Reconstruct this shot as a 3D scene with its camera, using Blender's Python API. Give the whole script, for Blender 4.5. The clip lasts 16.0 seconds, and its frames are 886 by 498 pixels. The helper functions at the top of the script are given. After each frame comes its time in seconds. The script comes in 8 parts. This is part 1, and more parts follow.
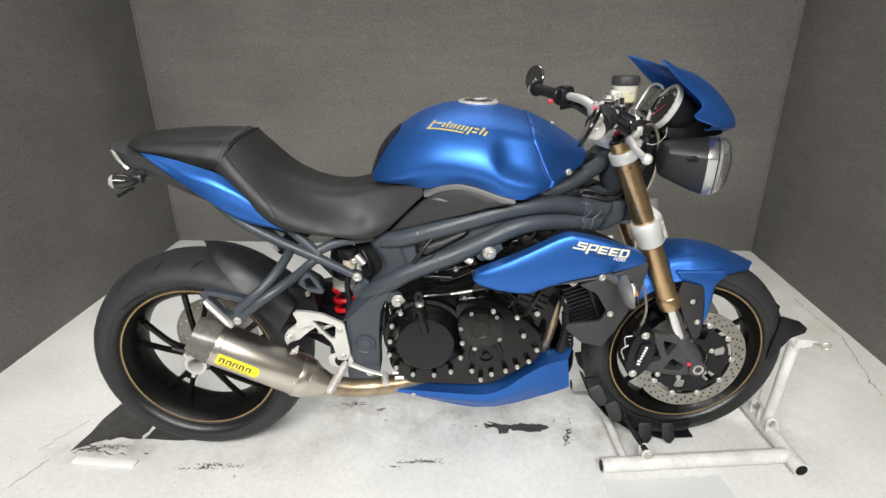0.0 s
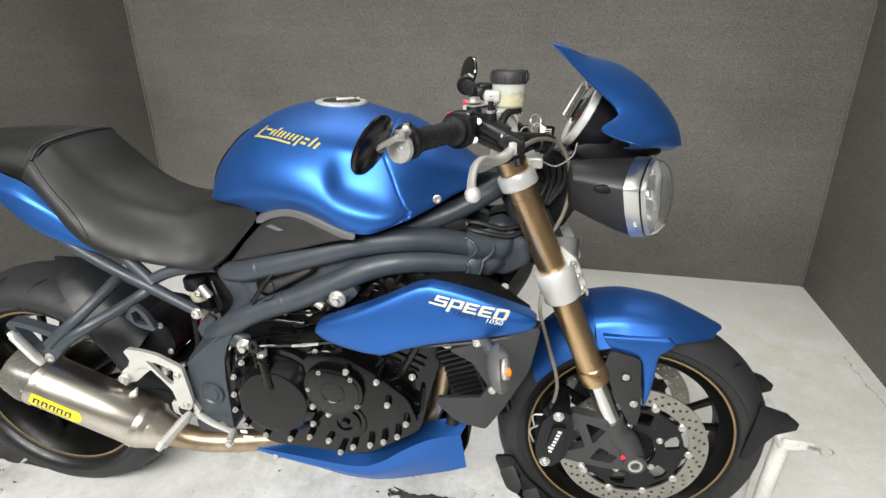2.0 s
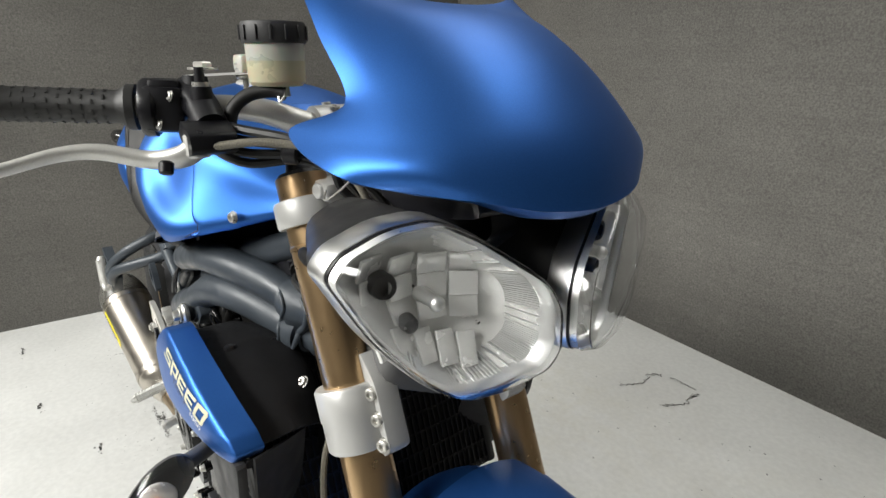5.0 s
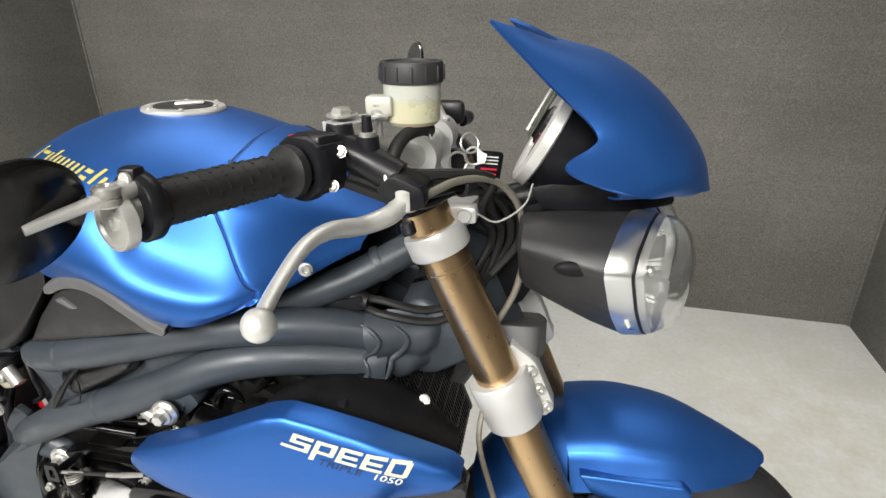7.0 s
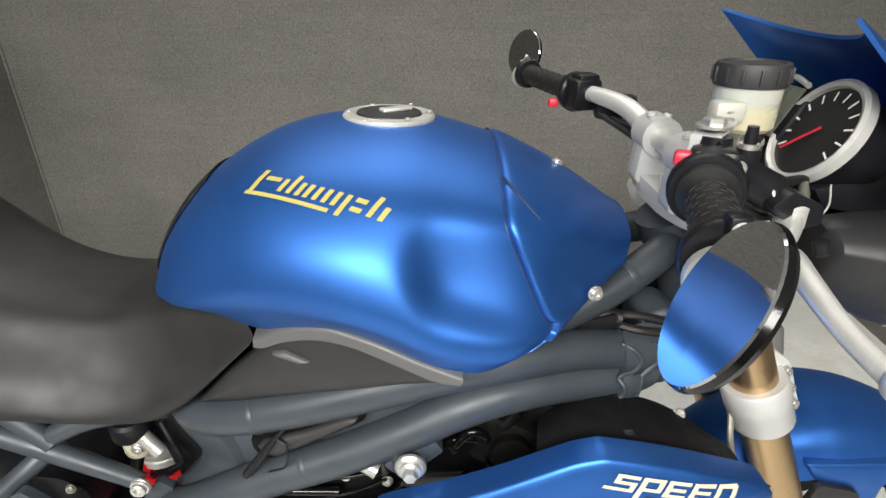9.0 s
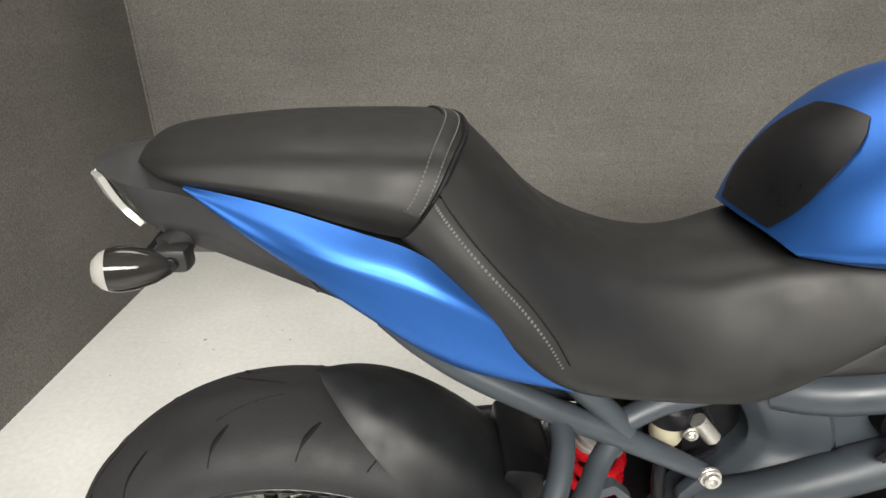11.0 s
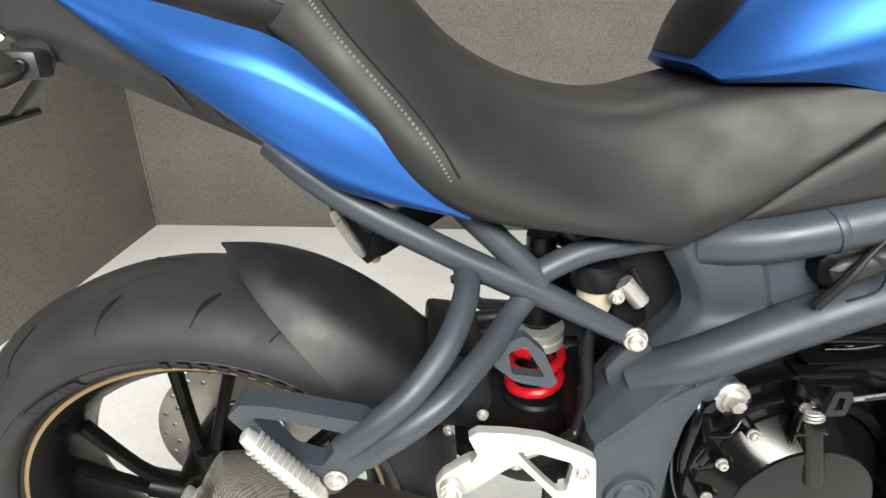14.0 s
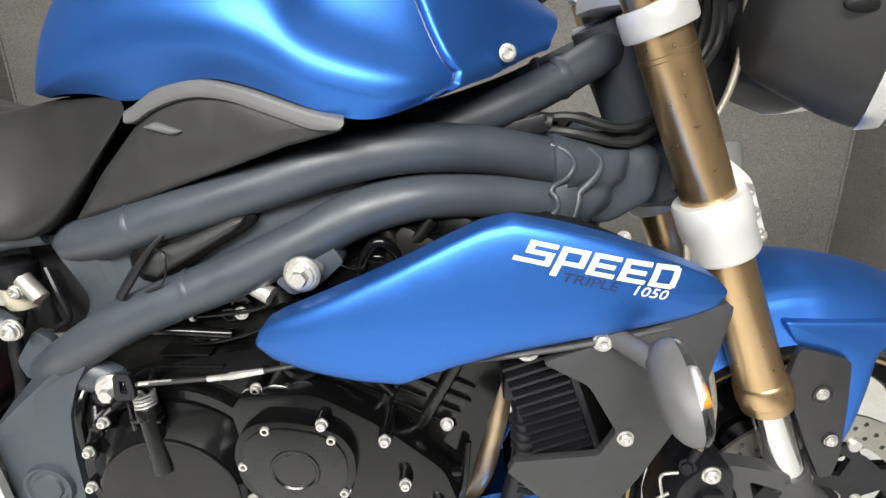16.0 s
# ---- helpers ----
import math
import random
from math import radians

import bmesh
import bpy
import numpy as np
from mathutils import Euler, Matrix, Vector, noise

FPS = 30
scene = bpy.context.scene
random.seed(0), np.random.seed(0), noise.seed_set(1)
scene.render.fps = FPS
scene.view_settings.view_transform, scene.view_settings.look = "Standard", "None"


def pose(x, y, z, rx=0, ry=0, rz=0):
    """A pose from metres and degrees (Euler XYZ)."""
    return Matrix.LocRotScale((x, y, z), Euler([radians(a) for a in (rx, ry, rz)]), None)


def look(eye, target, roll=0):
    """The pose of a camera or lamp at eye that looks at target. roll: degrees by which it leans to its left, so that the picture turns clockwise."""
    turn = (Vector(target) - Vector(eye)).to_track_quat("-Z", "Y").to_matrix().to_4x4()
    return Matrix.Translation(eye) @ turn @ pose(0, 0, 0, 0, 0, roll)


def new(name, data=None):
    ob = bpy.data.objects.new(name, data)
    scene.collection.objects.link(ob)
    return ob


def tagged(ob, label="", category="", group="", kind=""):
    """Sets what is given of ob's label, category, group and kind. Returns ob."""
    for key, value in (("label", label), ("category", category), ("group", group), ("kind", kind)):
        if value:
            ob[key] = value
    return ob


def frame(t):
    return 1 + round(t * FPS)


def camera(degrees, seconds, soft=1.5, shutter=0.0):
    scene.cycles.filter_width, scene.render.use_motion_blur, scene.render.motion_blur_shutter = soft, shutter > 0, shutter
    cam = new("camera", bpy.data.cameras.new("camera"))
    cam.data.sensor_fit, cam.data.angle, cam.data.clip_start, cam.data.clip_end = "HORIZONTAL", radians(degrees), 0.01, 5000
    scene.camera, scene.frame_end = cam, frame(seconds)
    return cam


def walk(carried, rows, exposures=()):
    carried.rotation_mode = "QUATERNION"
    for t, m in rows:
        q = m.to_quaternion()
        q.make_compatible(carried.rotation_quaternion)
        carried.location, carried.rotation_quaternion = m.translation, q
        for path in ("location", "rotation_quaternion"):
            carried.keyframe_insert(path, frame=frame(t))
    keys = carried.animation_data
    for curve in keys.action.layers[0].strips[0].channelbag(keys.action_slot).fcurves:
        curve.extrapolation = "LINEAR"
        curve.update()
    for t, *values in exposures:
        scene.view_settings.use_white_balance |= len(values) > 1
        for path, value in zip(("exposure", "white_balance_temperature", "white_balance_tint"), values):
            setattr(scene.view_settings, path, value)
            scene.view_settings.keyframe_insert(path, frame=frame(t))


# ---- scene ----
cam = camera(78.1, 16.0)
PATH = [
    (0, (0.713, -1.440, 1.216), (0.719, 0.414, 0.467), -0.60),
    (0.5, (0.725, -1.437, 1.207), (0.736, 0.421, 0.466), -0.60),
    (1, (0.873, -1.380, 1.207), (0.845, 0.473, 0.456), -0.90),
    (1.5, (1.025, -1.261, 1.188), (0.909, 0.586, 0.430), -0.90),
    (2, (1.182, -1.078, 1.185), (0.895, 0.747, 0.419), -0.90),
    (2.5, (1.343, -0.898, 1.160), (0.746, 0.855, 0.404), -0.50),
    (3, (1.489, -0.713, 1.124), (0.647, 0.931, 0.356), -0.10),
    (3.2, (1.533, -0.647, 1.109), (0.609, 0.957, 0.352), -0.20),
    (3.7, (1.649, -0.482, 1.079), (0.470, 0.962, 0.338), -0.02),
    (4.2, (1.718, -0.362, 1.064), (0.301, 0.884, 0.360), 0.11),
    (4.7, (1.733, -0.310, 1.064), (0.176, 0.804, 0.401), 0.21),
    (5.3, (1.666, -0.371, 1.086), (0.189, 0.821, 0.456), 0.30),
    (5.5, (1.644, -0.408, 1.092), (0.177, 0.802, 0.473), 0.30),
    (6, (1.529, -0.536, 1.127), (0.355, 0.962, 0.513), 0.40),
    (6.5, (1.404, -0.627, 1.130), (0.699, 1.118, 0.453), -0.20),
    (7, (1.281, -0.655, 1.150), (0.934, 1.150, 0.361), -0.60),
    (7.5, (1.188, -0.649, 1.176), (1.012, 1.168, 0.359), -0.90),
    (8, (1.156, -0.642, 1.179), (1.099, 1.175, 0.345), -1.00),
    (8.5, (1.028, -0.634, 1.170), (1.030, 1.178, 0.324), -0.50),
    (9, (0.868, -0.621, 1.170), (0.878, 1.184, 0.308), -0.40),
    (9.5, (0.685, -0.609, 1.157), (0.726, 1.198, 0.300), -0.00),
    (10, (0.495, -0.583, 1.138), (0.577, 1.218, 0.273), 0.80),
    (10.2, (0.425, -0.575, 1.134), (0.511, 1.231, 0.278), 0.50),
    (10.7, (0.258, -0.557, 1.111), (0.351, 1.248, 0.255), 0.46),
    (11.2, (0.131, -0.550, 1.077), (0.196, 1.257, 0.222), -0.10),
    (11.7, (0.048, -0.549, 1.037), (0.076, 1.259, 0.182), -0.77),
    (12.3, (0.011, -0.552, 0.986), (0.018, 1.258, 0.135), -1.10),
    (12.5, (0.008, -0.554, 0.953), (0.012, 1.255, 0.099), -1.20),
    (13, (0.009, -0.557, 0.914), (0.023, 1.256, 0.071), -0.90),
    (13.5, (0.113, -0.577, 0.921), (0.128, 1.241, 0.087), -0.90),
    (14, (0.278, -0.586, 0.920), (0.348, 1.235, 0.096), -0.10),
    (14.5, (0.447, -0.624, 0.913), (0.538, 1.225, 0.156), 0.40),
    (15, (0.649, -0.645, 0.908), (0.659, 1.224, 0.197), -0.60),
    (15.5, (0.808, -0.647, 0.892), (0.812, 1.236, 0.217), -0.50),
    (16, (0.976, -0.659, 0.882), (0.937, 1.233, 0.234), -0.70),
]
walk(cam, [(t, look(eye, target, roll)) for t, eye, target, roll in PATH], [(0.0, -0.08, 6500, 9), (2.0, 0.02, 6500, 8), (3.0, 0.1, 6500, 8), (5.5, -0.22, 6500, 7), (6.5, -0.08, 6600, 8), (7.5, 0.14, 6600, 8), (9.0, 0.0, 6600, 8), (10.0, 0.12, 6700, 8), (12.5, 0.06, 6850, 8), (14.0, 0.40, 6600, 8), (15.0, 0.52, 6550, 8), (15.5, 0.56, 6500, 8), (16.0, 0.43, 6500, 8)])

# ---- world, lights, exposure ----
world = bpy.data.worlds.new("world")
world.use_nodes = True
world.node_tree.nodes["Background"].inputs[0].default_value = (0.9, 0.95, 1.0, 1)
world.node_tree.nodes["Background"].inputs[1].default_value = 0.05
scene.world = world


def soft_lamp(at, aim, sx, sy, power, tone=(1.0, 0.972, 0.938), spread=125):
    """A wide soft lamp under the ceiling, tilted towards a point; no fitting is modelled."""
    data = bpy.data.lights.new("area_lamp", "AREA")
    data.shape, data.size, data.size_y, data.energy, data.color = "RECTANGLE", sx, sy, power, tone
    data.spread = radians(spread)
    ob = new("area_lamp", data)
    ob.matrix_world = look(at, aim)
    return ob


soft_lamp((0.38, -2.40, 2.30), (0.60, 0.0, 0.55), 2.9, 0.8, 118.0)
# Added overhead lamp without a seen source; brightens the floor behind the motorcycle.
soft_lamp((0.70, 0.75, 2.46), (0.70, 0.751, 0.0), 2.8, 0.5, 13.0, spread=90)

# ---- materials ----


def mat(name, base, rough=0.5, metal=0.0, vary=0.15, scale=8.0, fine=0.0, fine_scale=200.0, bump=0.0, bump_scale=300.0, rough_vary=0.1, spec=0.5, coat=0.0, **more):
    """A procedural surface: base colour that drifts over large stains and fine grain, with uneven gloss and relief."""
    m = bpy.data.materials.new(name)
    m.use_nodes = True
    nt = m.node_tree
    b = nt.nodes["Principled BSDF"]
    co = nt.nodes.new("ShaderNodeTexCoord")

    def noise_at(s, detail=4.0):
        n = nt.nodes.new("ShaderNodeTexNoise")
        n.inputs["Scale"].default_value, n.inputs["Detail"].default_value = s, detail
        nt.links.new(co.outputs["Object"], n.inputs["Vector"])
        return n

    big = noise_at(scale)
    ramp = nt.nodes.new("ShaderNodeMapRange")
    ramp.inputs["From Min"].default_value, ramp.inputs["From Max"].default_value = 0.3, 0.7
    ramp.inputs["To Min"].default_value, ramp.inputs["To Max"].default_value = 1 - vary, 1 + vary
    nt.links.new(big.outputs["Fac"], ramp.inputs["Value"])
    value = ramp.outputs["Result"]
    if fine:
        small = noise_at(fine_scale, 2.0)
        r2 = nt.nodes.new("ShaderNodeMapRange")
        r2.inputs["From Min"].default_value, r2.inputs["From Max"].default_value = 0.3, 0.7
        r2.inputs["To Min"].default_value, r2.inputs["To Max"].default_value = 1 - fine, 1 + fine
        nt.links.new(small.outputs["Fac"], r2.inputs["Value"])
        mul = nt.nodes.new("ShaderNodeMath")
        mul.operation = "MULTIPLY"
        nt.links.new(value, mul.inputs[0]), nt.links.new(r2.outputs["Result"], mul.inputs[1])
        value = mul.outputs[0]
    mix = nt.nodes.new("ShaderNodeVectorMath")
    mix.operation = "SCALE"
    mix.inputs[0].default_value = base
    nt.links.new(value, mix.inputs["Scale"])
    nt.links.new(mix.outputs[0], b.inputs["Base Color"])
    rr = nt.nodes.new("ShaderNodeMapRange")
    rr.inputs["From Min"].default_value, rr.inputs["From Max"].default_value = 0.3, 0.7
    rr.inputs["To Min"].default_value, rr.inputs["To Max"].default_value = max(rough - rough_vary, 0.02), min(rough + rough_vary, 1)
    mid = noise_at(scale * 4)
    nt.links.new(mid.outputs["Fac"], rr.inputs["Value"])
    nt.links.new(rr.outputs["Result"], b.inputs["Roughness"])
    b.inputs["Metallic"].default_value = metal
    b.inputs["Specular IOR Level"].default_value = spec
    b.inputs["Coat Weight"].default_value = coat
    b.inputs["Coat Roughness"].default_value = 0.15
    if bump:
        n = noise_at(bump_scale, 3.0)
        bp = nt.nodes.new("ShaderNodeBump")
        bp.inputs["Strength"].default_value, bp.inputs["Distance"].default_value = bump, 0.002
        nt.links.new(n.outputs["Fac"], bp.inputs["Height"])
        nt.links.new(bp.outputs["Normal"], b.inputs["Normal"])
    for key, val in more.items():
        b.inputs[key.replace("_", " ")].default_value = val
    return m


BLUE = mat("satin_blue_paint", (0.025, 0.124, 0.44), 0.42, 0.80, vary=0.03, fine=0.06, fine_scale=900, rough_vary=0.02, coat=0.15, Coat_Roughness=0.45)
FRAME = mat("grey_frame_paint", (0.040, 0.049, 0.060), 0.45, 0.1, vary=0.08, fine=0.05, fine_scale=700, bump=0.04, bump_scale=900)
PLASTIC = mat("black_plastic", (0.018, 0.018, 0.019), 0.5, vary=0.1, bump=0.05, bump_scale=1200)
GREYPLASTIC = mat("grey_plastic", (0.025, 0.025, 0.027), 0.55, vary=0.08, bump=0.05, bump_scale=1200)
TRIMGREY = mat("satin_grey_trim", (0.085, 0.085, 0.086), 0.45, vary=0.05, bump=0.04, bump_scale=1200)
VINYL = mat("seat_vinyl", (0.0115, 0.0115, 0.0117), 0.52, spec=0.40, vary=0.06, scale=5, fine=0.1, fine_scale=600, bump=0.12, bump_scale=1400)
COVER = mat("satin_black_cover", (0.0036, 0.0036, 0.0034), 0.27, vary=0.12, rough_vary=0.05, bump=0.04, bump_scale=700, spec=0.45)
ENGINE = mat("engine_black", (0.003, 0.003, 0.0034), 0.16, vary=0.15, rough_vary=0.05, bump=0.03, bump_scale=500, spec=0.35)
SATINBLACK = mat("satin_black_plastic", (0.010, 0.011, 0.013), 0.48, vary=0.1, spec=0.4)
CASTGREY = mat("dark_grey_casting", (0.040, 0.040, 0.042), 0.5, vary=0.12, bump=0.05, bump_scale=700)
# Near-black for deep engine parts; their shade is put into the colour.
SHADEBLACK = mat("shaded_black", (0.0035, 0.0034, 0.0033), 0.42, vary=0.4, scale=40, spec=0.10)
MATTBLACK = mat("matt_black", (0.008, 0.008, 0.010), 0.36, vary=0.15, spec=0.3)
DEEP = mat("dark_inner", (0.006, 0.006, 0.007), 0.6, vary=0.3, scale=30, spec=0.2)
RUBBER = mat("tyre_rubber", (0.020, 0.020, 0.022), 0.62, vary=0.24, scale=6, fine=0.12, fine_scale=400, bump=0.08, bump_scale=500, rough_vary=0.1, spec=0.4)
SIDEWALL = mat("tyre_sidewall", (0.008, 0.008, 0.009), 0.38, vary=0.2, scale=30, bump=0.06, bump_scale=300)
GRIP = mat("grip_rubber", (0.009, 0.009, 0.009), 0.55, bump=0.1, bump_scale=800)
RIM = mat("black_rim", (0.004, 0.004, 0.004), 0.35, vary=0.1, spec=0.12)
GOLD = mat("gold_anodised", (0.52, 0.36, 0.20), 0.30, 0.95, vary=0.03, scale=20, rough_vary=0.03)
PIN = mat("gold_pinstripe", (0.30, 0.21, 0.10), 0.4, 0.6)
BEZEL = mat("polished_bezel", (0.80, 0.80, 0.79), 0.36, 1.0, vary=0.03)
CHROME = mat("polished_steel", (0.75, 0.75, 0.74), 0.12, 1.0, vary=0.05)
ALU = mat("satin_aluminium", (0.60, 0.595, 0.57), 0.42, 0.55, vary=0.06, scale=25, fine=0.04, fine_scale=600)
SILVER = mat("silver_paint", (0.56, 0.56, 0.55), 0.42, 0.3, vary=0.06)
TITAN = mat("brushed_titanium", (0.55, 0.51, 0.45), 0.32, 1.0, vary=0.02, scale=14, rough_vary=0.03, fine=0.05, fine_scale=300)
HEAT = mat("heat_tinted_steel", (0.36, 0.28, 0.19), 0.38, 0.85, vary=0.35, scale=22)
DISC = mat("brake_disc_steel", (0.36, 0.345, 0.31), 0.38, 0.9, vary=0.12, scale=30)
BOLT = mat("zinc_bolt", (0.55, 0.54, 0.51), 0.36, 0.75, vary=0.1, scale=60)
RED = mat("red_spring_paint", (0.55, 0.010, 0.018), 0.3, vary=0.05)
REDTAG = mat("red_plastic", (0.60, 0.02, 0.05), 0.4)
YELLOW = mat("yellow_decal", (0.82, 0.70, 0.02), 0.4, vary=0.03)
GOLDTXT = mat("gold_decal", (0.40, 0.36, 0.10), 0.4, vary=0.05)
PALETXT = mat("pale_gold_decal", (0.58, 0.57, 0.42), 0.4, vary=0.03)
WHITETXT = mat("white_decal", (0.80, 0.80, 0.78), 0.45, vary=0.03)
DARKTXT = mat("dark_decal", (0.012, 0.02, 0.06), 0.45)
CLOTHGREY = mat("grey_tag", (0.10, 0.10, 0.10), 0.6)
STANDWHITE = mat("white_stand_paint", (0.62, 0.62, 0.59), 0.45, vary=0.15, scale=18, fine=0.08, fine_scale=150, bump=0.1, bump_scale=150)
CARBON = mat("carbon_weave", (0.055, 0.053, 0.05), 0.3, vary=0.1)
FLUID = mat("milky_plastic", (0.62, 0.61, 0.55), 0.35, vary=0.06, Transmission_Weight=0.3, Subsurface_Weight=0.2)
BRAKEFLUID = mat("yellowed_fluid", (0.58, 0.54, 0.38), 0.35, vary=0.06, Transmission_Weight=0.2, Subsurface_Weight=0.2)
CREAM = mat("cream_plastic", (0.42, 0.39, 0.29), 0.45, vary=0.08)
GLASS = mat("clear_lens", (0.95, 0.96, 0.97), 0.03, vary=0.0, rough_vary=0.01, Transmission_Weight=1.0, IOR=1.42)
MIRRORGLASS = mat("mirror_glass", (0.55, 0.56, 0.58), 0.02, 1.0, vary=0.0, rough_vary=0.0)
REFLECTOR = mat("lamp_reflector", (0.86, 0.86, 0.84), 0.22, 0.45, vary=0.02)
AMBER = mat("amber_lens", (0.75, 0.22, 0.02), 0.2)
BRAID = mat("braided_hose", (0.21, 0.195, 0.16), 0.45, 0.4, vary=0.2, fine=0.3, fine_scale=900)
DIAL = mat("dial_face", (0.012, 0.012, 0.012), 0.4)
LCD = mat("lcd_face", (0.09, 0.10, 0.08), 0.3)
RADIATOR = mat("radiator_core", (0.006, 0.006, 0.006), 0.5, spec=0.15)
CARPET = mat("grey_carpet", (0.146, 0.141, 0.131), 0.95, vary=0.12, scale=2.2, fine=0.24, fine_scale=170, bump=0.3, bump_scale=220, spec=0.1)
FLOORPAINT = mat("white_floor_paint", (0.70, 0.705, 0.69), 0.42, vary=0.07, scale=3.0, fine=0.05, fine_scale=60, bump=0.06, bump_scale=40, rough_vary=0.12)
FRESHPAINT = mat("fresh_floor_paint", (0.63, 0.645, 0.65), 0.4, vary=0.04, scale=5.0, bump=0.05, bump_scale=60)
BAREFLOOR = mat("worn_dark_floor", (0.045, 0.044, 0.042), 0.75, vary=0.3, scale=25, fine=0.2, fine_scale=200)


def tint_floor(m, tone, spots):
    """Mixes toned areas, each (x, y, rx, ry, strength) with a broken edge, into a floor material."""
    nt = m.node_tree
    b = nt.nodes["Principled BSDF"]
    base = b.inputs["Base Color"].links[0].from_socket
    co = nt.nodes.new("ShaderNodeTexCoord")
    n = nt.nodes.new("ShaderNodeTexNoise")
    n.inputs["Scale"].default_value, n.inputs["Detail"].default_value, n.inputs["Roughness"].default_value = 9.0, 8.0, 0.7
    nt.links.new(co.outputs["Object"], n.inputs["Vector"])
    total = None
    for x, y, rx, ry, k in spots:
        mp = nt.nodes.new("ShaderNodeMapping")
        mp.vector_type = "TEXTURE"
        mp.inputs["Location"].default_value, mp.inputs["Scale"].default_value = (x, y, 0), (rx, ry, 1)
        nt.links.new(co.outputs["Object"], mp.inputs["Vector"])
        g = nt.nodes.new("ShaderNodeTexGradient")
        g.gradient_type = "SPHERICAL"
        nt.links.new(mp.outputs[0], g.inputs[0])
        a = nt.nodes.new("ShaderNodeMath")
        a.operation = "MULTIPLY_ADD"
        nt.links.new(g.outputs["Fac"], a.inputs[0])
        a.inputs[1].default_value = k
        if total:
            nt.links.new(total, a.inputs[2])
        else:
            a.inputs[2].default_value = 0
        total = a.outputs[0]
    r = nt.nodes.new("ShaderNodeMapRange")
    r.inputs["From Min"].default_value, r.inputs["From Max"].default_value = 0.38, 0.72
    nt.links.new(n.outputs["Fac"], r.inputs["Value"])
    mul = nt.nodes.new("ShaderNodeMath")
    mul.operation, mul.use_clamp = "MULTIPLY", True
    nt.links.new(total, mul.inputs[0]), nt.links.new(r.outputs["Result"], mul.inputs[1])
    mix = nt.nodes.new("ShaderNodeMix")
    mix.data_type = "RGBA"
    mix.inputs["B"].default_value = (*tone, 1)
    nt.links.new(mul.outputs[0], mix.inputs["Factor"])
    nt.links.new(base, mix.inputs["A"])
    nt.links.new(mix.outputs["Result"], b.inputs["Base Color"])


# Grey-brown areas with broken edges, most of them along the motorcycle's length.
tint_floor(FLOORPAINT, (0.22, 0.205, 0.175), [(0.75, 0.05, 0.75, 0.22, 0.8), (1.25, 0.0, 0.3, 0.25, 0.6), (-0.33, -0.08, 0.22, 0.08, 1.3), (0.1, -0.12, 0.4, 0.12, 0.5), (0.4, 0.12, 0.2, 0.1, 0.8), (1.75, 0.0, 0.25, 0.3, 0.5)])
# Lamp-yellow areas: the light's warm tint is put into the paint colour.
tint_floor(FLOORPAINT, (0.56, 0.53, 0.42), [(2.15, 0.75, 1.1, 1.1, 0.9), (0.6, 0.9, 0.8, 0.5, 0.5)])


def streaks(m, amount):
    """Adds faint level bands and lighter scuffs, as in rolled-on carpet, to a material's colour."""
    nt = m.node_tree
    b = nt.nodes["Principled BSDF"]
    base = b.inputs["Base Color"].links[0].from_socket
    co = nt.nodes.new("ShaderNodeTexCoord")
    last = base
    for size, lo, hi, k in (((3.0, 3.0, 70.0), 0.35, 0.65, amount), ((1.3, 1.3, 9.0), 0.4, 0.7, amount * 1.2), ((0.9, 0.9, 0.9), 0.3, 0.7, amount)):
        mp = nt.nodes.new("ShaderNodeMapping")
        mp.inputs["Scale"].default_value = size
        nt.links.new(co.outputs["Object"], mp.inputs["Vector"])
        n = nt.nodes.new("ShaderNodeTexNoise")
        n.inputs["Scale"].default_value, n.inputs["Detail"].default_value = 2.0, 5.0
        nt.links.new(mp.outputs[0], n.inputs["Vector"])
        r = nt.nodes.new("ShaderNodeMapRange")
        r.inputs["From Min"].default_value, r.inputs["From Max"].default_value = lo, hi
        r.inputs["To Min"].default_value, r.inputs["To Max"].default_value = 1 - k, 1 + k
        nt.links.new(n.outputs["Fac"], r.inputs["Value"])
        sc = nt.nodes.new("ShaderNodeVectorMath")
        sc.operation = "SCALE"
        nt.links.new(last, sc.inputs[0]), nt.links.new(r.outputs["Result"], sc.inputs["Scale"])
        last = sc.outputs[0]
    nt.links.new(last, b.inputs["Base Color"])


streaks(CARPET, 0.028)
GREYWALL = mat("grey_fill_wall", (0.22, 0.22, 0.215), 0.8)
SMOKED = mat("smoked_lens", (0.020, 0.019, 0.018), 0.12, vary=0.1)
LENSGREY = mat("clear_grey_lens", (0.42, 0.42, 0.40), 0.12, 0.3, vary=0.1)
PUTTY = mat("ceiling_white", (0.75, 0.75, 0.73), 0.8)


def weave(m, scale, a, c):
    """Adds a two-colour weave to a material."""
    nt = m.node_tree
    b = nt.nodes["Principled BSDF"]
    co = nt.nodes.new("ShaderNodeTexCoord")
    ck = nt.nodes.new("ShaderNodeTexChecker")
    ck.inputs["Scale"].default_value = scale
    ck.inputs["Color1"].default_value, ck.inputs["Color2"].default_value = (*a, 1), (*c, 1)
    nt.links.new(co.outputs["Object"], ck.inputs["Vector"])
    nt.links.new(ck.outputs["Color"], b.inputs["Base Color"])


weave(CARBON, 700, (0.16, 0.155, 0.14), (0.035, 0.034, 0.03))

# ---- mesh helpers ----


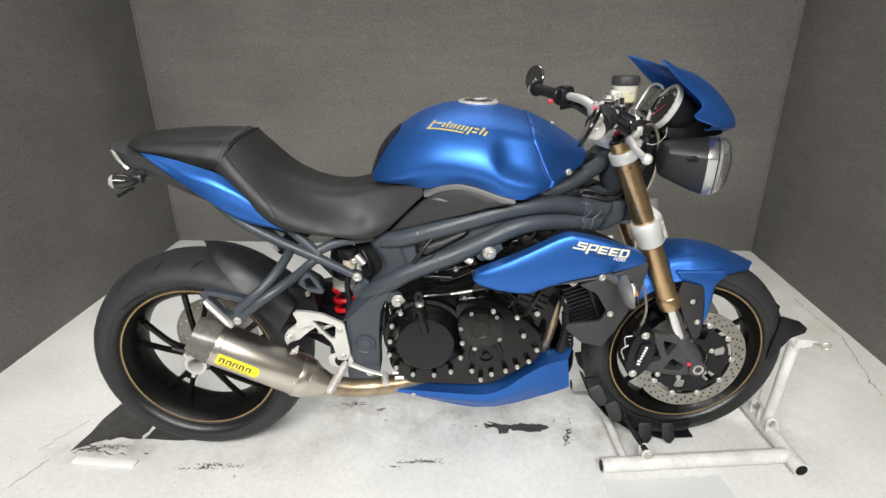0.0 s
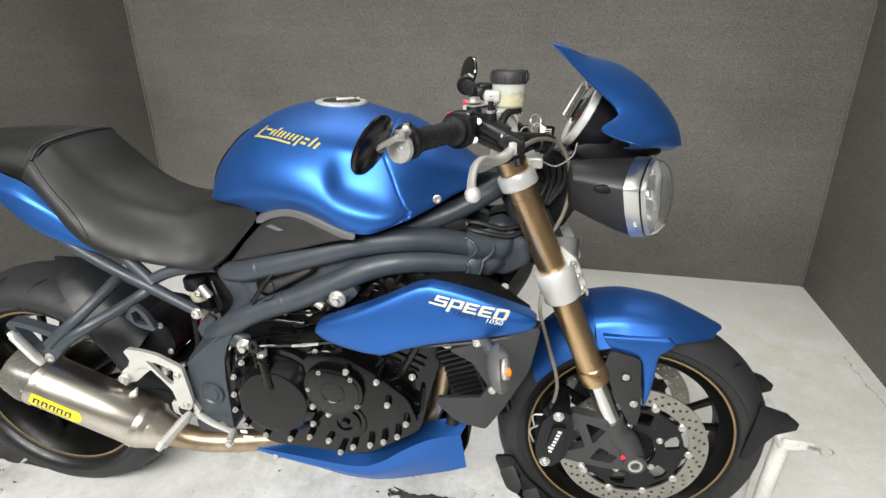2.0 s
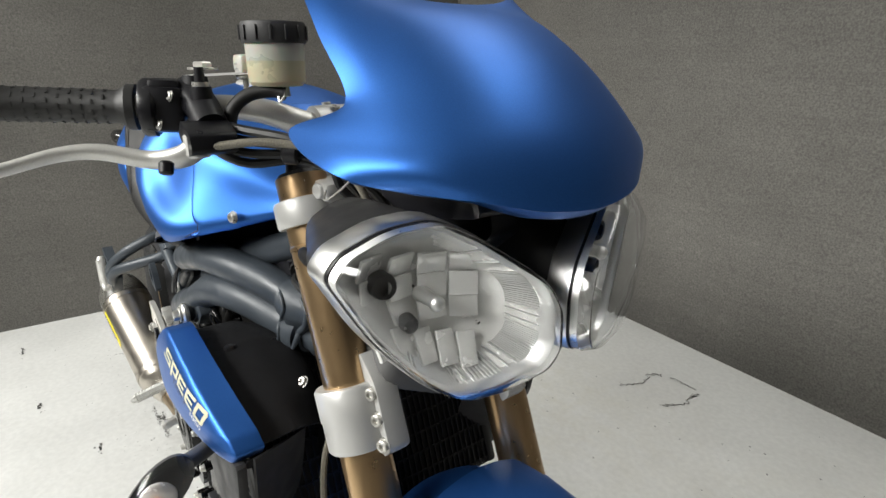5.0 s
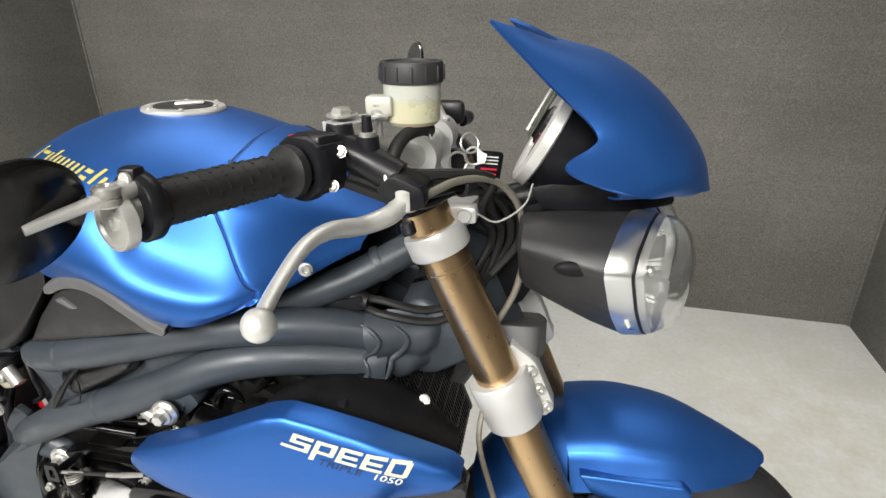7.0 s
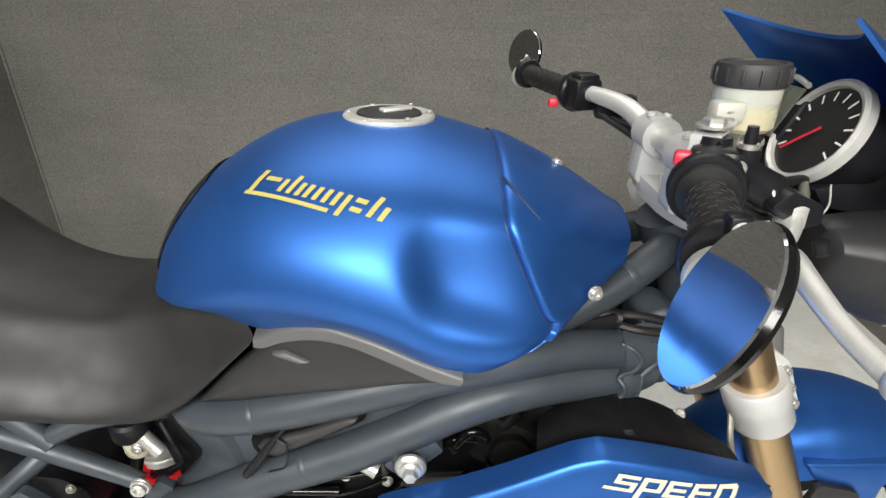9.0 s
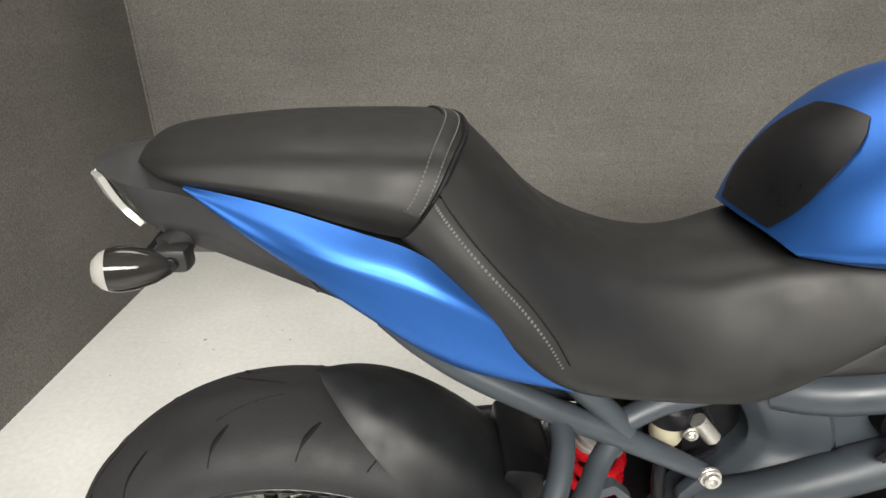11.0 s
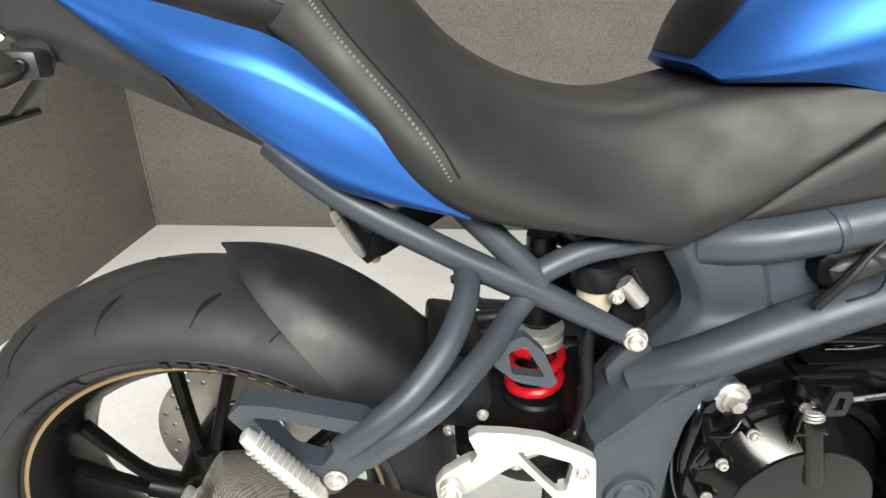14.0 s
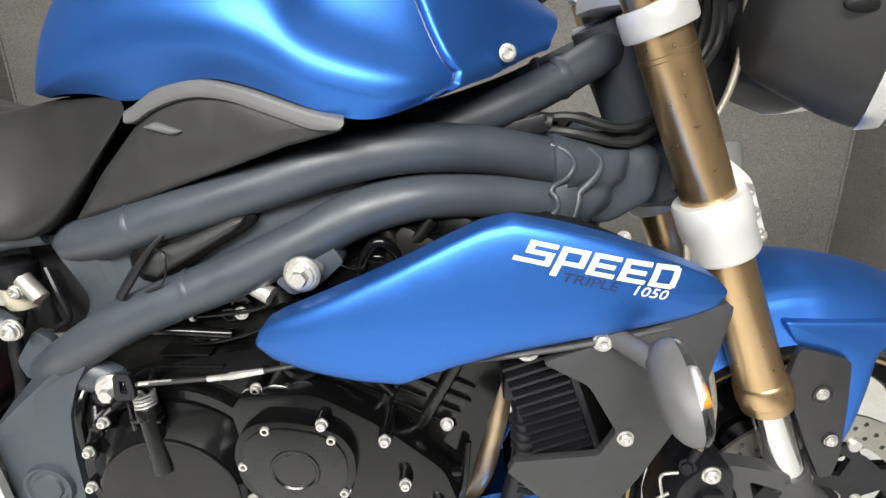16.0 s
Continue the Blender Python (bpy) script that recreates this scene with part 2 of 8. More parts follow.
def spline(P, n, breaks=()):
    """n+1 samples of a smooth curve through the points of P (any dimension); breaks: indices of hard corners."""
    P = np.asarray(P, float)
    k = len(P)
    out = []
    for s in np.linspace(0, k - 1, n + 1):
        i = min(int(s), k - 2)
        u = s - i
        d = P[i + 1] - P[i]
        a = d if (i == 0 or i in breaks) else (P[i + 1] - P[i - 1]) / 2
        b = d if (i + 2 >= k or i + 1 in breaks) else (P[i + 2] - P[i]) / 2
        out.append((2 * u**3 - 3 * u**2 + 1) * P[i] + (u**3 - 2 * u**2 + u) * a + (-2 * u**3 + 3 * u**2) * P[i + 1] + (u**3 - u**2) * b)
    return np.array(out)


def grid_points(curves, nu, nv, mirror=True, breaks=()):
    """A surface through feature curves with equal counts of points. mirror: the first curve lies on the centre plane."""
    A = np.array([spline(c, nu) for c in curves])
    if mirror:
        left = A[:0:-1].copy()
        left[:, :, 1] *= -1
        c = len(curves) - 1
        breaks = [c + b for b in breaks] + [c - b for b in breaks]
        A = np.concatenate([left, A])
    return np.array([spline(A[:, i], nv, breaks) for i in range(A.shape[1])])


def grid_bm(G, closed=False, caps=False, thick=0.0):
    bm = bmesh.new()
    nu, nv = G.shape[:2]
    vs = [[bm.verts.new(p) for p in row] for row in G]
    for i in range(nu - 1):
        for j in range(nv if closed else nv - 1):
            q = (vs[i][j], vs[i + 1][j], vs[i + 1][(j + 1) % nv], vs[i][(j + 1) % nv])
            bm.faces.new(q)
    if caps:
        bm.faces.new(vs[0]), bm.faces.new(list(reversed(vs[-1])))
    bmesh.ops.remove_doubles(bm, verts=bm.verts, dist=1e-5)
    bmesh.ops.recalc_face_normals(bm, faces=bm.faces)
    if thick:
        bmesh.ops.solidify(bm, geom=bm.faces[:], thickness=thick)
        bmesh.ops.recalc_face_normals(bm, faces=bm.faces)
    return bm


def skin(curves, nu, nv, mirror=True, breaks=(), caps=False, thick=0.0):
    return grid_bm(grid_points(curves, nu, nv, mirror, breaks), False, caps, thick)


def join(*bms):
    out = bmesh.new()
    for b in bms:
        me = bpy.data.meshes.new("piece")
        b.to_mesh(me), b.free()
        out.from_mesh(me)
        bpy.data.meshes.remove(me)
    return out


def tube(path, r, n=12, steps=6, smooth=True, caps=True, flat=1.0):
    """A round bar or hose along a path; r: one radius, or one for each point. flat squeezes it across the second axis."""
    path = np.asarray(path, float)
    rs = np.full(len(path), r) if np.isscalar(r) else np.asarray(r, float)
    if smooth and len(path) > 2:
        m = (len(path) - 1) * steps
        path, rs = spline(path, m), spline(rs[:, None], m)[:, 0]
    T = np.gradient(path, axis=0)
    T /= np.linalg.norm(T, axis=1)[:, None]
    up = np.array([0, 1.0, 0]) if abs(T[0][1]) < 0.9 else np.array([0, 0, 1.0])
    rings = []
    for p, t, q in zip(path, T, rs):
        a = up - t * (up @ t)
        a /= np.linalg.norm(a)
        b = np.cross(t, a)
        up = a
        rings.append([p + q * (math.cos(w) * a + flat * math.sin(w) * b) for w in np.linspace(0, 2 * math.pi, n, endpoint=False)])
    return grid_bm(np.array(rings), True, caps)


def basis(axis):
    t = Vector(axis).normalized()
    a = t.orthogonal().normalized()
    if abs(t.y) > 0.9:
        a = Vector((1, 0, 0)) - t * t.x
        a.normalize()
    return t, a, t.cross(a)


def lathe(profile, origin, axis=(0, -1, 0), n=32, sweep=(0, 360)):
    """Turns (radius, height) pairs round an axis; height runs along the axis."""
    t, a, b = basis(axis)
    o = Vector(origin)
    full = sweep[1] - sweep[0] >= 360
    ang = np.linspace(radians(sweep[0]), radians(sweep[1]), n, endpoint=not full)
    G = [[o + t * h + (a * math.cos(w) + b * math.sin(w)) * max(r, 1e-5) for w in ang] for r, h in profile]
    return grid_bm(np.array([[list(p) for p in row] for row in G]), full)


def disc(origin, axis, r, h, bevel=0.15, n=24):
    """A short cylinder with softened edges."""
    c = min(r, h) * bevel
    return lathe([(0, 0), (r - c, 0), (r, c), (r, h - c), (r - c, h), (0, h)], origin, axis, n)


def rounded(poly, rad=0.3, n=3):
    """Cuts a polygon's corners into short arcs."""
    out = []
    P = [np.array(p, float) for p in poly]
    for i, p in enumerate(P):
        a, b = P[i - 1], P[(i + 1) % len(P)]
        la, lb = np.linalg.norm(a - p), np.linalg.norm(b - p)
        c = min(la, lb) * rad
        s, e = p + (a - p) / la * c, p + (b - p) / lb * c
        for u in np.linspace(0, 1, n + 1):
            out.append((1 - u) ** 2 * s + 2 * u * (1 - u) * p + u * u * e)
    return out


def slab(poly, y0, y1, bevel=0.003, soft=0.25, m=None):
    """A plate: a polygon in x and z, from y0 to y1, with softened corners and edges; m: an own frame for it."""
    bm = plate_holes(poly, [], y0, y1, soft)
    if bevel:
        rim = [e for e in bm.edges if len(e.link_faces) == 2 and e.calc_face_angle(0) > 1.2]
        bmesh.ops.bevel(bm, geom=rim, offset=bevel, segments=2, affect="EDGES", profile=0.5, clamp_overlap=True)
    if m is not None:
        bm.transform(m)
    return bm


def plate_holes(poly, holes, y0, y1, soft=0.2):
    """A flat plate with through holes: filled between its outlines and given thickness."""
    bm = bmesh.new()
    loops = [rounded(q, soft) if soft else q for q in (poly, *holes)]
    edges = []
    for loop in loops:
        vs = [bm.verts.new((p[0], y0, p[1])) for p in loop]
        edges += [bm.edges.new((vs[i - 1], vs[i])) for i in range(len(vs))]
    bmesh.ops.triangle_fill(bm, use_beauty=True, use_dissolve=False, edges=edges)
    ext = bmesh.ops.extrude_face_region(bm, geom=bm.faces[:])
    bmesh.ops.translate(bm, verts=[v for v in ext["geom"] if isinstance(v, bmesh.types.BMVert)], vec=(0, y1 - y0, 0))
    bmesh.ops.recalc_face_normals(bm, faces=bm.faces)
    return bm


def pillow(poly, spine, y_edge, depth, rings=7, soft=0.25, back=0.012, lean=None):
    """A domed panel on a polygon in x and z; it swells by depth towards the spine (two points). lean(x, z) shifts it across."""
    P = rounded(poly, soft, 4)
    s0, s1 = (np.array(p, float) for p in spine)
    d = s1 - s0
    lean = lean or (lambda x, z: 0.0)
    rows = []
    for k in range(-1, rings + 1):
        u = max(k, 0) / rings
        ring = []
        for p in P:
            w = min(max(((p - s0) @ d) / (d @ d), 0), 1)
            c = s0 + w * d
            q = p + (c - p) * (1 - math.cos(u * math.pi / 2)) if k >= 0 else p
            y = y_edge + lean(*q) - depth * math.sin(u * math.pi / 2) if k >= 0 else y_edge + lean(*q) + back
            ring.append([q[0], y, q[1]])
        rows.append(ring)
    return grid_bm(np.array(rows), True)


def block(x0, x1, y0, y1, z0, z1, bevel=0.004, m=None):
    bm = bmesh.new()
    bmesh.ops.create_cube(bm, size=1)
    bm.transform(Matrix.LocRotScale(((x0 + x1) / 2, (y0 + y1) / 2, (z0 + z1) / 2), None, (abs(x1 - x0), abs(y1 - y0), abs(z1 - z0))))
    if bevel:
        bmesh.ops.bevel(bm, geom=bm.edges[:], offset=bevel, segments=2, affect="EDGES", profile=0.5)
    if m is not None:
        bm.transform(m)
    return bm


def ball(c, r, squash=(1, 1, 1), n=16):
    bm = bmesh.new()
    bmesh.ops.create_uvsphere(bm, u_segments=n, v_segments=n // 2 + 2, radius=r)
    bm.transform(Matrix.LocRotScale(c, None, squash))
    return bm


def bolt(p, axis=(0, -1, 0), r=0.006, h=0.006, hexed=False):
    """A bolt head with a collar: round with a socket, or six-sided."""
    if hexed:
        return join(disc(p, axis, r * 1.45, h * 0.3, n=20), lathe([(0, 0), (r, 0), (r, h * 0.8), (r * 0.85, h), (0, h)], p, axis, 6))
    return lathe([(0, 0), (r * 1.25, 0), (r * 1.25, h * 0.25), (r, h * 0.3), (r, h * 0.85), (r * 0.85, h), (r * 0.5, h), (r * 0.45, h * 0.5), (0, h * 0.5)], p, axis, 14)


def spring(p0, p1, r, wire, turns, n=9):
    p0, p1 = Vector(p0), Vector(p1)
    t, a, b = basis(p1 - p0)
    L = (p1 - p0).length
    k = int(turns * 16)
    return tube([list(p0 + t * (L * i / k) + (a * math.cos(i / 16 * 2 * math.pi) + b * math.sin(i / 16 * 2 * math.pi)) * r) for i in range(k + 1)], wire, n, smooth=False)


def mirrored(bm):
    c = bm.copy()
    bmesh.ops.scale(c, vec=(1, -1, 1), verts=c.verts)
    bmesh.ops.reverse_faces(c, faces=c.faces)
    return c


BASE = {}


def pieces(*bms):
    """Several pieces, each of which becomes an object of its own."""
    return list(bms)


def part(name, bm, material, parent=None, label="", sharp=38):
    """Links a bmesh as one mesh object under a thing or under a part; a list gives one object for each piece."""
    if isinstance(bm, list):
        return [part(name, b, material, parent, label, sharp) for b in bm][0]
    for f in bm.faces:
        f.smooth = True
    lim = radians(sharp)
    for e in bm.edges:
        if len(e.link_faces) == 2 and e.calc_face_angle(0) > lim:
            e.smooth = False
    me = bpy.data.meshes.new(name)
    bm.to_mesh(me)
    bm.free()
    me.materials.append(material)
    ob = new(name, me)
    if parent:
        ob.parent = parent
        if parent.name in BASE:
            ob.matrix_parent_inverse = Matrix.Translation(-BASE[parent.name])
    return tagged(ob, label=label)


def thing(name, at, label, category, group=""):
    ob = new(name)
    ob.location = at
    ob.empty_display_size = 0.05
    BASE[ob.name] = Vector(at)
    return tagged(ob, label, category, group)


def surface_of(bm):
    from mathutils.bvhtree import BVHTree
    return BVHTree.FromBMesh(bm)


def drape(bm, tree, way=(0, 1, 0), lift=0.0008):
    """Lays flat artwork on a surface by sliding it along a direction."""
    w = Vector(way).normalized()
    for v in bm.verts:
        hit, nrm, _, _ = tree.ray_cast(v.co - w * 0.3, w)
        if hit:
            v.co = hit + (nrm if nrm.dot(w) < 0 else -nrm) * lift
        else:
            near, nrm, _, _ = tree.find_nearest(v.co)
            v.co = near - w * lift
    return bm


def drape_point(p, tree):
    """The point of a surface beside p, seen from the right side."""
    hit, _, _, _ = tree.ray_cast(Vector((p[0], -0.5, p[2])), Vector((0, 1, 0)))
    return hit or Vector(p)


def lettering(text, size, m, shear=0.0):
    """Flat letters of the built-in font, cut fine enough to follow a curved panel."""
    cu = bpy.data.curves.new("letters", "FONT")
    cu.body, cu.size, cu.shear, cu.resolution_u = text, size, shear, 3
    ob = new("letters", cu)
    me = bpy.data.meshes.new_from_object(ob.evaluated_get(bpy.context.evaluated_depsgraph_get()))
    bpy.data.objects.remove(ob)
    bpy.data.curves.remove(cu)
    bm = bmesh.new()
    bm.from_mesh(me)
    bpy.data.meshes.remove(me)
    bmesh.ops.triangulate(bm, faces=bm.faces)
    bmesh.ops.subdivide_edges(bm, edges=[e for e in bm.edges if e.calc_length() > size * 0.12], cuts=3, use_grid_fill=True)
    bm.transform(m)
    return bm


def bar(x0, x1, y0, y1, m, cuts=6):
    """A flat strip of artwork, fine enough to follow a curved panel."""
    bm = bmesh.new()
    bmesh.ops.create_grid(bm, x_segments=cuts, y_segments=2, size=0.5)
    bm.transform(m @ Matrix.LocRotScale(((x0 + x1) / 2, (y0 + y1) / 2, 0), None, (x1 - x0, y1 - y0, 1)))
    return bm


# ---- the booth ----
TURN = radians(-4.8)
CORNER = Vector((-0.93, 1.771, 0))
WIDE, DEEP_Y, HIGH = 3.45, 5.0, 2.5
ROOM = Matrix.Translation(CORNER) @ Matrix.Rotation(TURN, 4, "Z")


def wall(name, x0, x1, y0, y1, material, label, turn=0.0):
    bm = block(x0, x1, y0, y1, 0, HIGH, 0)
    bm.transform(ROOM @ Matrix.Rotation(radians(turn), 4, "Z"))
    return tagged(part(name, bm, material), label, "wall", kind="structure")


wall("wall_north", -0.08, WIDE + 0.08, 0, 0.08, CARPET, "grey carpet-covered booth wall behind the motorcycle")
wall("wall_west", -0.08, 0, -DEEP_Y, 0, CARPET, "grey carpet-covered side wall of the booth", 2.3)
wall("wall_east", WIDE, WIDE + 0.08, -DEEP_Y, 0, CARPET, "grey carpet-covered side wall of the booth")
# Unseen wall, added so that its grey gives reflections and frontal fill.
wall("wall_south", -0.08, WIDE + 0.08, -DEEP_Y - 0.08, -DEEP_Y, GREYWALL, "unseen plain grey wall added to close the booth and reflect light")
bm = block(-0.08, WIDE + 0.08, -DEEP_Y - 0.08, 0.08, HIGH, HIGH + 0.06, 0)
bm.transform(ROOM)
tagged(part("ceiling", bm, PUTTY), "plain white ceiling", "ceiling", kind="structure")
bm = block(-0.08, WIDE + 0.08, -DEEP_Y - 0.08, 0.08, -0.08, 0, 0)
bm.transform(ROOM)
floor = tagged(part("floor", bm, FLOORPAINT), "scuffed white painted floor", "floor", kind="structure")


bm = join(*[tube([ROOM @ Vector((x, -0.004, 0.0)), ROOM @ Vector((x, -0.004, HIGH))], 0.006, 10, 1, False) for x in (0.004, WIDE - 0.004)])
tagged(part("trim", bm, CARPET), "rolled carpet edge in the booth corners", "trim", kind="structure")


def rag(points, jag, seed, z=0.002, cut=5):
    """A flat patch with ragged edges, from a rough outline."""
    rnd = random.Random(seed)
    out = []
    for i, p in enumerate(points):
        q = points[(i + 1) % len(points)]
        d = math.hypot(q[0] - p[0], q[1] - p[1])
        for k in range(cut):
            u = k / cut
            out.append((p[0] + (q[0] - p[0]) * u + rnd.uniform(-jag, jag), p[1] + (q[1] - p[1]) * u + rnd.uniform(-jag, jag)))
    bm = bmesh.new()
    f = bm.faces.new([bm.verts.new((x, y, z)) for x, y in out])
    e = bmesh.ops.extrude_face_region(bm, geom=[f])
    bmesh.ops.translate(bm, verts=[v for v in e["geom"] if isinstance(v, bmesh.types.BMVert)], vec=(0, 0, 0.0015))
    bmesh.ops.recalc_face_normals(bm, faces=bm.faces)
    return bm


PATCHES = [
    ([(-0.450, -0.087), (-0.421, 0.148), (-0.36, 0.155), (-0.245, 0.065), (-0.262, -0.035), (-0.33, -0.030), (-0.40, -0.045)], 0.005, 3),
    ([(-0.245, -0.03), (-0.222, 0.06), (-0.16, 0.10), (0.08, 0.06), (0.04, -0.03), (-0.12, -0.045)], 0.005, 4),
    ([(0.872, 0.012), (0.93, 0.010), (0.98, 0.016), (1.03, 0.010), (1.056, -0.004), (1.03, -0.024), (0.97, -0.022), (0.925, -0.010), (0.922, -0.032), (0.896, -0.034), (0.890, -0.008)], 0.004, 5),
]
for pts, jag, seed in PATCHES:
    tagged(part("paint_patch", rag(pts, jag, seed), BAREFLOOR, floor), "dark worn patch in the white floor paint")


def flecks(spots, seed):
    """Loose groups of tiny paint chips: (x, y, spread along x, spread along y, count, size)."""
    rnd = random.Random(seed)
    bm = bmesh.new()
    for x, y, dx, dy, n, size in spots:
        for _ in range(n):
            cx, cy = x + rnd.gauss(0, dx / 2), y + rnd.gauss(0, dy / 2)
            r, w0 = size * rnd.uniform(0.3, 1.0), rnd.uniform(0, 6.28)
            k = rnd.randint(5, 7)
            bm.faces.new([bm.verts.new((cx + r * rnd.uniform(0.5, 1.9) * math.cos(w0 + i * 6.283 / k), cy + r * rnd.uniform(0.4, 1.0) * math.sin(w0 + i * 6.283 / k), 0.0015 + 0.0004 * rnd.random())) for i in range(k)])
    bmesh.ops.recalc_face_normals(bm, faces=bm.faces)
    return bm


CHIPS = [(0.87, 0.012, 0.03, 0.012, 50, 0.004), (0.655, -0.148, 0.05, 0.008, 60, 0.0035), (0.60, -0.152, 0.05, 0.004, 26, 0.003), (0.56, -0.168, 0.025, 0.002, 16, 0.003), (0.02, -0.150, 0.05, 0.008, 60, 0.003), (-0.01, -0.165, 0.06, 0.006, 50, 0.003), (0.09, -0.158, 0.03, 0.008, 30, 0.0025),
         (0.50, 0.10, 0.015, 0.008, 14, 0.005), (0.42, 0.13, 0.04, 0.01, 24, 0.004), (0.36, 0.11, 0.05, 0.02, 20, 0.003), (0.52, 0.04, 0.004, 0.003, 3, 0.004), (0.95, 0.08, 0.10, 0.03, 30, 0.002), (1.08, 0.03, 0.03, 0.02, 30, 0.002), (1.13, 0.02, 0.005, 0.02, 8, 0.003), (0.7, -0.1, 0.5, 0.12, 70, 0.0018), (0.1, -0.2, 0.4, 0.08, 50, 0.0018),
         (-0.32, -0.065, 0.05, 0.012, 40, 0.003), (-0.40, -0.075, 0.03, 0.008, 30, 0.004), (-0.21, -0.10, 0.004, 0.004, 2, 0.004), (0.10, -0.20, 0.006, 0.006, 3, 0.004), (-0.57, 1.05, 0.005, 0.004, 3, 0.006), (-0.54, 0.31, 0.012, 0.006, 6, 0.006), (-0.30, -0.46, 0.03, 0.01, 10, 0.006), (0.04, -0.33, 0.03, 0.012, 14, 0.005), (-0.78, -0.50, 0.04, 0.01, 10, 0.006),
         (1.27, -0.02, 0.05, 0.06, 40, 0.002), (1.6, -0.1, 0.12, 0.05, 40, 0.002), (-0.3, 0.9, 0.5, 0.4, 25, 0.003), (1.2, 1.1, 0.5, 0.3, 30, 0.003), (0.7, 0.9, 0.3, 0.3, 25, 0.003), (-0.5, -0.3, 0.4, 0.3, 40, 0.002)]
tagged(part("floor_chips", flecks(CHIPS, 11), BAREFLOOR), "tiny dark chips and scuffs on the white floor", "floor chips", kind="stuff")


def crack(points, wide, seed):
    """A thin dark wandering line on the floor."""
    rnd = random.Random(seed)
    P = spline([(x, y, 0.0017) for x, y in points], len(points) * 7)
    P[:, :2] += np.array([[rnd.gauss(0, wide * 1.3), rnd.gauss(0, wide * 1.3)] for _ in P])
    rows = []
    for i, p in enumerate(P):
        d = P[min(i + 1, len(P) - 1)] - P[max(i - 1, 0)]
        q = np.array([-d[1], d[0], 0]) / (np.hypot(d[0], d[1]) or 1) * wide * rnd.uniform(0.15, 0.6)
        rows.append([p - q, p + q])
    return grid_bm(np.array(rows))


CRACKS = [([(2.395, 0.88), (2.385, 0.71), (2.378, 0.52), (2.30, 0.28), (2.26, 0.14)], 0.003), ([(0.754, 1.169), (0.79, 1.25), (0.775, 1.32), (0.808, 1.352)], 0.0045), ([(0.903, 1.184), (0.95, 1.25), (0.94, 1.31), (0.959, 1.344)], 0.0045), ([(0.83, 1.36), (0.88, 1.365), (0.93, 1.36)], 0.004),
          ([(-0.421, 0.148), (-0.40, 0.19), (-0.34, 0.205)], 0.004), ([(-0.56, -0.08), (-0.48, 0.06)], 0.002), ([(-0.55, -0.24), (-0.50, -0.12)], 0.002), ([(1.119, -0.012), (1.105, -0.05), (1.093, -0.089)], 0.006), ([(0.852, 0.001), (0.875, 0.008), (0.90, 0.004)], 0.006), ([(-0.44, -0.09), (-0.38, -0.082), (-0.30, -0.10), (-0.26, -0.10)], 0.004), ([(-0.42, -0.06), (-0.38, -0.07), (-0.34, -0.065)], 0.004)]
for n, (pts, wide) in enumerate(CRACKS):
    tagged(part("floor_crack", crack(pts, wide, 20 + n), BAREFLOOR, floor), "fine dark crack in the floor paint")
strip = block(-0.1, 0.1, -0.014, 0.014, 0.0005, 0.008, 0.002, Matrix.Translation((-0.318, -0.135, 0)) @ Matrix.Rotation(radians(-6.5), 4, "Z"))
tagged(part("white_strip", strip, WHITETXT), "flat white plastic strip lying on the floor", "plastic strip")
PATCH2 = [(1.18, -0.23), (1.35, -0.225), (1.518, -0.22), (1.535, -0.50), (1.15, -0.55)]
tagged(part("paint_patch", rag(PATCH2, 0.004, 8, 0.0003, 6), FRESHPAINT, floor), "fresher white repaint on the floor")

# ---- the motorcycle: large forms ----
BIKE = thing("motorcycle", (0.7, 0, 0), "matt blue naked sport motorcycle held upright in a wheel chock", "motorcycle")
RX, RZ = 0.0, 0.322
FX, FZ = 1.44, 0.307


def both(name, make, material, parent, label=""):
    """The same part on both sides of the machine."""
    right = make()
    left = [mirrored(b) for b in right] if isinstance(right, list) else mirrored(right)
    return part(name, right, material, parent, label), part(name, left, material, parent, label)


TYRE = {}


